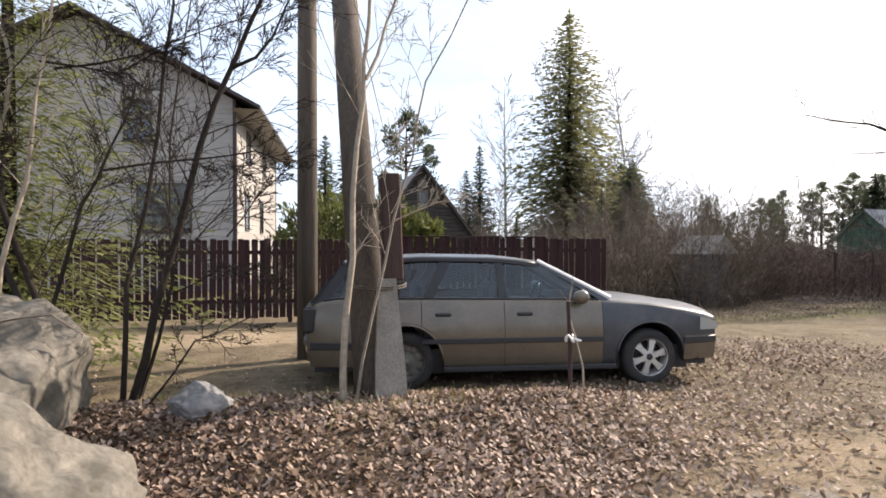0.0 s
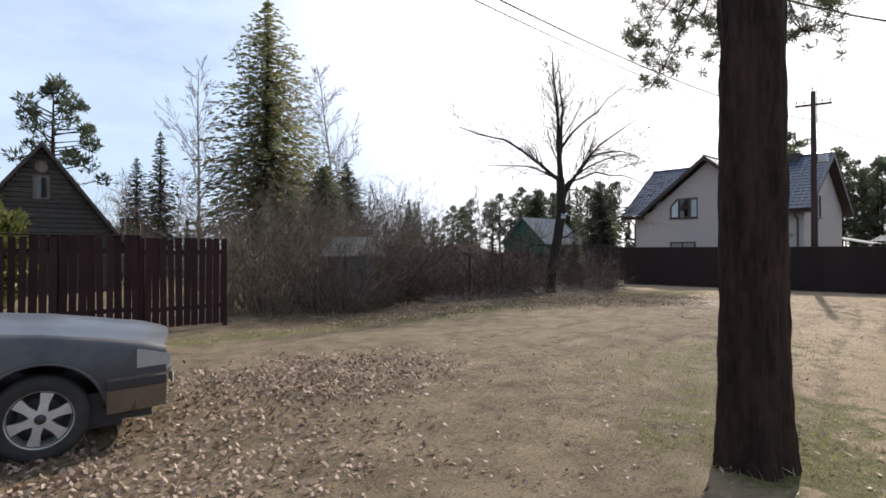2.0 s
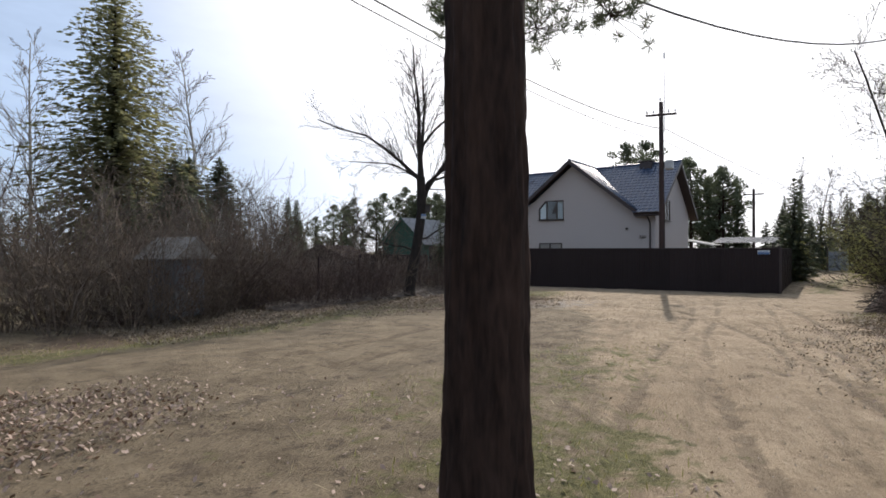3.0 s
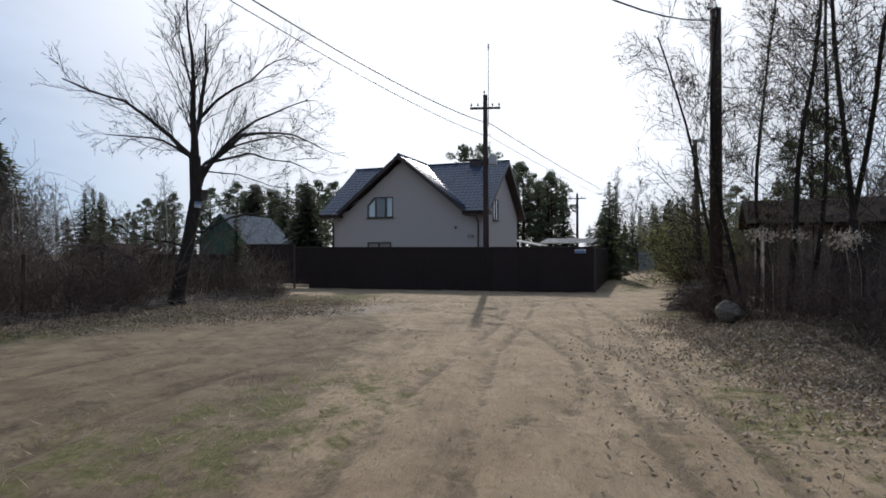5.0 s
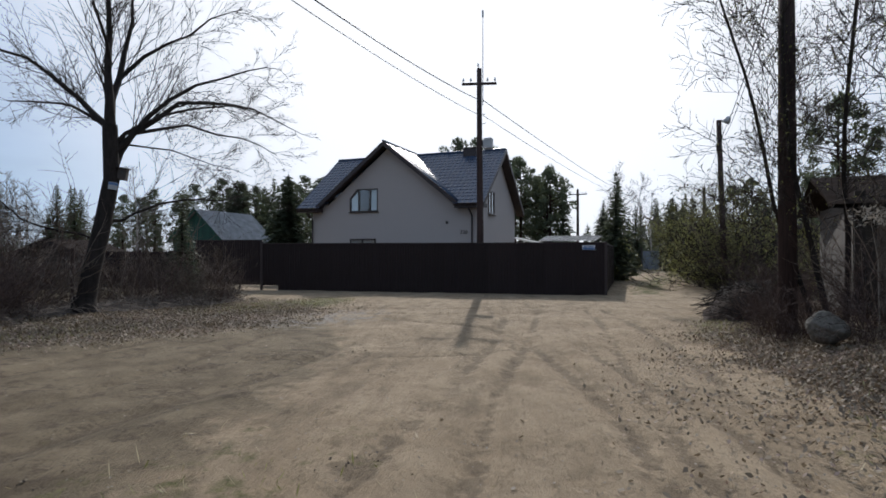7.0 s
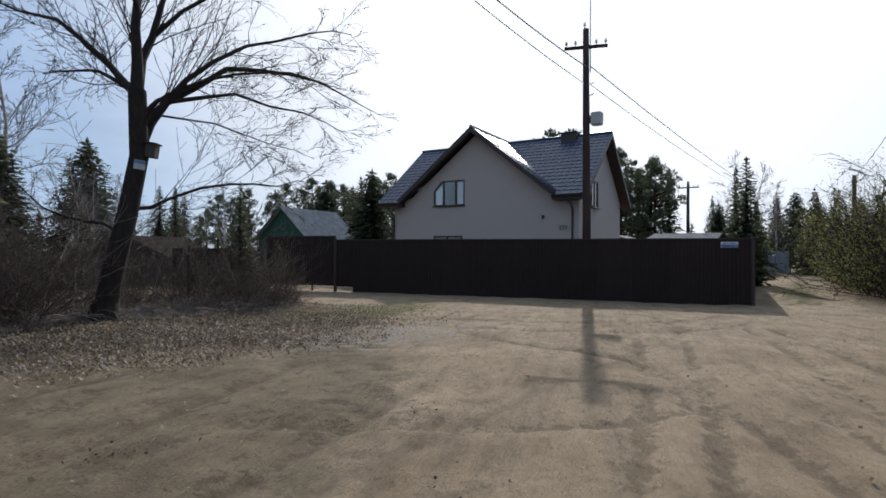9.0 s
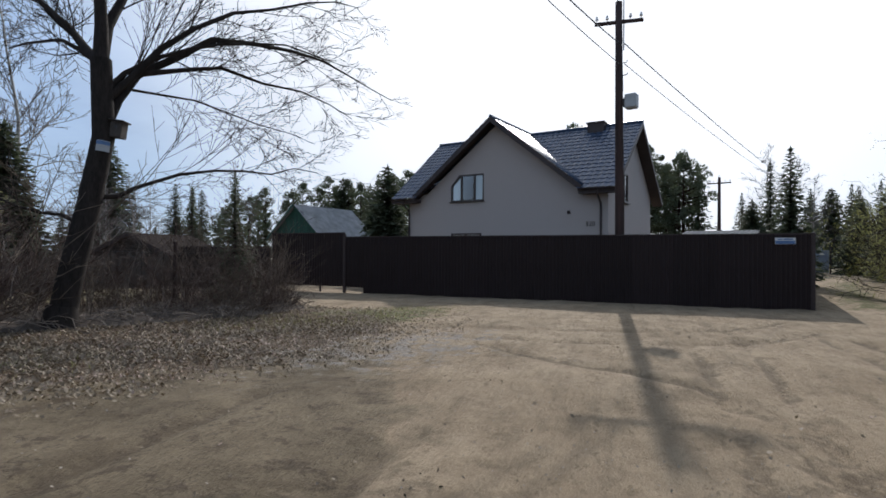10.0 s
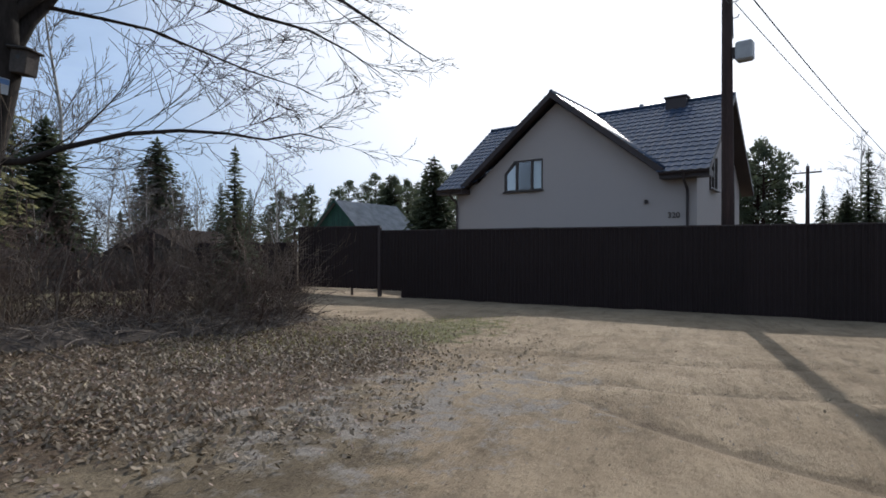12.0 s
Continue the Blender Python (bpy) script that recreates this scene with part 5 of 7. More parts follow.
def build_sided_house():
    H = thing("house", pose(-4.75, 24.3, 0), "tall house with beige horizontal siding and dark roof", "house")
    # local: x to the east from the south-east corner, y northward
    W, D, ze = 12.0, 13.0, 7.75
    slope = 0.53
    wins = [(-3.8, -1.7, 2.2, 4.2), (-4.3, -3.2, 5.9, 7.6)]
    n, bh = 38, 0.205
    # the plain wall behind the boards
    core = Shape()
    core.quad((-W, 0, -0.3), (0, 0, -0.3), (0, 0, ze), (-W / 2, 0, ze + W / 2 * slope), (-W, 0, ze))
    core.quad((0, 0, -0.3), (0, D, -0.3), (0, D, ze), (0, 0, ze))
    core.quad((-W, D, -0.3), (0, D, -0.3), (0, D, ze), (-W / 2, D, ze + W / 2 * slope), (-W, D, ze))
    core.quad((-W, 0, -0.3), (-W, D, -0.3), (-W, D, ze), (-W, 0, ze))
    part("wall", core, M_SIDING, H, fix=False)
    boards = {}

    def board(x0, x1, z, axis_y):
        key = (round(x1 - x0, 2), axis_y)
        if key not in boards:
            s = Shape()
            L = x1 - x0
            prof = [(-0.012, 0.0), (-0.034, 0.005), (-0.016, bh * 0.92), (-0.012, bh)]
            if axis_y:
                s.grid([[(-y, t, zz) for y, zz in prof] for t in (0, L)])
            else:
                s.grid([[(t, y, zz) for y, zz in prof] for t in (0, L)])
            boards[key] = s.data("siding_board", M_SIDING)
        part("siding_board", boards[key], None, H, m=pose(x0, 0, z) if not axis_y else pose(0, x0, z))

    for k in range(int((ze + 2.5 - 1.2) / bh)):
        z = 1.2 + k * bh
        right = 0.0 if z + bh < ze else -(z + bh - ze) / slope
        spans = [(-7.5, right)]
        for a, b, lo, hi in wins:
            if lo - bh < z < hi:
                spans = [q for sp in spans for q in ((sp[0], a), (b, sp[1])) if q[1] - q[0] > 0.1]
        for a, b in spans:
            if b > a + 0.1:
                board(a, b, z, False)
        if z < ze - bh:
            board(0.0, D, z, True)
    part("corner_trim", Shape().box((-0.06, -0.06, -0.3), (0.06, 0.06, ze), chamfer=0.01), M_FASCIA, H)
    part("corner_trim", Shape().box((-0.06, D - 0.06, -0.3), (0.06, D + 0.06, ze), chamfer=0.01), M_FASCIA, H)
    for a, b, lo, hi in wins:
        w = new("window")
        w.parent = H
        fr = Shape()
        for q in ((a, a + 0.09, lo, hi), (b - 0.09, b, lo, hi), (a, b, lo, lo + 0.09), (a, b, hi - 0.09, hi), ((a + b) / 2 - 0.04, (a + b) / 2 + 0.04, lo, hi)):
            fr.box((q[0], -0.09, q[2]), (q[1], -0.02, q[3]))
        part("window_frame", fr, M_FRAME, w)
        part("window_sill", Shape().box((a - 0.06, -0.14, lo - 0.06), (b + 0.06, -0.02, lo), chamfer=0.01), M_FRAME, w)
        for c, e in ((a, (a + b) / 2), ((a + b) / 2, b)):
            part("pane", Shape().quad((c + 0.05, -0.045, lo), (e, -0.045, lo), (e, -0.045, hi), (c + 0.05, -0.045, hi)), M_PANE, w)
        # flat dark sheet behind the panes paints the unlit room
        part("dark_recess", Shape().quad((a, -0.03, lo), (b, -0.03, lo), (b, -0.03, hi), (a, -0.03, hi)), M_DARKROOM, w)
    for y, lo, hi in ((2.2, 2.3, 4.1), (6.5, 2.3, 4.1), (2.6, 5.4, 7.0), (7.5, 5.4, 7.0)):
        w = new("window")
        w.parent = H
        part("window_frame", Shape().box((0.02, y, lo), (0.07, y + 0.09, hi)).box((0.02, y + 0.95, lo), (0.07, y + 1.04, hi)).box((0.02, y, hi - 0.09), (0.07, y + 1.04, hi)).box((0.02, y, lo), (0.07, y + 1.04, lo + 0.09)), M_FRAME, w)
        part("pane", Shape().quad((0.045, y, lo), (0.045, y + 1.04, lo), (0.045, y + 1.04, hi), (0.045, y, hi)), M_PANE, w)
        # here too the room's darkness is only a flat painted sheet
        part("dark_recess", Shape().quad((0.04, y, lo), (0.04, y + 1.04, lo), (0.04, y + 1.04, hi), (0.04, y, hi)), M_DARKROOM, w)
    # roof with deep eaves
    ov, fy = 1.15, -0.7
    zo, zp = ze - ov * slope + 0.25, ze + W / 2 * slope + 0.25
    for s in (0, 1):
        x0 = ov if s == 0 else -W - ov
        sh = Shape()
        sh.quad((x0, fy, zo), (x0, D + 0.7, zo), (-W / 2, D + 0.7, zp), (-W / 2, fy, zp))
        sh.quad((x0, fy, zo - 0.14), (x0, D + 0.7, zo - 0.14), (-W / 2, D + 0.7, zp - 0.14), (-W / 2, fy, zp - 0.14))
        sh.quad((x0, fy, zo), (-W / 2, fy, zp), (-W / 2, fy, zp - 0.14), (x0, fy, zo - 0.14))
        sh.quad((x0, fy, zo), (x0, D + 0.7, zo), (x0, D + 0.7, zo - 0.14), (x0, fy, zo - 0.14))
        part("roof", sh, M_FASCIA, H, fix=False)
    sof = Shape()
    sof.quad((0.0, fy, zo - 0.16), (ov, fy, zo - 0.16), (ov, D + 0.7, zo - 0.16), (0.0, D + 0.7, zo - 0.16))
    part("soffit", sof, M_SIDING, H)
    part("downpipe", Shape().tube([(ov - 0.1, -0.3, zo - 0.1), (0.1, -0.2, zo - 0.7), (0.1, -0.12, 0)], 0.05, 8), M_FASCIA, H)
    return H


build_sided_house()

# ---- dark log cottage ----


def gabled_hut(name, label, m, half, depth, z_eave, z_top, wall_mat, roof_mat, board_w=0.2, over=0.35, ridge_boards=True, horizontal=True, corrugated=False, base=-0.6):
    """A hut whose gable faces local -y. Boards stand proud of its walls."""
    H = thing(name, m, label, name.replace("_", " "))
    slope = (z_top - z_eave) / half
    core = Shape()
    for y in (0.0, depth):
        core.quad((-half, y, base), (half, y, base), (half, y, z_eave), (0, y, z_top), (-half, y, z_eave))
    for x in (-half, half):
        core.quad((x, 0, base), (x, depth, base), (x, depth, z_eave), (x, 0, z_eave))
    part("wall", core, wall_mat, H, fix=False)
    if horizontal:
        z = base + 0.6
        while z < z_top - 0.25:
            h = half if z + board_w < z_eave else (z_top - z - board_w) / slope
            if h > 0.1:
                part("board", Shape().box((-h, -0.05, z), (h, -0.003, z + board_w - 0.02), chamfer=0.02), wall_mat, H)
            z += board_w
    else:
        x = -half
        while x < half - 0.02:
            zt = z_top - max(abs(x), abs(x + board_w)) * slope
            part("board", Shape().box((x, -0.03, base + 0.3), (x + board_w - 0.012, -0.003, max(zt, z_eave - 0.05))), wall_mat, H)
            x += board_w
    e, zo = half + over, z_eave - over * slope + 0.08
    for s in (-1, 1):
        if corrugated:
            n = int((depth + 2 * over) / 0.15) * 4
            rows = []
            for v in np.linspace(0, 1, 3):
                rows.append([(s * e * (1 - v), -over + (depth + 2 * over) * k / n, zo + (z_top + 0.08 - zo) * v + 0.028 * math.cos(2 * math.pi * k / 4)) for k in range(n + 1)])
            part("roof", Shape().grid(rows), roof_mat, H)
        else:
            sh = Shape()
            a = [(s * e, -over, zo), (s * e, depth + over, zo), (0, depth + over, z_top + 0.08), (0, -over, z_top + 0.08)]
            b = [(x, y, z - 0.07) for x, y, z in a]
            sh.quad(*a).quad(*b[::-1])
            for k in range(4):
                sh.quad(a[k], a[(k + 1) % 4], b[(k + 1) % 4], b[k])
            part("roof", sh, roof_mat, H)
        bb = Shape()
        bb.quad((s * e, -over - 0.02, zo + 0.04), (0, -over - 0.02, z_top + 0.12), (0, -over - 0.02, z_top - 0.10), (s * e, -over - 0.02, zo - 0.16))
        part("barge_board", bb, M_FASCIA if not corrugated else wall_mat, H)
    return H


cot = gabled_hut("cottage", "small dark log cottage with steep weathered roof", pose(3.75, 28.3, 0, 0, 0, 3), 2.75, 7.5, 2.0, 5.75, M_DARKWOOD, M_FASCIA, 0.2)
part("attic_window", Shape().box((-0.28, -0.09, 3.55), (0.28, -0.05, 4.5)), M_OLDBOARD, cot)
part("attic_pane", Shape().quad((-0.2, -0.094, 3.62), (0.2, -0.094, 3.62), (0.2, -0.094, 4.42), (-0.2, -0.094, 4.42)), M_PANE, cot)
part("round_vent", spin([(0.0, -0.07), (0.2, -0.07), (0.24, -0.05), (0.24, 0.0)], 20), M_OLDBOARD, cot, m=pose(0, -0.02, 4.85))
part("porch_roof", Shape().box((-2.2, -1.5, 2.02), (1.2, -0.05, 2.14)), M_GREENWALL, cot)
shed = gabled_hut("shed", "green board shed with grey corrugated roof", pose(44.9, 41.5, -0.3, 0, 0, -82), 2.6, 6.8, 2.7, 5.15, M_GREENWALL, M_SLATE, 0.2, 0.4, horizontal=False, corrugated=True)
gabled_hut("dark_hut", "low dark wooden garden hut behind bushes", pose(28.2, 32.6, -0.6, 0, 0, -65), 2.1, 4.0, 1.5, 2.45, M_DARKWOOD, M_OLDROOF, 0.22, horizontal=True)

# ---- weathered shack, carport and wire fence ----
sk = thing("shack", pose(23.4, -0.1, 0.05), "leaning weathered board shack behind bare trees", "shack")
srng = random.Random(5)
part("wall", Shape().box((0.04, -5.5, -0.2), (3.2, 0.0, 2.1)), M_DARKWOOD, sk)
y = 0.0
while y > -5.4:
    w = srng.uniform(0.13, 0.19)
    part("board", Shape().box((-0.012, y - w + 0.012, srng.uniform(-0.15, -0.02)), (0.014, y, srng.uniform(2.05, 2.3))), M_OLDBOARD if -1.3 < y < -0.25 else M_DARKWOOD, sk, m=pose(0, 0, 0, srng.uniform(-0.5, 0.5), 0, 0))
    y -= w
rf = Shape()
rf.quad((-0.5, 0.4, 2.0), (-0.5, -6, 2.0), (1.6, -6, 2.7), (1.6, 0.4, 2.7)).quad((3.7, 0.4, 2.0), (3.7, -6, 2.0), (1.6, -6, 2.7), (1.6, 0.4, 2.7))
rf.quad((-0.5, 0.4, 1.93), (-0.5, -6, 1.93), (1.6, -6, 2.63), (1.6, 0.4, 2.63)).quad((-0.5, 0.4, 2.0), (1.6, 0.4, 2.7), (1.6, 0.4, 2.63), (-0.5, 0.4, 1.93))
part("roof", rf, M_OLDROOF, sk, fix=False)

cp = thing("carport", pose(54.0, 9.7, 0, 0, 0, 3), "low carport with dark ribbed metal roof behind fence", "carport")
part("roof", wave_roof([(0, 0, 2.1), (0, 4.5, 2.1), (3.6, 0, 2.62), (3.6, 4.5, 2.62)], tile_w=0.28), M_SLATE, cp)
part("side_roof", Shape().quad((0.05, 4.3, 1.98), (0.05, 7.0, 2.54), (3.6, 7.0, 2.54), (3.6, 4.3, 1.98)), M_SLATE, cp)
fas = Shape()
for x in (-0.02, 0.03):
    fas.quad((x, 4.3, 1.9), (x, 7.0, 2.46), (x, 7.0, 2.57), (x, 4.3, 2.01))
fas.quad((-0.02, 4.3, 2.01), (-0.02, 7.0, 2.57), (0.03, 7.0, 2.57), (0.03, 4.3, 2.01))
part("fascia", fas, M_WHITE, cp)
for x, y, z in ((0.1, 0.1, 2.1), (0.1, 6.8, 2.45), (3.4, 0.1, 2.55), (3.4, 6.8, 2.45)):
    part("post", Shape().box((x - 0.05, y - 0.05, -0.7), (x + 0.05, y + 0.05, z)), M_FASCIA, cp)

gabled_hut("dark_hut", "dark low wooden hut beside the lamp pole", pose(39.6, -1.6, -0.55, 0, 0, -95), 2.2, 4.0, 1.9, 3.0, M_DARKWOOD, M_OLDROOF, 0.22)
lg = thing("lane_gate", pose(72.0, 7.4, -0.6, 0, 0, 5), "pale blue-green metal gate at lane's end", "gate")
part("panel", Shape().box((0, -0.8, 0.1), (0.06, 0.8, 2.0), chamfer=0.01), M_PRIVY, lg)
for yy in (-0.9, 0.9):
    part("post", Shape().box((-0.05, yy - 0.06, -0.3), (0.08, yy + 0.06, 2.4)), M_FASCIA, lg)

# ---- grey privy among the bushes ----
pv = thing("privy", pose(11.4, 16.25, -0.55, 0, 0, 20), "small pale blue-grey privy in thicket", "shed")
part("wall", Shape().box((-0.5, -0.5, 0), (0.5, 0.5, 1.9), chamfer=0.01), M_PRIVY, pv)
part("roof", Shape().prism([(-0.75, 1.85), (0.75, 1.85), (0.0, 2.45)], -0.75, 0.75), M_CONCRETE, pv)

# ---- boulders ----


def boulder(name, label, x, y, z, sx, sy, sz, seed, mat, turn=0.0, cut=0.35):
    bm = bmesh.new()
    bmesh.ops.create_icosphere(bm, subdivisions=5, radius=1.0)
    rng = random.Random(seed)
    planes = [(Vector((rng.uniform(-1, 1), rng.uniform(-1, 1), rng.uniform(-0.3, 1))).normalized(), rng.uniform(0.62, 0.9)) for _ in range(9)]
    off = Vector((seed * 3.1, seed * 1.7, 0))
    for v in bm.verts:
        p = v.co.copy()
        for nrm, d in planes:
            k = p.dot(nrm) - d
            if k > 0:
                p -= nrm * k * 0.85
        p *= 1 + 0.14 * noise.noise(p * 1.6 + off) + 0.07 * noise.noise(p * 4 + off) - 0.06 * max(0, 0.12 - abs(noise.noise(p * 2.3 + off * 2))) / 0.12 + 0.02 * noise.noise(p * 14 + off)
        v.co = Vector((p.x * sx, p.y * sy, p.z * sz))
    me = bpy.data.meshes.new(name)
    bm.to_mesh(me)
    bm.free()
    me.materials.append(mat)
    me.polygons.foreach_set("use_smooth", [True] * len(me.polygons))
    ob = new(name, me)
    ob.matrix_basis = pose(x, y, z, 0, 0, turn)
    return tagged(ob, label, "boulder", "boulders")


boulder("boulder", "big pale granite boulder streaked with dirt", -1.85, 2.75, 0.22, 0.95, 0.62, 0.62, 3, M_STONE, 10)
boulder("boulder", "high pale granite boulder among twigs", -2.5, 4.15, 0.45, 0.88, 0.72, 0.76, 8, M_STONE, -15)
boulder("boulder", "small dark grey angular stone", -1.12, 4.4, 0.30, 0.24, 0.2, 0.19, 14, M_STONE_DARK, 25)
boulder("boulder", "grey rounded boulder half sunk in leaf litter", 20.85, 0.72, 0.16, 0.28, 0.24, 0.22, 21, M_STONE, 40)

# ---- trees and shrubs ----


class Wood:
    """Grows limbs: thick wood in one shape, twigs in another, and notes the tips."""

    def __init__(self, seed, thick=0.02, fine=0.0042, thin=0.85):
        self.rng, self.thin = random.Random(seed), thin
        self.limbs, self.twigs, self.tips, self.thick, self.fine = Shape(), Shape(), [], thick, fine

    def limb(self, pts, r0, r1, sides=None):
        n = len(pts)
        radii = [r0 + (r1 - r0) * (k / (n - 1)) ** 0.8 for k in range(n)]
        big = r0 > self.thick
        (self.limbs if big else self.twigs).tube(pts, radii, sides or (9 if r0 > 0.09 else 6 if big else 3), cap=False)

    def path(self, p, d, length, bend, up, n):
        pts, p, d = [Vector(p)], Vector(p), Vector(d).normalized()
        for _ in range(n):
            d = (d + Vector((self.rng.gauss(0, bend), self.rng.gauss(0, bend), self.rng.gauss(0, bend) + up))).normalized()
            p = p + d * (length / n)
            pts.append(p)
        return pts

    def grow(self, p, d, length, r, level, spread=0.8, up=0.05, bend=0.13, kids=7, shrink=0.5, start=0.25):
        n = 6 if level > 1 else 4 if level == 1 else 2
        pts = self.path(p, d, length, bend, up, n)
        self.limb(pts, r, max(self.fine * 0.7, r * 0.35))
        self.sprout(pts, r, length, level, spread, up, bend, kids, shrink, start)

    def sprout(self, pts, r, length, level, spread=0.8, up=0.05, bend=0.13, kids=7, shrink=0.5, start=0.25):
        if level <= 0:
            self.tips.append((pts[-1], (pts[-1] - pts[-2]).normalized()))
            return
        for k in range(kids):
            t = start + (1 - start) * (k + self.rng.random()) / kids
            f = t * (len(pts) - 1)
            i = min(int(f), len(pts) - 2)
            q = pts[i].lerp(pts[i + 1], f - i)
            along = (pts[i + 1] - pts[i]).normalized()
            side = along.orthogonal().normalized()
            side.rotate(Matrix.Rotation(self.rng.uniform(0, 6.283), 3, along))
            d = along * math.cos(spread * self.rng.uniform(0.4, 1.3)) + side * math.sin(spread * self.rng.uniform(0.6, 1.25))
            L = length * shrink * self.rng.uniform(0.55, 1.2) * (1.15 - 0.55 * t)
            self.grow(q, d, L, max(self.fine, r * 0.42 * (1.2 - 0.6 * t)), level - 1, spread, up * 0.6, bend * 0.7, max(3, round(kids * self.thin)), shrink, 0.15)


def blades(C, D, W, l, w):
    """Long diamonds: centres, long and broad directions, lengths and widths."""
    C, D, W = np.asarray(C, float), np.asarray(D, float), np.asarray(W, float)
    l, w = np.broadcast_to(np.asarray(l, float), (len(C),))[:, None], np.broadcast_to(np.asarray(w, float), (len(C),))[:, None]
    V = np.stack([C - D * l * 0.5, C + W * w * 0.5 - D * l * 0.08, C + D * l * 0.5, C - W * w * 0.5 - D * l * 0.08], 1).reshape(-1, 3)
    return V


def blade_mesh(name, mat, V):
    me = bpy.data.meshes.new(name)
    me.from_pydata(V, [], np.arange(len(V)).reshape(-1, 4))
    me.materials.append(mat)
    return me


def unit(v):
    v = np.asarray(v, float)
    return v / np.maximum(1e-9, np.linalg.norm(v, axis=-1, keepdims=True))


def conifer_blades(seed, H, R, z0=0.08, whorl=0.34, per=9, step=0.32, size=0.42, droop=0.35, shape=0.85, ragged=0.25, slim=0.5):
    """Whorls of drooping branches with sprays along them."""
    r = np.random.RandomState(seed)
    C, D, W, L = [], [], [], []
    z = H * z0
    while z < H * 0.985:
        t = z / H
        reach = R * (1 - t) ** shape * (0.35 + 0.65 * min(1, (t - z0) / 0.12 + 0.35))
        n = max(4, int(per * (0.5 + 0.6 * (1 - t))))
        a0 = r.uniform(0, 6.28)
        for k in range(n):
            a = a0 + 6.283 * k / n + r.normal(0, 0.2)
            ln = reach * (1 + r.uniform(-ragged, ragged))
            rise = 0.25 + 0.5 * t - droop
            m = max(2, int(ln / step))
            for j in range(m):
                f = (j + r.uniform(0.2, 1.0)) / m
                rad = ln * f
                zz = z + rad * rise * 0.6 - droop * 0.35 * ln * f * f + r.normal(0, 0.05 + 0.33 * whorl)
                ca, sa = math.cos(a), math.sin(a)
                for q in (-1, 0, 1):
                    b = a + q * 0.75 + r.normal(0, 0.15)
                    C.append((rad * ca + q * -sa * 0.12, rad * sa + q * ca * 0.12, zz))
                    D.append((math.cos(b), math.sin(b), -0.25 - 0.5 * r.random() * droop + 0.35 * t))
                    W.append((-math.sin(b) + r.normal(0, 0.3), math.cos(b) + r.normal(0, 0.3), r.normal(0, 0.5)))
                    L.append(size * (0.65 + 0.5 * r.random()) * (0.55 + 0.6 * (1 - t)))
        z += whorl * (0.75 + 0.5 * r.random()) * (0.7 + 0.5 * (1 - t))
    C.append((0, 0, H)); D.append((0, 0, 1)); W.append((1, 0, 0)); L.append(size)
    L = np.array(L)
    return blades(C, unit(D), unit(W), L, L * slim)


def spruce(name_seed, H, R, mat, **kw):
    T = thing("spruce_tree", pose(0, 0, 0), "dark green spruce tree with drooping branches", "tree", "conifers")
    part("trunk", Shape().tube([(0, 0, -0.8), (0, 0, H * 0.5), (0, 0, H * 0.99)], [0.018 * H, 0.011 * H, 0.01], 8), M_BARK, T, smooth=True)
    part("crown", blade_mesh("crown", mat, conifer_blades(name_seed, H, R, **kw)), None, T)
    return T


def pine_blades(seed, H, R, low=0.45, clusters=26, size=0.5, per=110, flat=0.55):
    r = np.random.RandomState(seed)
    C, D, W, L, ends = [], [], [], [], []
    for k in range(clusters):
        t = low + (1 - low) * (k + r.random()) / clusters
        reach = R * (0.30 + 0.9 * math.sin(math.pi * min(1, (t - low) / (1 - low) * 0.8 + 0.15))) * r.uniform(0.35, 1.0) * (1.0 if t < 0.93 else 0.35)
        a = r.uniform(0, 6.283)
        c = np.array([reach * math.cos(a), reach * math.sin(a), H * t])
        ends.append((c, H * t - 0.25 * reach))
        rad = R * r.uniform(0.16, 0.32)
        for _ in range(per):
            o = unit(r.normal(0, 1, 3)) * r.uniform(0.3, 1.0) ** 0.6
            C.append(c + o * np.array([rad, rad, rad * flat]))
            D.append(o + np.array([0, 0, 0.5]) + r.normal(0, 0.3, 3))
            W.append(r.normal(0, 1, 3))
            L.append(size * r.uniform(0.5, 1.1))
    L = np.array(L)
    return blades(C, unit(D), unit(W), L, L * 0.38), ends


def pine(seed, H, R, low=0.45, mat=None, **kw):
    T = thing("pine_tree", pose(0, 0, 0), "distant pine tree with rounded green crown", "tree", "conifers")
    V, ends = pine_blades(seed, H, R, low, **kw)
    w = Shape().tube([(0, 0, -0.8), (0.05, 0.03, H * 0.5), (0, 0, H * 0.96)], [0.016 * H, 0.012 * H, 0.02], 7)
    part("trunk", w, M_PINEBARK, T, smooth=True)
    b = Shape()
    for c, z in ends:
        b.tube([(0, 0, z), tuple(c)], [0.05, 0.02], 4, cap=False)
    part("branchwork", b, M_PINEBARK, T)
    part("crown", blade_mesh("crown", mat or M_PINE, V), None, T)
    return T


def birch(seed, H, R, mat=None, bark=None, label="bare grey birch tree with fine hanging twigs"):
    T = thing("birch_tree", pose(0, 0, 0), label, "tree", "bare trees")
    w = Wood(seed, 0.03, 0.011)
    trunk = w.path((0, 0, -0.5), (0, 0, 1), H * 0.97, 0.05, 0.1, 9)
    w.limb(trunk, 0.011 * H, 0.02)
    for k in range(26):
        t = 0.2 + 0.77 * k / 26
        f = t * 9
        i = min(8, int(f))
        p = trunk[i].lerp(trunk[i + 1], f - i)
        a = w.rng.uniform(0, 6.283)
        w.grow(p, (math.cos(a) * 0.7, math.sin(a) * 0.7, 0.9), R * 1.5 * (1.15 - t) * w.rng.uniform(0.7, 1.2) + 0.3, 0.04 * (1.2 - t), 2, 0.6, 0.0, 0.16, 6, 0.5, 0.15)
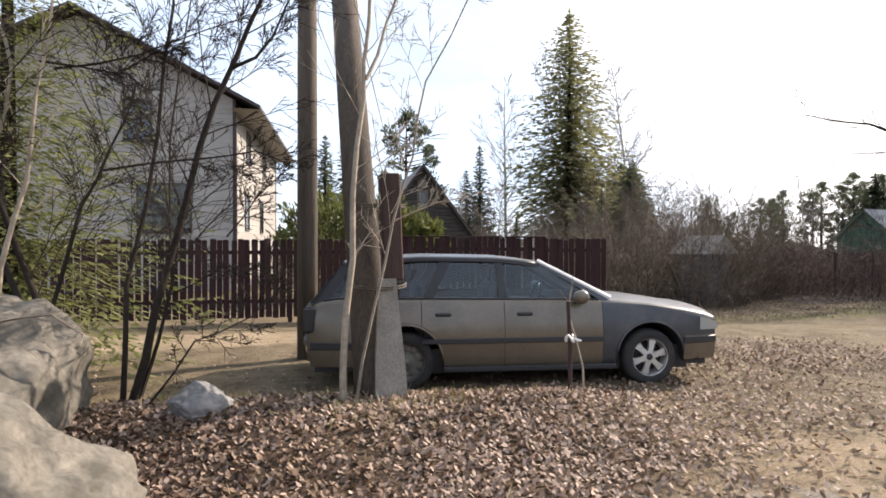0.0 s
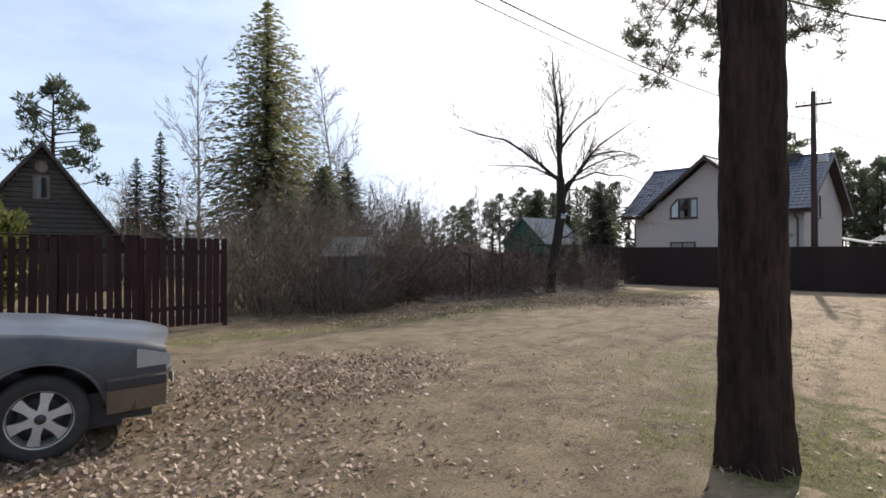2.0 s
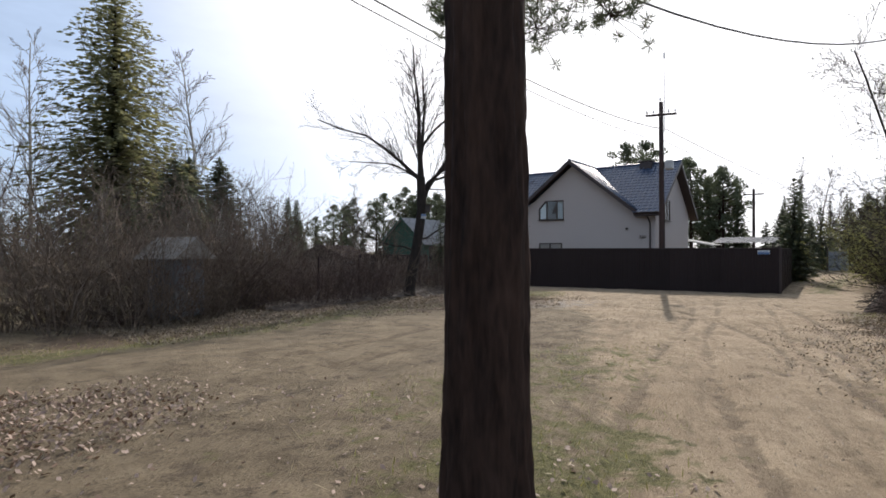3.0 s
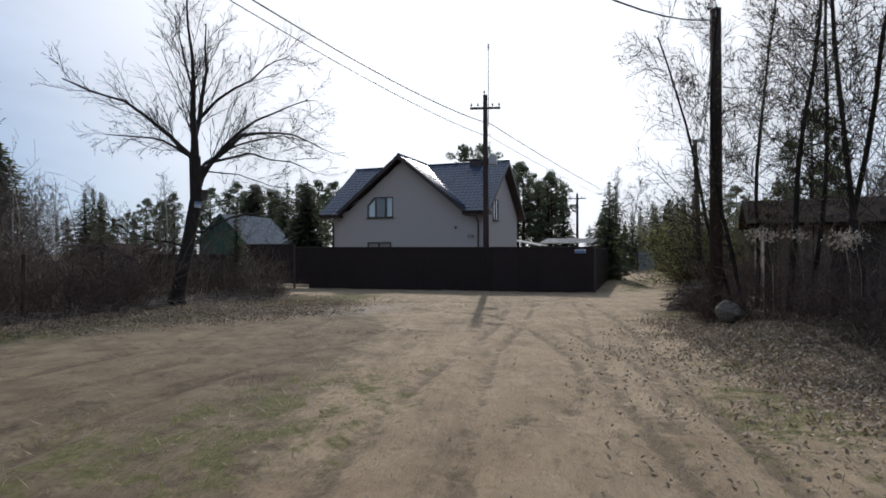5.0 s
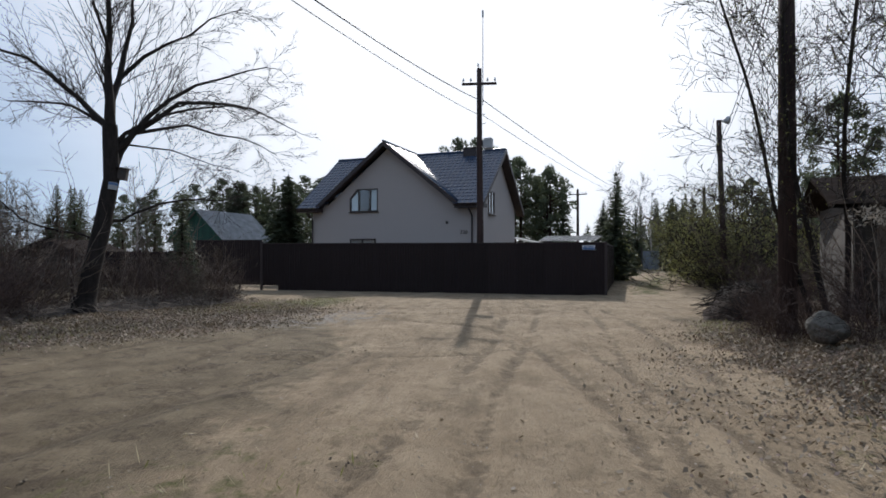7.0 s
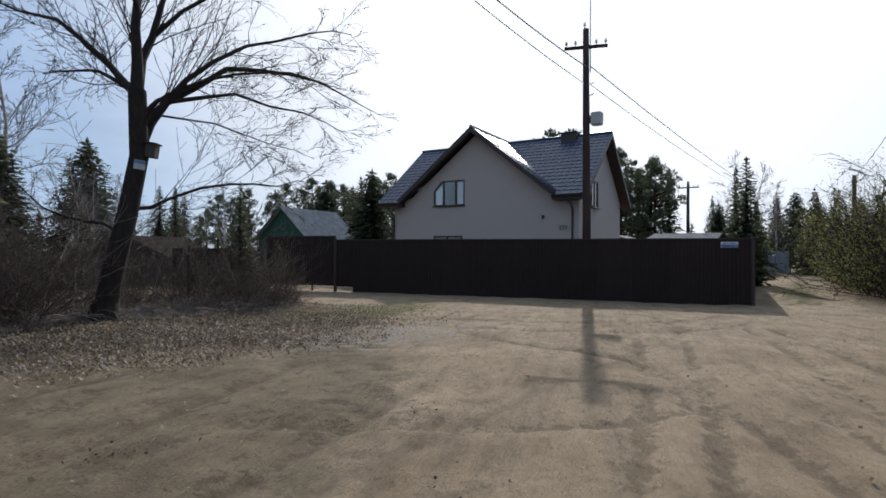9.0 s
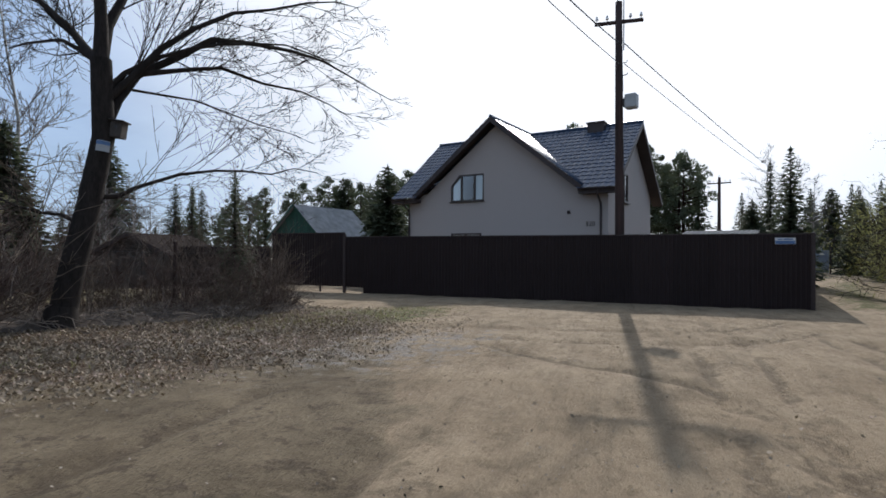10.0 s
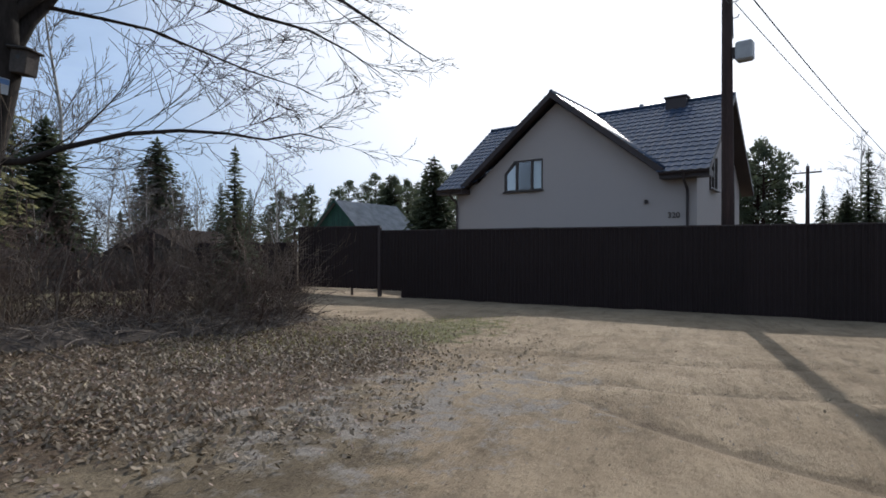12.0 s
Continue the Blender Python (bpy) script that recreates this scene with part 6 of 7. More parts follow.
    part("trunk", w.limbs, bark or M_BIRCHBARK, T, smooth=True)
    part("crown", w.twigs, mat or M_TWIG_GREY, T, fix=False)
    return T


def shrub(seed, H, R, stems, mat, label, level=2, kids=5, name="bare_shrub", buds=None, thick=0.03, spread=0.85, fine=0.0042):
    T = thing(name, pose(0, 0, 0), label, "shrub", "bare shrubs")
    w = Wood(seed, thick, fine)
    for _ in range(stems):
        a, o = w.rng.uniform(0, 6.283), R * 0.35 * w.rng.random()
        lean = w.rng.uniform(0.05, 1.15)
        w.grow((o * math.cos(a), o * math.sin(a), -0.15), (lean * math.cos(a + 0.4), lean * math.sin(a + 0.4), 1), H * w.rng.uniform(0.4, 1.15), 0.005 + 0.004 * H * w.rng.uniform(0.4, 1.2), level, spread, 0.03, 0.2, kids, 0.52, 0.15)
    if w.limbs.v:
        part("stem", w.limbs, mat, T, smooth=True, fix=False)
    part("crown", w.twigs, mat, T, fix=False)
    if buds:
        r = np.random.RandomState(seed)
        P = np.array([tuple(p) for p, d in w.tips])
        P = np.repeat(P, 9, 0) + r.normal(0, 0.11, (9 * len(P), 3))
        s = r.uniform(0.03, 0.07, len(P))
        part("foliage", blade_mesh("foliage", buds, blades(P, unit(r.normal(0, 1, P.shape)), unit(r.normal(0, 1, P.shape)), s, s * 0.6)), None, T)
    return T


def scatter(kinds, places):
    """Sets copies of ready things at places; the first of each kind stays as built."""
    used = set()
    for kind, x, y, z, turn, size in places:
        src = kinds[kind]
        m = Matrix.LocRotScale((x, y, z), Euler((0, 0, radians(turn))), None)
        if kind not in used:
            used.add(kind)
            ob = src
            ob.matrix_basis = m
        else:
            ob = copy_thing(src, m)
        ob.scale = (size, size, size)


trng = random.Random(77)

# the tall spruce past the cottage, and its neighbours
# its whole crown takes the needle colour that holds the sunlight
big = spruce(2, 23.9, 6.7, M_SPRUCE_SUNLIT, whorl=0.36, per=16, step=0.34, size=0.72, droop=0.45, shape=0.66, ragged=0.45, slim=0.42)
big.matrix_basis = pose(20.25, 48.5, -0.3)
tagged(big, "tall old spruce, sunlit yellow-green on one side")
kinds = {
    "spruce": spruce(5, 12.0, 2.5, M_SPRUCE, size=0.62, per=12, step=0.25, whorl=0.29, shape=0.72, z0=0.03), "spruce2": spruce(6, 12.0, 2.2, M_SPRUCE, per=11, ragged=0.4, size=0.6, step=0.26, whorl=0.3, shape=0.75, z0=0.03),
    "spruce3": spruce(9, 12.0, 3.8, M_SPRUCE, per=19, shape=0.58, droop=0.5, size=0.74, step=0.27, whorl=0.28, z0=0.02),
    "pine": pine(3, 11.0, 2.2, 0.3, clusters=58, flat=0.75, size=0.36, per=90), "pine2": pine(4, 11.0, 2.0, 0.2, clusters=64, flat=0.85, size=0.36, per=90), "pine3": pine(8, 11.0, 2.4, 0.4, clusters=52, flat=0.7, size=0.36, per=90),
    "birch": birch(1, 12.0, 3.0), "birch2": birch(2, 12.0, 2.4), "birch3": birch(12, 12.0, 3.4),
}
FOREST = [("spruce", -2.6, 62.4, 13.9), ("spruce2", -0.4, 66.5, 15.4), ("pine2", 4.8, 46.4, 13.0), ("spruce2", 11.9, 49.5, 10.8), ("spruce", 9.4, 43.8, 7.8), ("birch", 17.0, 58.5, 20.9),
          ("birch2", 29.9, 57.9, 23.6), ("birch3", 26.8, 61.5, 29.0), ("spruce3", 19.7, 36.2, 7.3)]
FOREST += [("birch", 8.2, 40.0, 6.8), ("birch3", 11.7, 41.3, 7.6), ("birch2", 21.1, 33.1, 5.2), ("birch", 19.7, 24.5, 4.4), ("pine2", 63.8, 72.3, 10.0), ("pine3", 70.8, 72.7, 11.5),
           ("pine", 73.6, 69.9, 12.5), ("pine2", 72.2, 64.1, 11.5), ("spruce", 71.3, 57.4, 11.6), ("pine3", 65.1, 49.1, 10.2), ("pine", 62.5, 44.3, 7.8), ("birch2", 41.7, 45.1, 9.2)]
FOREST += [("spruce", 49.7, 70.2, 9.0), ("spruce2", 53.2, 72.8, 9.1), ("pine", 55.3, 66.6, 8.2), ("pine2", 59.5, 69.7, 8.3), ("pine3", 66.9, 70.3, 9.5), ("pine", 73.2, 71.4, 10.7), ("spruce3", 72.3, 65.4, 11.8),
           ("pine2", 70.6, 60.0, 10.5), ("spruce2", 75.4, 59.2, 11.9), ("pine", 67.4, 48.5, 10.9), ("pine3", 71.0, 48.8, 11.2)]
FOREST += [("pine", 75.8, 22.6, 12.5), ("pine2", 80.2, 21.9, 10.8), ("pine3", 74.9, 18.7, 10.8), ("spruce2", 79.1, 18.2, 10.5), ("birch", 86.3, 12.6, 13.7), ("birch3", 88.5, 11.1, 12.8), ("birch2", 78.8, 7.9, 9.2),
           ("spruce", 103.8, 9.5, 9.7), ("spruce", 28.3, 61.4, 12.4), ("spruce3", 29.4, 56.1, 10.7), ("birch3", 31.7, 70.9, 16.7), ("birch", 49.4, 75.6, 10.4), ("birch2", 49.9, 80.9, 12.4)]
FOREST += [("spruce2", 62.6, 89.7, 11.2), ("spruce", 64.8, 90.8, 11.0), ("pine", 66.4, 77.6, 8.8), ("pine3", 64.9, 84.5, 7.6), ("pine2", 82.4, 77.7, 11.7), ("spruce", 84.2, 76.0, 13.0),
           ("spruce3", 83.0, 70.2, 12.4), ("spruce2", 84.5, 65.6, 12.4), ("pine3", 82.2, 21.3, 10.2), ("pine", 84.9, 23.0, 9.5), ("spruce", 114.2, 19.1, 10.6), ("spruce2", 115.2, 10.0, 10.1)]
FOREST += [("spruce3", 110.3, 7.4, 10.3), ("spruce", 105.3, 5.1, 10.1), ("spruce2", 124.9, 13.8, 10.7), ("birch", 36.0, 54.9, 8.4), ("birch2", 38.4, 55.9, 8.3), ("birch3", 34.3, 53.5, 9.5), ("pine", 80.3, 24.7, 13.5),
           ("pine2", 76.6, 19.5, 11.4), ("spruce3", 47.8, 34.1, 7.8), ("pine3", 73.3, 29.5, 15.0), ("pine", 78.8, 29.2, 16.1), ("spruce3", 51.5, 94.0, 17.6), ("spruce2", 76.5, 11.3, 9.7), ("spruce3", 74.0, 12.5, 6.0), ("spruce", 78.0, 9.6, 6.5), ("spruce3", 79.5, 13.2, 5.5), ("spruce2", 73.5, 9.8, 5.0), ("spruce", 48.3, 7.5, 6.3), ("spruce3", 57.0, 2.2, 4.6), ("spruce", 62, 3.2, 5.6), ("spruce2", 66, 3.4, 6.2), ("pine2", 53, 0.6, 5.6), ("spruce3", 71, 4.4, 5.6), ("pine", 58, -0.8, 6.6), ("spruce3", 50, -1.0, 4.6), ("spruce", 77, 4.6, 7.0), ("pine2", 46, -2.6, 5.2), ("spruce2", 24.35, 18.05, 3.1)]
for k in range(20):
    FOREST.append((("birch", "birch3", "birch2", "spruce2")[k % 4], 6.5 + 15 * trng.random(), 26 + 14 * trng.random(), trng.uniform(3.6, 5.6)))
for k in range(18):
    FOREST.append((("birch", "birch2", "pine2", "spruce")[k % 4], 48 + 45 * k / 18, -4 - 10 * trng.random(), trng.uniform(7.0, 11.0)))
for k in range(4):
    FOREST.append((("birch3", "birch2")[k % 2], 24 + 10 * trng.random(), 36 + 12 * trng.random(), trng.uniform(4.0, 6.5)))
scatter(kinds, [(k, x, y, -0.6, trng.uniform(0, 360), (z + 0.6) / (11.0 if k.startswith("pine") else 12.0)) for k, x, y, z in FOREST])

# far woods that close the horizon
fw = np.random.RandomState(4)
fr = blade_mesh("far_woods", M_SPRUCE, np.concatenate([conifer_blades(40 + k, 6.5 + 3.5 * fw.rand(), 2.0, whorl=0.8, per=8, step=0.8, size=2.0, shape=0.6, z0=0.02) + np.array([130 * math.cos(a) * s + 20, 130 * math.sin(a) * s + 10, -1.0])
                                                        for k, (a, s) in enumerate(zip(np.linspace(-3.1, 3.1, 190), 0.95 + 0.35 * fw.rand(190)))]))
tagged(new("far_woods", fr), "dark distant belt of mixed woodland", "woods", kind="stuff")

# ---- the leaning bare tree with a nest box ----


def build_nestbox_tree():
    T = thing("bare_tree", pose(0, 0, 0), "dark leaning bare tree with long arching limbs and buds", "tree", "bare trees")
    w = Wood(31, 0.035, 0.0054, 0.45)
    g = height_at(19.5, 15.3)
    trunk = [Vector(p) for p in ((19.45, 15.32, g - 0.2), (19.6, 15.3, 0.6), (19.85, 15.25, 1.8), (20.05, 15.2, 3.0), (20.0, 15.2, 4.3))]
    w.limb(trunk, 0.215, 0.165, 14)
    w.limb([Vector((19.45, 15.32, g - 0.15)), Vector((19.5, 15.31, g + 0.35))], 0.31, 0.225, 14)
    limbs = [([(20.0, 15.2, 4.25), (20.0, 15.3, 5.6), (20.15, 15.5, 7.4), (20.0, 15.6, 9.4)], 0.14, 0.02),
             ([(20.0, 15.2, 4.25), (20.5, 15.6, 5.6), (21.2, 16.1, 7.4), (21.6, 16.6, 9.2)], 0.12, 0.02),
             ([(20.0, 15.2, 4.2), (19.9, 16.2, 5.0), (19.6, 17.9, 6.2), (19.2, 20.6, 7.2)], 0.10, 0.02),
             ([(20.0, 15.2, 4.2), (19.9, 15.9, 4.6), (19.9, 17.0, 5.0), (19.8, 19.2, 5.3)], 0.07, 0.015),
             ([(20.05, 15.2, 3.1), (20.6, 15.2, 4.2), (22.2, 15.55, 5.4), (24.6, 16.1, 6.0), (27.2, 16.8, 6.2), (29.6, 17.3, 6.1)], 0.105, 0.012),
             ([(20.05, 15.2, 3.6), (20.9, 15.0, 4.7), (22.4, 15.1, 5.9), (24.6, 15.4, 7.0), (26.6, 15.8, 7.7)], 0.085, 0.012),
             ([(20.6, 15.2, 4.2), (22.2, 15.2, 4.75), (24.2, 15.2, 4.75), (26.0, 15.4, 4.5)], 0.055, 0.01),
             ([(19.85, 15.25, 1.95), (20.6, 15.1, 2.2), (22.0, 15.1, 2.65), (23.4, 15.2, 2.75), (24.8, 15.3, 2.95)], 0.05, 0.01),
             ([(19.75, 15.3, 1.5), (19.4, 16.0, 1.7), (19.0, 16.9, 2.0), (18.5, 17.6, 2.8)], 0.04, 0.01),
             ([(20.05, 15.2, 3.75), (20.8, 15.0, 4.5), (22.0, 14.9, 5.1), (23.6, 15.0, 5.6), (25.6, 15.2, 5.7)], 0.06, 0.01),
             ([(20.4, 15.2, 3.9), (21.6, 15.1, 3.95), (23.0, 15.1, 3.75), (24.6, 15.2, 3.6)], 0.035, 0.008),
             ([(20.1, 15.35, 5.8), (19.5, 15.0, 6.9), (18.8, 14.6, 8.0)], 0.06, 0.01),
             ([(20.5, 15.6, 5.6), (21.6, 15.3, 6.8), (22.8, 15.0, 7.9), (23.9, 14.9, 8.6)], 0.06, 0.01)]
    for pts, r0, r1 in limbs:
        fine = []
        pv = [Vector(p) for p in pts]
        for a, b in zip(pv, pv[1:]):
            fine += [a, a.lerp(b, 0.5) + Vector((w.rng.gauss(0, 0.05), w.rng.gauss(0, 0.05), w.rng.gauss(0, 0.05)))]
        fine.append(pv[-1])
        w.limb(fine, r0 * 0.95, r1)
        L = sum((b - a).length for a, b in zip(pv, pv[1:]))
        w.sprout(fine, min(0.045, r0 * 0.42), min(L, 5.0) * 0.85, 3, 0.62, 0.06, 0.09, 16, 0.50, 0.10)
    part("trunk", w.limbs, M_BARK, T, smooth=True, fix=False)
    part("crown", w.twigs, M_TWIG, T, fix=False)
    r = np.random.RandomState(2)
    P = np.array([tuple(p) for p, d in w.tips])
    Dn = np.array([tuple(d) for p, d in w.tips])
    s = r.uniform(0.02, 0.05, len(P))
    part("bud_cover", blade_mesh("bud_cover", M_TWIG, blades(P, unit(Dn + r.normal(0, 0.3, P.shape)), unit(r.normal(0, 1, P.shape)), s, s * 0.5)), None, T)
    nb = thing("nest_box", pose(20.2, 15.05, 2.98, 0, 8, -50), "dark wooden nest box fixed to tree", "nest box")
    part("box", Shape().box((-0.09, -0.11, 0.0), (0.11, 0.09, 0.27), chamfer=0.01), M_DARKWOOD, nb)
    part("lid", Shape().box((-0.12, -0.15, 0.27), (0.14, 0.12, 0.295), chamfer=0.008), M_DARKWOOD, nb)
    part("hole", spin([(0.0, -0.114), (0.025, -0.114), (0.025, -0.09)], 14), M_WIRE, nb, m=pose(0.01, 0, 0.18))
    nt = thing("paper_notice", pose(19.97, 15.06, 2.68, 0, 6, -20), "pale blue and white notice pinned to trunk", "notice")
    part("sheet", Shape().grid([[(-0.10 + 0.20 * k / 8, -0.02 - 0.04 * math.sin(math.pi * k / 8), z) for k in range(9)] for z in (0.04, 0.12, 0.22)]), M_GREYBOX, nt)
    part("band", Shape().grid([[(-0.10 + 0.20 * k / 8, -0.026 - 0.04 * math.sin(math.pi * k / 8), z) for k in range(9)] for z in (0.15, 0.21)]), M_BLUE, nt)


build_nestbox_tree()

# ---- the pine at the roadside ----


def build_roadside_pine():
    x, y = 7.17, 2.51
    g = height_at(x, y)
    T = thing("pine_tree", pose(x, y, g), "thick dark roadside pine trunk with furrowed bark", "tree")
    rng = np.random.RandomState(6)
    rows = []
    zs = np.concatenate([np.arange(-0.3, 5.5, 0.045), np.arange(5.5, 15, 0.5)])
    n = 72
    phase = rng.uniform(0, 6.28, 12)
    for z in zs:
        rad = 0.222 - 0.008 * z + 0.05 * math.exp(-max(0, z + 0.1) / 0.28)
        cx = 0.012 * math.sin(z * 1.3)
        row = []
        for k in range(n + 1):
            a = 2 * math.pi * (k % n) / n
            fur = math.sin(13 * a + 1.3 * math.sin(2.1 * z + phase[0]) + phase[1]) + 0.7 * math.sin(21 * a + 2.0 * math.sin(3.7 * z + phase[2]) + phase[3])
            plate = noise.noise(Vector((math.cos(a) * 3.4, math.sin(a) * 3.4, z * 2.6))) + 0.6 * noise.noise(Vector((math.cos(a) * 8, math.sin(a) * 8, z * 7)))
            r = rad + 0.009 * min(0.6, fur) + 0.018 * plate + 0.03 * math.exp(-max(0, z) / 0.3) * math.sin(5 * a + 1)
            row.append((cx + r * math.cos(a), r * math.sin(a), z))
        rows.append(row)
    part("trunk", Shape().grid(rows), M_PINEBARK, T, smooth=True, fix=False)
    # crown high above, and one low drooping bough over the road
    V, ends = pine_blades(17, 15.5, 3.2, 0.62, clusters=30, size=0.32, per=120)
    b = Shape()
    for c, z in ends:
        b.tube([(-0.1, 0, z), tuple(c)], [0.06, 0.02], 5, cap=False)
    part("crown", blade_mesh("crown", M_PINE, V), None, T)
    C, D, W = [], [], []
    bough = [(0.1, 0.05, 5.9), (1.5, 0.7, 5.8), (2.6, 1.2, 5.3), (3.4, 1.6, 4.7)]
    b.tube(bough, [0.07, 0.055, 0.035, 0.015], 7, cap=False)
    tips = [((3.05, 0.55, 4.15), 0.40), ((2.75, 1.3, 4.10), 0.42), ((2.35, 1.95, 3.95), 0.40), ((2.7, 0.9, 4.6), 0.45), ((3.2, 0.2, 4.55), 0.38), ((2.1, 1.6, 4.5), 0.45), ((2.9, 1.7, 4.7), 0.45), ((2.4, 0.5, 4.9), 0.45), ((3.3, 0.9, 4.8), 0.4), ((2.2, 2.2, 4.35), 0.3), ((1.8, 1.2, 5.0), 0.5), ((2.6, 1.0, 5.2), 0.5)]
    for (tx, ty, tz), rad in tips:
        tx, ty = tx + 0.5, ty + 0.4
        b.tube([bough[2], ((bough[2][0] + tx) / 2, (bough[2][1] + ty) / 2, (5.3 + tz) / 2 + 0.1), (tx, ty, tz)], [0.025, 0.015, 0.006], 5, cap=False)
        for _ in range(26):
            tuft = np.array([tx, ty, tz]) + rng.normal(0, rad * 0.55, 3) * np.array([1, 1, 0.7])
            b.tube([(tx, ty, tz), tuple(tuft)], [0.005, 0.003], 3, cap=False)
            for _ in range(56):
                d = unit(rng.normal(0, 1, 3) + np.array([0, 0, 0.35]))
                C.append(tuft + d * rng.uniform(0.03, 0.09))
                D.append(d)
                W.append(rng.normal(0, 1, 3))
    C = np.array(C)
    part("bough", blade_mesh("bough", M_PINE, blades(C, unit(D), unit(W), 0.095, 0.012)), None, T)
    part("branchwork", b, M_PINEBARK, T, fix=False)


build_roadside_pine()

# ---- young spruce and thicket beside the boulders ----
ys = spruce(21, 6.2, 1.95, M_YOUNGSPRUCE, whorl=0.15, per=11, step=0.062, size=0.125, droop=0.8, shape=0.5, z0=0.1, slim=0.3, ragged=0.4)
ys.matrix_basis = pose(-3.55, 6.5, 0.1)
tagged(ys, "young yellow-green spruce behind boulders")


def stems_thing(name, label, base, paths, mat, seed, level=2, kids=6, twig=0.5, thick=0.02, group="saplings"):
    """A sapling whose main stems follow given lines, with twigs grown from them."""
    T = thing(name, pose(*base), label, "sapling", group)
    w = Wood(seed, thick, 0.0032, 0.5)
    for pts, r0, r1 in paths:
        pv = [Vector(p) - Vector(base) for p in pts]
        fine = []
        for a, b in zip(pv, pv[1:]):
            fine += [a, a.lerp(b, 0.5) + Vector((w.rng.gauss(0, 0.015), w.rng.gauss(0, 0.015), w.rng.gauss(0, 0.015)))]
        fine.append(pv[-1])
        w.limb(fine, r0, r1)
        L = sum((b - a).length for a, b in zip(pv, pv[1:]))
        w.sprout(fine, r0 * 0.5, L * twig, level, 0.75, 0.02, 0.09, kids, 0.5, 0.2)
    if w.limbs.v:
        part("stem", w.limbs, mat, T, smooth=True, fix=False)
    part("crown", w.twigs, mat, T, fix=False)
    return T


stems_thing("sapling", "slender pale-barked sapling against power pole", (0.0, 4.55, 0.2), [
    ([(-0.05, 4.55, 0.1), (-0.03, 4.5, 0.9), (0.03, 4.5, 1.9), (0.12, 4.5, 2.7), (0.16, 4.5, 3.3), (0.2, 4.5, 4.6)], 0.034, 0.012),
    ([(0.14, 4.5, 2.85), (0.3, 4.45, 3.3), (0.5, 4.4, 3.8), (0.75, 4.4, 4.4)], 0.018, 0.006),
    ([(0.05, 4.5, 0.15), (0.2, 4.45, 1.0), (0.35, 4.4, 1.7), (0.5, 4.35, 2.2), (0.6, 4.3, 2.8), (0.95, 4.2, 3.5), (1.2, 4.1, 4.0)], 0.017, 0.005),
    ([(0.35, 4.4, 1.7), (0.7, 4.3, 1.85), (1.1, 4.2, 1.95)], 0.008, 0.003)], M_TWIG_PALE, 41, 3, 10, 0.42)
stems_thing("bare_bush", "dark many-stemmed bare bush growing by boulders", (-1.75, 4.75, 0.25), [
    ([(-1.75, 4.8, 0.15), (-1.55, 4.8, 1.0), (-1.2, 4.75, 2.3), (-0.92, 4.7, 3.0), (-0.65, 4.65, 3.6), (-0.5, 4.6, 4.4)], 0.042, 0.012),
    ([(-0.95, 4.7, 2.95), (-0.6, 4.6, 3.2), (-0.35, 4.5, 3.7)], 0.02, 0.006),
    ([(-1.8, 4.8, 0.15), (-1.75, 4.75, 1.2), (-1.5, 4.7, 2.4), (-1.35, 4.6, 3.4), (-1.4, 4.5, 4.3)], 0.026, 0.008),
    ([(-1.7, 4.85, 0.2), (-1.45, 4.9, 1.2), (-1.5, 5.0, 2.4), (-1.3, 5.0, 3.8)], 0.02, 0.006),
    ([(-2.0, 4.6, 0.3), (-2.3, 4.3, 1.5), (-2.5, 4.0, 2.6), (-2.35, 3.8, 3.8)], 0.03, 0.008),
    ([(-1.6, 4.7, 0.2), (-1.2, 4.6, 0.75), (-0.75, 4.5, 0.95), (-0.55, 4.5, 1.3)], 0.012, 0.004),
    ([(-2.6, 3.6, 1.1), (-2.2, 3.4, 2.0), (-1.9, 3.2, 3.0), (-1.4, 3.1, 3.6)], 0.022, 0.006),
    ([(-2.4, 5.0, 0.4), (-2.9, 4.9, 1.9), (-3.1, 4.6, 3.4), (-2.8, 4.4, 4.6)], 0.03, 0.008),
    ([(-1.9, 4.7, 2.1), (-1.1, 4.6, 2.2), (-0.72, 4.5, 2.25), (-0.4, 4.4, 2.1)], 0.013, 0.004),
    ([(-2.15, 4.5, 2.82), (-1.58, 4.5, 2.95), (-0.63, 4.6, 3.4)], 0.013, 0.004),
    ([(-2.3, 4.6, 2.9), (-1.75, 4.6, 2.83), (-1.26, 4.6, 3.17)], 0.012, 0.004),
    ([(-2.47, 4.9, 0.6), (-2.14, 4.9, 1.84), (-1.93, 4.9, 2.3), (-1.69, 4.8, 2.83)], 0.022, 0.006),
    ([(-1.0, 4.8, 1.58), (-0.76, 4.7, 1.88), (-0.46, 4.6, 2.15)], 0.009, 0.003),
    ([(-1.4, 4.7, 1.12), (-0.96, 4.6, 1.35), (-0.57, 4.6, 1.26)], 0.009, 0.003)], M_TWIG, 43, 3, 16, 0.55)
stems_thing("sapling", "pale-barked crooked sapling leaning over boulders", (-2.4, 4.2, 0.4), [
    ([(-2.45, 4.3, 0.5), (-2.34, 4.2, 1.35), (-2.18, 4.2, 1.94), (-2.07, 4.1, 2.54), (-1.96, 4.1, 3.3)], 0.024, 0.008),
    ([(-2.4, 4.2, 3.1), (-2.27, 4.2, 2.72), (-2.31, 4.2, 2.41), (-2.36, 4.2, 2.2)], 0.014, 0.01),
    ([(-2.3, 4.0, 1.0), (-1.93, 4.0, 1.05), (-1.75, 4.1, 0.88)], 0.011, 0.004)], M_TWIG_PALE, 44, 2, 8, 0.4)
stk = thing("plant_stake", pose(1.9, 4.55, height_at(1.9, 4.55)), "thin wooden stake with a sapling tied by rag", "stake")
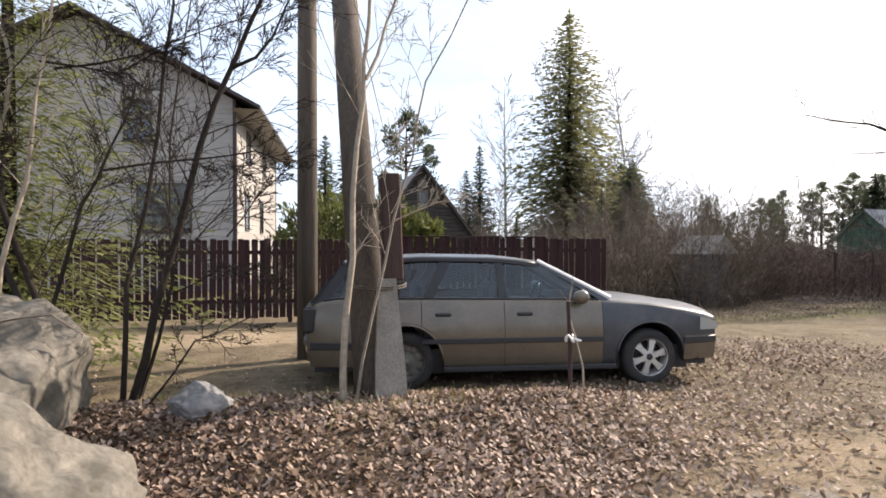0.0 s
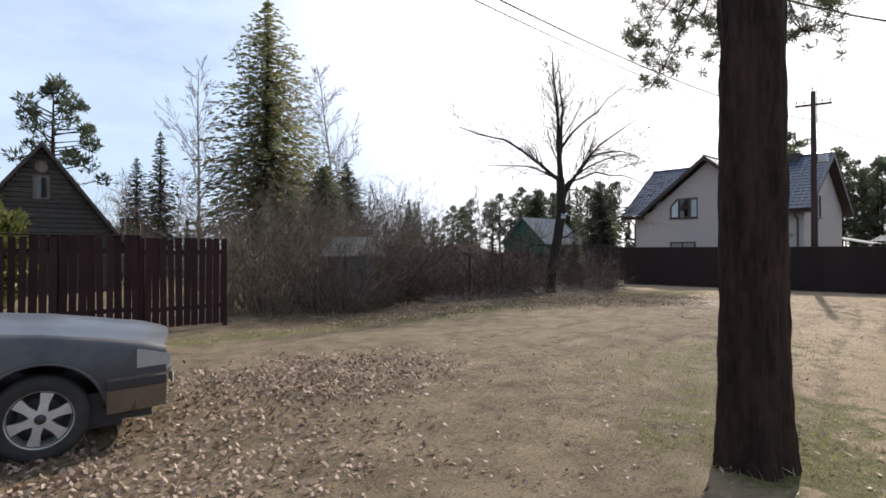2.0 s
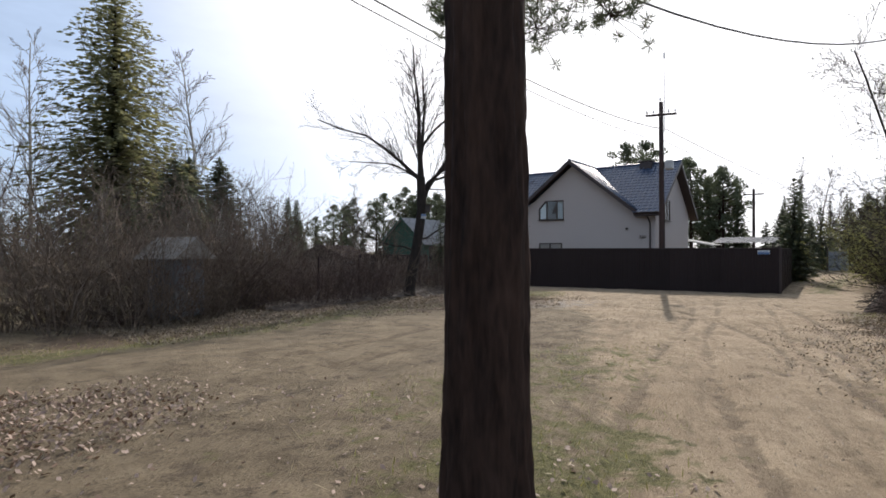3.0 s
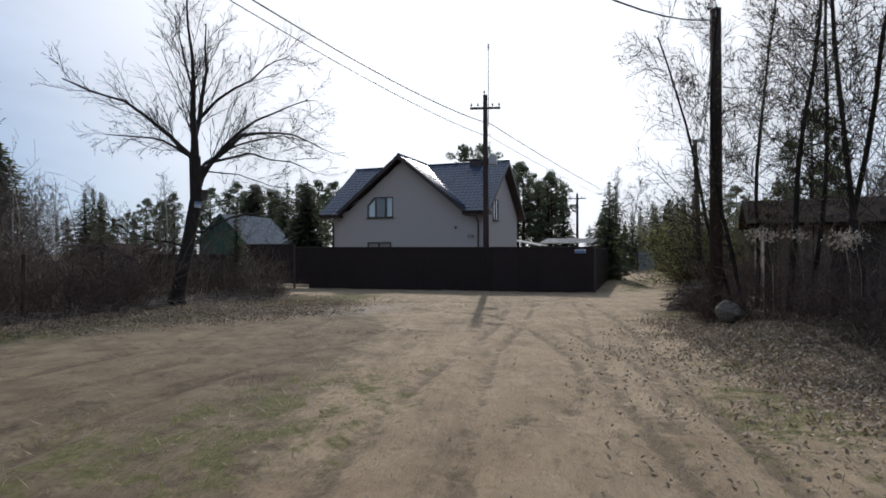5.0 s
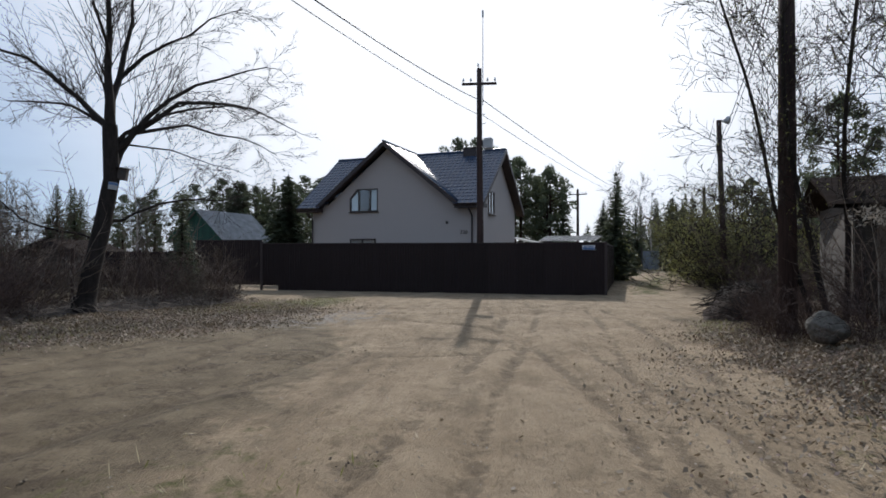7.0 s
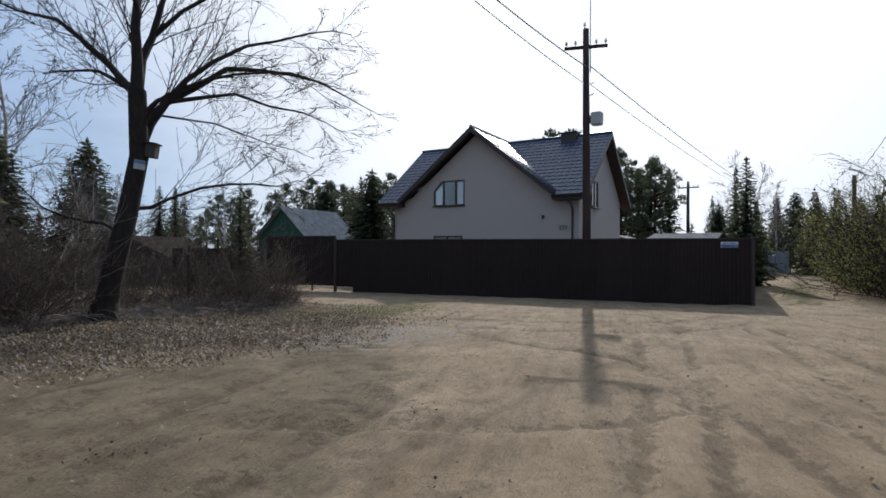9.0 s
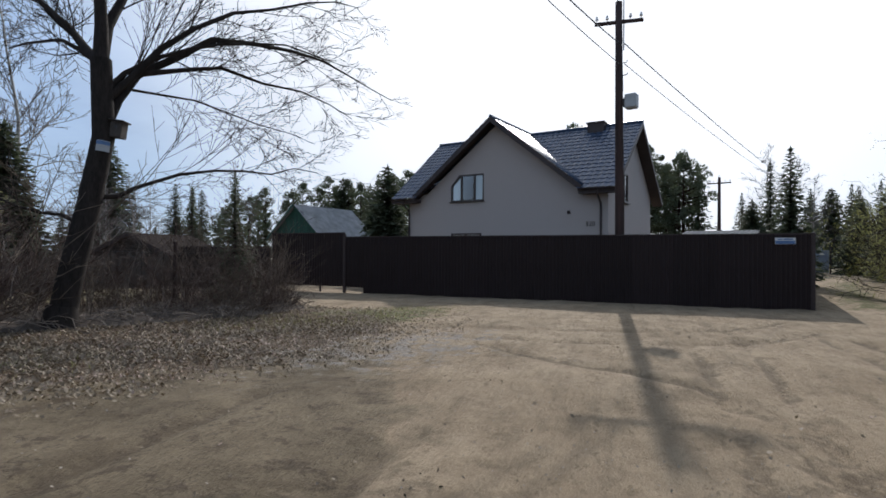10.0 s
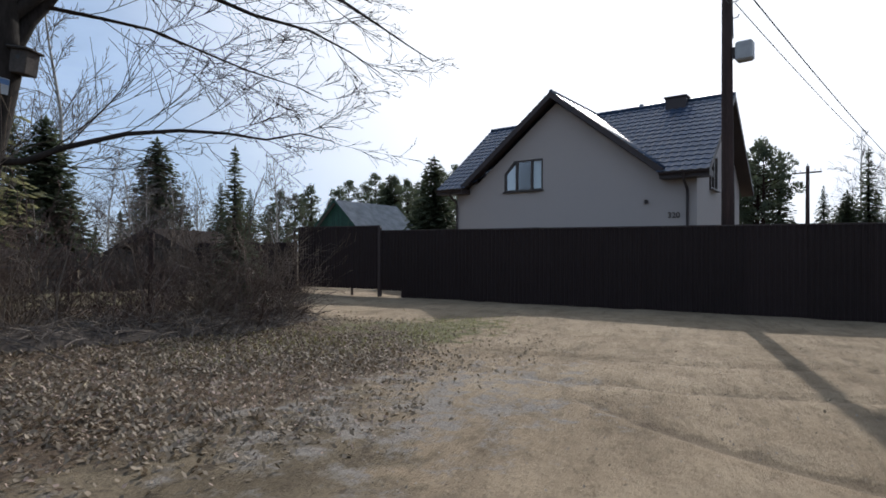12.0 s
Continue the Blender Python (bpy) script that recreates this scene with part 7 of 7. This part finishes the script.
part("stake", Shape().tube([(0, 0, -0.2), (0.005, 0, 0.4), (-0.015, 0, 0.78)], [0.02, 0.019, 0.017], 7), M_POLEDARK, stk)
part("rag", Shape().tube([(0.0 + 0.035 * math.cos(a), 0.035 * math.sin(a), 0.46 + 0.03 * math.sin(2 * a)) for a in np.linspace(0, 6.28, 12)], 0.012, 5).tube([(0.03, -0.02, 0.46), (0.09, -0.04, 0.44)], 0.012, 5), M_WHITE, stk)
part("sapling_stem", Shape().tube([(0.14, 0.02, -0.05), (0.13, 0.02, 0.2), (0.06, 0.0, 0.45), (-0.02, 0, 0.7), (0.02, 0, 0.92), (0.03, 0, 1.02)], [0.009, 0.009, 0.008, 0.007, 0.005, 0.003], 5).tube([(-0.01, 0, 0.78), (-0.09, 0, 0.88)], 0.004, 4), M_TWIG_PALE, stk)

# ---- evergreen bush over the fence ----


def leafy_mound(name, label, x, y, lobes, mat, seed, n, size):
    r = np.random.RandomState(seed)
    g = -0.3
    T = thing(name, pose(x, y, g), label, "bush")
    C, D, L = [], [], []
    b = Shape()
    for cx, cy, cz, rx, ry, rz in lobes:
        b.tube([(cx * 0.4, cy * 0.4, -0.1), (cx, cy, cz)], [0.08, 0.03], 5)
        o = unit(r.normal(0, 1, (n, 3)))
        k = 1 + 0.16 * np.sin(o[:, 0] * 9 + cx) * np.sin(o[:, 1] * 8) + 0.12 * np.sin(o[:, 2] * 13 + cy) + r.normal(0, 0.05, n)
        rad = (r.uniform(0.55, 1.0, n) ** 0.5 * k)[:, None]
        C.append(np.array([cx, cy, cz]) + o * rad * np.array([rx, ry, rz]))
        D.append(unit(o + np.array([0, 0, 0.6]) + r.normal(0, 0.5, o.shape)))
        L.append(size * r.uniform(0.6, 1.3, n))
    C, D, L = np.concatenate(C), np.concatenate(D), np.concatenate(L)
    part("stem", b, M_BARK, T)
    part("foliage", blade_mesh("foliage", mat, blades(C, D, unit(r.normal(0, 1, C.shape)), L, L * 0.45)), None, T)
    return T


leafy_mound("evergreen_bush", "bright yellow-green evergreen bush behind picket fence", 0.4, 19.6, [(-1.2, 0.3, 2.0, 1.7, 1.4, 1.75), (0.9, 0, 2.1, 1.5, 1.3, 1.55), (2.0, -0.5, 1.7, 1.0, 0.9, 1.3)], M_THUJA, 3, 4200, 0.24)

# ---- thickets ----
shrubs = {
    "a": shrub(1, 2.6, 1.4, 20, M_THICKET, "grey-brown bare thicket shrub with fine twigs"), "b": shrub(2, 2.1, 1.5, 18, M_TWIG_RED, "low reddish-brown bare shrub"),
    "c": shrub(3, 3.4, 1.5, 17, M_THICKET, "tall bare grey shrub"), "d": shrub(4, 1.3, 1.1, 20, M_TWIG_RED, "low tangle of reddish canes"),
    "e": shrub(5, 3.6, 1.6, 20, M_TWIG, "tall shrub with fresh yellow-green leaves", buds=M_BUD, name="budding_shrub", fine=0.008),
}
spots = []
for k in range(46):
    t = k / 46
    x = 7.6 + 11.2 * t + trng.uniform(-0.4, 0.4)
    spots.append(("acbdb"[k % 5], x, 15.0 + 0.07 * (x - 8) + trng.uniform(-0.5, 2.2) + (0.4 if k % 5 == 1 else 0), None, trng.uniform(0, 360), trng.choice((0.35, 0.5, 0.7, 0.9, 1.25))))
for k in range(20):
    spots.append(("cacab"[k % 5], 8 + 13 * trng.random(), 18.0 + 7 * trng.random(), None, trng.uniform(0, 360), trng.uniform(0.9, 1.5)))
for k in range(7):
    spots.append(("aaacd"[k % 5], 20.4 + 4.0 * trng.random(), 15.9 + 2.2 * trng.random() + 0.25 * k / 14, None, trng.uniform(0, 360), trng.uniform(0.4, 0.85)))
for x, y, kd, sc in ((23.4, 15.6, "d", 0.9), (24.0, 15.9, "a", 0.6), (24.2, 16.4, "a", 0.75), (22.6, 15.5, "a", 0.55), (23.2, 16.4, "b", 0.9), (24.4, 16.0, "d", 0.8), (21.8, 15.8, "d", 0.9), (18.2, 15.2, "d", 0.9), (17.2, 14.9, "d", 1.0), (16.2, 14.7, "d", 0.9), (15.0, 14.6, "b", 0.7)):
    spots.append((kd, x, y, None, trng.uniform(0, 360), sc))
for k in range(4):
    spots.append(("abc"[k % 3], 22.5 + 3.0 * trng.random(), 17.2 + 3.2 * trng.random(), None, trng.uniform(0, 360), trng.uniform(0.8, 1.0)))
for k in range(10):
    spots.append(("db"[k % 2], 17.5 + 0.75 * k, 16.6 + 0.2 * k + trng.uniform(-0.3, 1.0), None, trng.uniform(0, 360), trng.uniform(0.6, 0.85)))
for x, y, kd, sc in ((9.8, 14.9, "a", 1.0), (10.5, 15.0, "c", 0.75), (11.2, 15.1, "a", 0.9), (11.9, 15.3, "c", 0.8), (10.2, 15.3, "c", 0.7), (8.4, 15.2, "c", 1.0), (9.0, 16.0, "c", 1.1), (13.0, 16.0, "c", 1.0), (14.2, 16.4, "c", 0.9)):
    spots.append((kd, x, y, None, trng.uniform(0, 360), sc))
for k in range(16):
    spots.append(("bda"[k % 3], 12 + 8 * trng.random(), 16 + 5 * trng.random(), None, trng.uniform(0, 360), trng.uniform(0.8, 1.1)))
for x, y, kd, s in ((22.2, 1.0, "d", 0.7), (23.6, 0.4, "b", 0.7), (24.5, 1.2, "d", 0.6), (25.8, 0.6, "d", 0.8), (27.2, 0.6, "b", 0.5), (28.4, 0.5, "d", 0.8), (21.6, -0.2, "d", 0.9), (20.2, -0.6, "b", 0.8), (19.0, -1.3, "d", 0.9), (17.8, -1.6, "b", 0.7), (18.6, -2.6, "a", 0.9), (20.6, -1.8, "c", 0.8), (20.5, 0.25, "d", 0.7), (19.6, -0.3, "d", 0.8), (19.2, -0.7, "b", 0.6), (18.2, -1.0, "d", 0.7), (21.8, 0.6, "d", 0.7), (22.6, 0.9, "d", 0.8), (23.4, 1.2, "d", 0.7), (24.2, 0.6, "b", 0.6), (25.4, 1.0, "d", 0.55), (22.2, -0.3, "a", 1.0), (21.2, -1.0, "c", 0.8), (17.0, -1.9, "d", 0.9), (16.2, -2.6, "b", 0.9), (24.0, -0.6, "b", 0.9), (25.4, -0.6, "a", 0.8)):
    spots.append((kd, x, y, None, trng.uniform(0, 360), s))
for x, y, s in ((31, -2.2, 0.6), (33, -1.8, 0.7), (38.6, 1.2, 1.1), (39.8, 1.3, 1.35), (42, 1.5, 1.35), (45, 2.0, 1.35), (41, 1.6, 0.9), (43.6, 2.4, 1.2), (48.5, 2.3, 1.3), (52, 2.6, 1.3), (37.4, -0.6, 1.0), (34, -2.3, 0.9), (30, -1.6, 0.8), (57, 3.0, 1.2), (62, 3.2, 1.2)):
    spots.append(("e", x, y, None, trng.uniform(0, 360), s))
for k in range(15):
    spots.append(("bdb"[k % 3], 31 + 1.5 * k + trng.uniform(-0.4, 0.4), 0.1 + 0.11 * k + trng.uniform(-0.3, 0.3), None, trng.uniform(0, 360), trng.uniform(0.9, 1.25)))
for k in range(12):
    spots.append(("cea"[k % 3], 37 + 2.0 * k + trng.uniform(-0.5, 0.5), 0.9 + 0.15 * k + trng.uniform(-0.5, 0.5), None, trng.uniform(0, 360), trng.uniform(1.1, 1.4)))
for k in range(12):
    spots.append(("ca"[k % 2], 26 + 20 * k / 12, -2.5 - 3 * trng.random(), None, trng.uniform(0, 360), 1.3))
for k in range(7):
    spots.append(("ca"[k % 2], 3 + 14 * trng.random(), 31 + 7 * trng.random(), None, trng.uniform(0, 360), 1.5))
scatter(shrubs, [(k, x, y, height_at(x, y), a, s) for k, x, y, z, a, s in spots])

# ---- bare alders by the right-hand pole ----


def build_alder(x, y, H, seed, stems, label):
    T = thing("alder_tree", pose(x, y, height_at(x, y)), label, "tree", "bare trees")
    w = Wood(seed, 0.03, 0.0055, 0.36)
    for dx, dy, lean_x, lean_y, r in stems:
        trunk = w.path((dx, dy, -0.2), (lean_x, lean_y, 1), H * w.rng.uniform(0.85, 1.05), 0.05, 0.06, 9)
        w.limb(trunk, r, 0.02)
        w.sprout(trunk, r * 0.30, H * 0.5, 3, 0.85, 0.04, 0.07, 30, 0.50, 0.2)
    part("trunk", w.limbs, M_BARK, T, smooth=True, fix=False)
    part("crown", w.twigs, M_TWIG, T, fix=False)
    r = np.random.RandomState(seed)
    P = np.array([tuple(p) for p, d in w.tips])
    s = r.uniform(0.02, 0.055, len(P))
    part("catkin_cover", blade_mesh("catkin_cover", M_BUD, blades(P + r.normal(0, 0.02, P.shape), unit(r.normal(0, 0.4, P.shape) + np.array([0, 0, -1])), unit(r.normal(0, 1, P.shape)), s, s * 0.45)), None, T)


build_alder(21.2, -0.35, 9.5, 61, [(0, 0, 0.02, -0.02, 0.07), (0.2, -0.35, 0.05, -0.12, 0.06), (-0.15, -0.7, -0.06, -0.12, 0.07)], "dark bare alder clump with budding upright branches")
build_alder(20.1, -1.4, 9.0, 62, [(0, 0, -0.03, -0.05, 0.07), (0.3, -0.3, 0.08, -0.1, 0.06)], "dark bare alder with catkins beside shack")
build_alder(22.9, 0.3, 8.0, 63, [(0, 0, 0.0, 0.1, 0.06), (0.2, 0.2, 0.03, 0.2, 0.05), (0.1, -0.2, 0.06, 0.0, 0.06)], "slender bare alder with pale buds behind pole")

# seed heads left standing
sh = thing("seed_heads", pose(20.4, -0.25, height_at(20.4, -0.25)), "tall dry stems with pale fluffy seed heads", "dry plant")
r = np.random.RandomState(8)
st, C = Shape(), []
for k in range(6):
    bx, by, h = r.uniform(-0.6, 0.7), r.uniform(-1.2, 0.4), r.uniform(1.1, 1.7)
    st.tube([(bx, by, -0.1), (bx + 0.05, by, h * 0.6), (bx + 0.12, by + 0.08, h)], [0.008, 0.006, 0.003], 4)
    C.append(np.array([bx + 0.12, by + 0.08, h]) + r.normal(0, 0.085, (130, 3)) * np.array([1.2, 1.2, 0.8]))
C = np.concatenate(C)
part("stem", st, M_TWIG_PALE, sh)
part("fluff", blade_mesh("fluff", M_FLUFF, blades(C, unit(r.normal(0, 1, C.shape)), unit(r.normal(0, 1, C.shape)), 0.07, 0.03)), None, sh)

# brush pile at the lane's mouth
bp_ = thing("brush_pile", pose(27.6, 1.35, height_at(27.6, 1.35)), "heap of cut brushwood and earth by the lane", "brush pile")
rr = random.Random(9)
hs = Shape()
hs.grid([[((-1.6 + 3.2 * i / 20), (-1.0 + 2.0 * j / 16), 0.75 * max(0, 1 - ((-1.6 + 3.2 * i / 20) / 1.6) ** 2) * max(0, 1 - ((-1.0 + 2.0 * j / 16)) ** 2) + 0.08 * noise.noise(Vector((i * 0.5, j * 0.5, 0))) - 0.06) for i in range(21)] for j in range(17)])
part("earth_mound", hs, M_PINEBARK, bp_, smooth=True)
tw = Shape()
for k in range(420):
    a, b = rr.uniform(-1.5, 1.5), rr.uniform(-0.9, 0.9)
    z = 0.75 * max(0, 1 - (a / 1.6) ** 2) * max(0, 1 - b * b)
    d = Vector((rr.gauss(0, 1), rr.gauss(0, 1), rr.gauss(0.1, 0.35))).normalized()
    L = rr.uniform(0.3, 1.2)
    p = Vector((a, b, z + 0.03))
    tw.tube([p - d * L / 2, p + Vector((0, 0, 0.05)), p + d * L / 2], [0.008, 0.007, 0.003], 3, cap=False)
part("brushwood", tw, M_TWIG, bp_, fix=False)

# old board fence at the back of the overgrown plot
obf = thing("board_fence", pose(0, 0, 0), "old dark weathered board fence behind overgrown plot", "fence")
obr = random.Random(15)
obm = [Shape().prism([(-0.11, 0), (0.11, 0), (0.11, h - 0.05), (0.02, h), (-0.11, h - 0.02)], -0.012, 0.012).data("board", M_DARKWOOD) for h in (1.48, 1.58, 1.66)]
for (ax, ay), (bx, by) in (((14.0, 23.2), (22.5, 26.6)), ((22.5, 26.6), (28.1, 28.8))):
    n = int(math.hypot(bx - ax, by - ay) / 0.235)
    turn = math.degrees(math.atan2(by - ay, bx - ax))
    for k in range(n):
        part("board", obr.choice(obm), None, obf, m=pose(ax + (bx - ax) * k / n, ay + (by - ay) * k / n, -0.62 + obr.uniform(-0.05, 0.05), obr.uniform(-2, 2), obr.uniform(-2.5, 2.5), turn))
    for z in (-0.2, 0.5):
        part("rail", Shape().box((0, 0.015, z), (math.hypot(bx - ax, by - ay), 0.06, z + 0.08)), M_DARKWOOD, obf, m=pose(ax, ay, 0, 0, 0, turn))

# dug earth and broken sticks along the edge of the plot
bank = thing("stick_tangle", pose(0, 0, 0), "dark bank of dug earth with broken sticks and canes", "brush pile")
br_ = random.Random(27)
edge = [(13.5, 14.9), (16.5, 15.0), (19.0, 15.6), (21.0, 15.75), (23.0, 15.7), (24.9, 16.3)]


def along_edge(t):
    f = t * (len(edge) - 1)
    i = min(int(f), len(edge) - 2)
    return edge[i][0] + (edge[i + 1][0] - edge[i][0]) * (f - i), edge[i][1] + (edge[i + 1][1] - edge[i][1]) * (f - i)


rows = []
for k in range(181):
    x, y = along_edge(k / 180)
    h = 0.15 + 0.10 * noise.noise(Vector((x * 1.3, 0, 3))) + 0.06 * noise.noise(Vector((x * 5, 0, 1)))
    rows.append([(x, y - 0.55 + 1.3 * j / 12 + 0.12 * noise.noise(Vector((x * 2, j, 0))), height_at(x, y) - 0.04 + h * math.sin(math.pi * j / 12) * (1 + 0.6 * noise.noise(Vector((x * 4, j * 0.5, 7))))) for j in range(13)])
part("earth_bank", Shape().grid(rows), M_SOIL, bank, smooth=True)
tw = Shape()
for k in range(900):
    x, y = along_edge(br_.random())
    y += br_.gauss(0.1, 0.4)
    d = Vector((br_.gauss(0, 1), br_.gauss(0, 0.8), abs(br_.gauss(0.15, 0.4)))).normalized()
    L = br_.uniform(0.2, 0.9)
    p = Vector((x, y, height_at(x, y) + 0.10))
    tw.tube([p - d * L * 0.3, p + d * L * 0.3 + Vector((br_.gauss(0, 0.04), 0, 0.03)), p + d * L * 0.7], [0.008, 0.007, 0.003], 3, cap=False)
part("stick_cover", tw, M_STICK, bank, fix=False)

# arching canes that stand clear of the thicket
for x, y, h, seed, lean in ((20.2, 16.1, 1.7, 81, -0.15), (20.7, 15.9, 1.9, 82, 0.25), (21.3, 16.2, 1.3, 83, 0.1), (21.9, 15.9, 1.6, 84, -0.3), (19.3, 15.9, 1.4, 85, 0.2), (18.3, 15.6, 1.5, 86, -0.2), (23.3, 16.1, 1.2, 87, 0.3), (17.2, 15.5, 1.3, 88, 0.2), (20.0, 16.6, 2.0, 89, 0.1)):
    g = height_at(x, y)
    stems_thing("cane", "pale bent cane growing at thicket edge", (x, y, g), [
        ([(x, y, g - 0.1), (x + 0.3 * lean, y, g + 0.35 * h), (x + 0.9 * lean, y - 0.1, g + 0.75 * h), (x + 2.0 * lean, y - 0.2, g + h)], 0.016, 0.005),
        ([(x + 0.02, y, g), (x - 0.4 * lean, y + 0.1, g + 0.3 * h), (x - 1.4 * lean, y, g + 0.6 * h), (x - 2.2 * lean, y, g + 0.55 * h)], 0.012, 0.004)], M_STICK, seed, 2, 7, 0.42, group="canes")

# old wire fence in the bushes
wf = thing("wire_fence", pose(0, 0, 0), "rusty wire fence on thin dark posts in bushes", "fence")
pp = [(15.4, 15.3), (17.8, 16.2), (20.2, 17.0), (22.6, 17.75), (24.8, 18.6)]
for x, y in pp:
    part("post", Shape().tube([(x, y, height_at(x, y) - 0.3), (x + 0.02, y, height_at(x, y) + 1.5)], 0.045, 6), M_POLEDARK, wf)
for h in (0.5, 0.9, 1.25):
    part("strand", Shape().tube([(x, y, height_at(x, y) + h) for x, y in pp], 0.004, 4), M_WIRE, wf)

# ---- litter, grass and pebbles on the ground ----


def litter(name, label, mat, n, weight, box, size, seed, lift=0.01, tilt=0.45, slim=0.62, stand=0.0):
    """Small blades strewn where weight(x, y) is high."""
    r = np.random.RandomState(seed)
    x0, x1, y0, y1 = box
    x, y = r.uniform(x0, x1, n * 4), r.uniform(y0, y1, n * 4)
    w = weight(x, y) * (0.35 + 0.65 * (wave_noise(x, y, 2.2, seed) > -0.12))
    keep = np.where(r.rand(n * 4) < w)[0][:n]
    x, y = x[keep], y[keep]
    z = height_of(x, y) + 0.03 * wave_noise(x, y, 1.5, 1) + 0.018 * wave_noise(x, y, 5.0, 2) + 0.012 * wave_noise(x, y, 13.0, 3) * (0.6 + leaf_of(x, y))
    a = r.uniform(0, 6.283, len(x))
    s = size * r.uniform(0.5, 1.25, len(x))
    D = unit(np.stack([np.cos(a), np.sin(a), r.normal(0, tilt, len(x)) + stand], 1))
    W = unit(np.stack([-np.sin(a), np.cos(a), r.normal(0, tilt, len(x))], 1))
    C = np.stack([x, y, z + lift + np.abs(D[:, 2]) * s * 0.5], 1)
    me = blade_mesh(name, mat, blades(C, D, W, s, s * slim))
    return tagged(new(name, me), label, "ground cover", kind="stuff")


litter("leaf_litter", "brown dead leaves strewn over the ground", M_LITTER, 30000, lambda x, y: 0.9 * leaf_of(x, y) + 0.001, (-5, 9, 1.0, 9), 0.06, 1, tilt=0.7)
litter("leaf_litter_near", "brown and bleached dead leaves before the car", M_LITTER_PALE, 42000, lambda x, y: 0.8 * leaf_of(x, y) + 0.02, (-4, 9, 1.5, 8), 0.05, 2, tilt=0.6)
litter("tan_leaf_litter", "tan dead leaves matted under the trees", M_LITTER_TAN, 110000, lambda x, y: 0.95 * leaf_of(x, y) + 0.001, (9, 27, -4, 17), 0.052, 3, tilt=0.7)
litter("pale_leaf_litter", "bleached dead leaves under the trees", M_LITTER_PALE, 22000, lambda x, y: 0.8 * leaf_of(x, y) + 0.001, (12, 27, -4, 17), 0.042, 8, tilt=0.7)
litter("earth_clods", "dark damp clods and bark crumbs on sand", M_CLOD, 9000, lambda x, y: 0.05 + 0.2 * leaf_of(x, y), (-3, 32, -3, 16), 0.02, 7, slim=0.8, tilt=0.8)
litter("dug_clods", "dark clods of churned earth on the track", M_SOIL, 1500, lambda x, y: sum(blob(x, y, *d, 0.6) for d in DUG), (12, 19, 2, 9), 0.026, 9, slim=0.8, tilt=0.9)
litter("grass_tufts", "short fresh spring grass in patches", M_GRASS, 26000, lambda x, y: np.clip(grass_of(x, y) * 1.3 - 0.25, 0, 1), (-5, 29, -2, 15), 0.085, 4, stand=1.4, slim=0.10, tilt=0.6)
litter("dry_grass", "dry straw-coloured grass stems", M_STRAW, 22000, lambda x, y: 0.5 * np.clip(grass_of(x, y) * 1.2, 0, 1) + 0.25 * leaf_of(x, y) + 0.1 * (y > 13), (-5, 29, -4, 24), 0.13, 5, stand=0.5, slim=0.06, tilt=0.5)
litter("pebbles", "small grey pebbles and clods on sand", M_PEBBLE, 16000, lambda x, y: 0.25 * sand_of(x, y) + 0.9 * gravel_of(x, y) + 0.1, (-3, 32, -3, 16), 0.02, 6, slim=0.8, tilt=0.5)
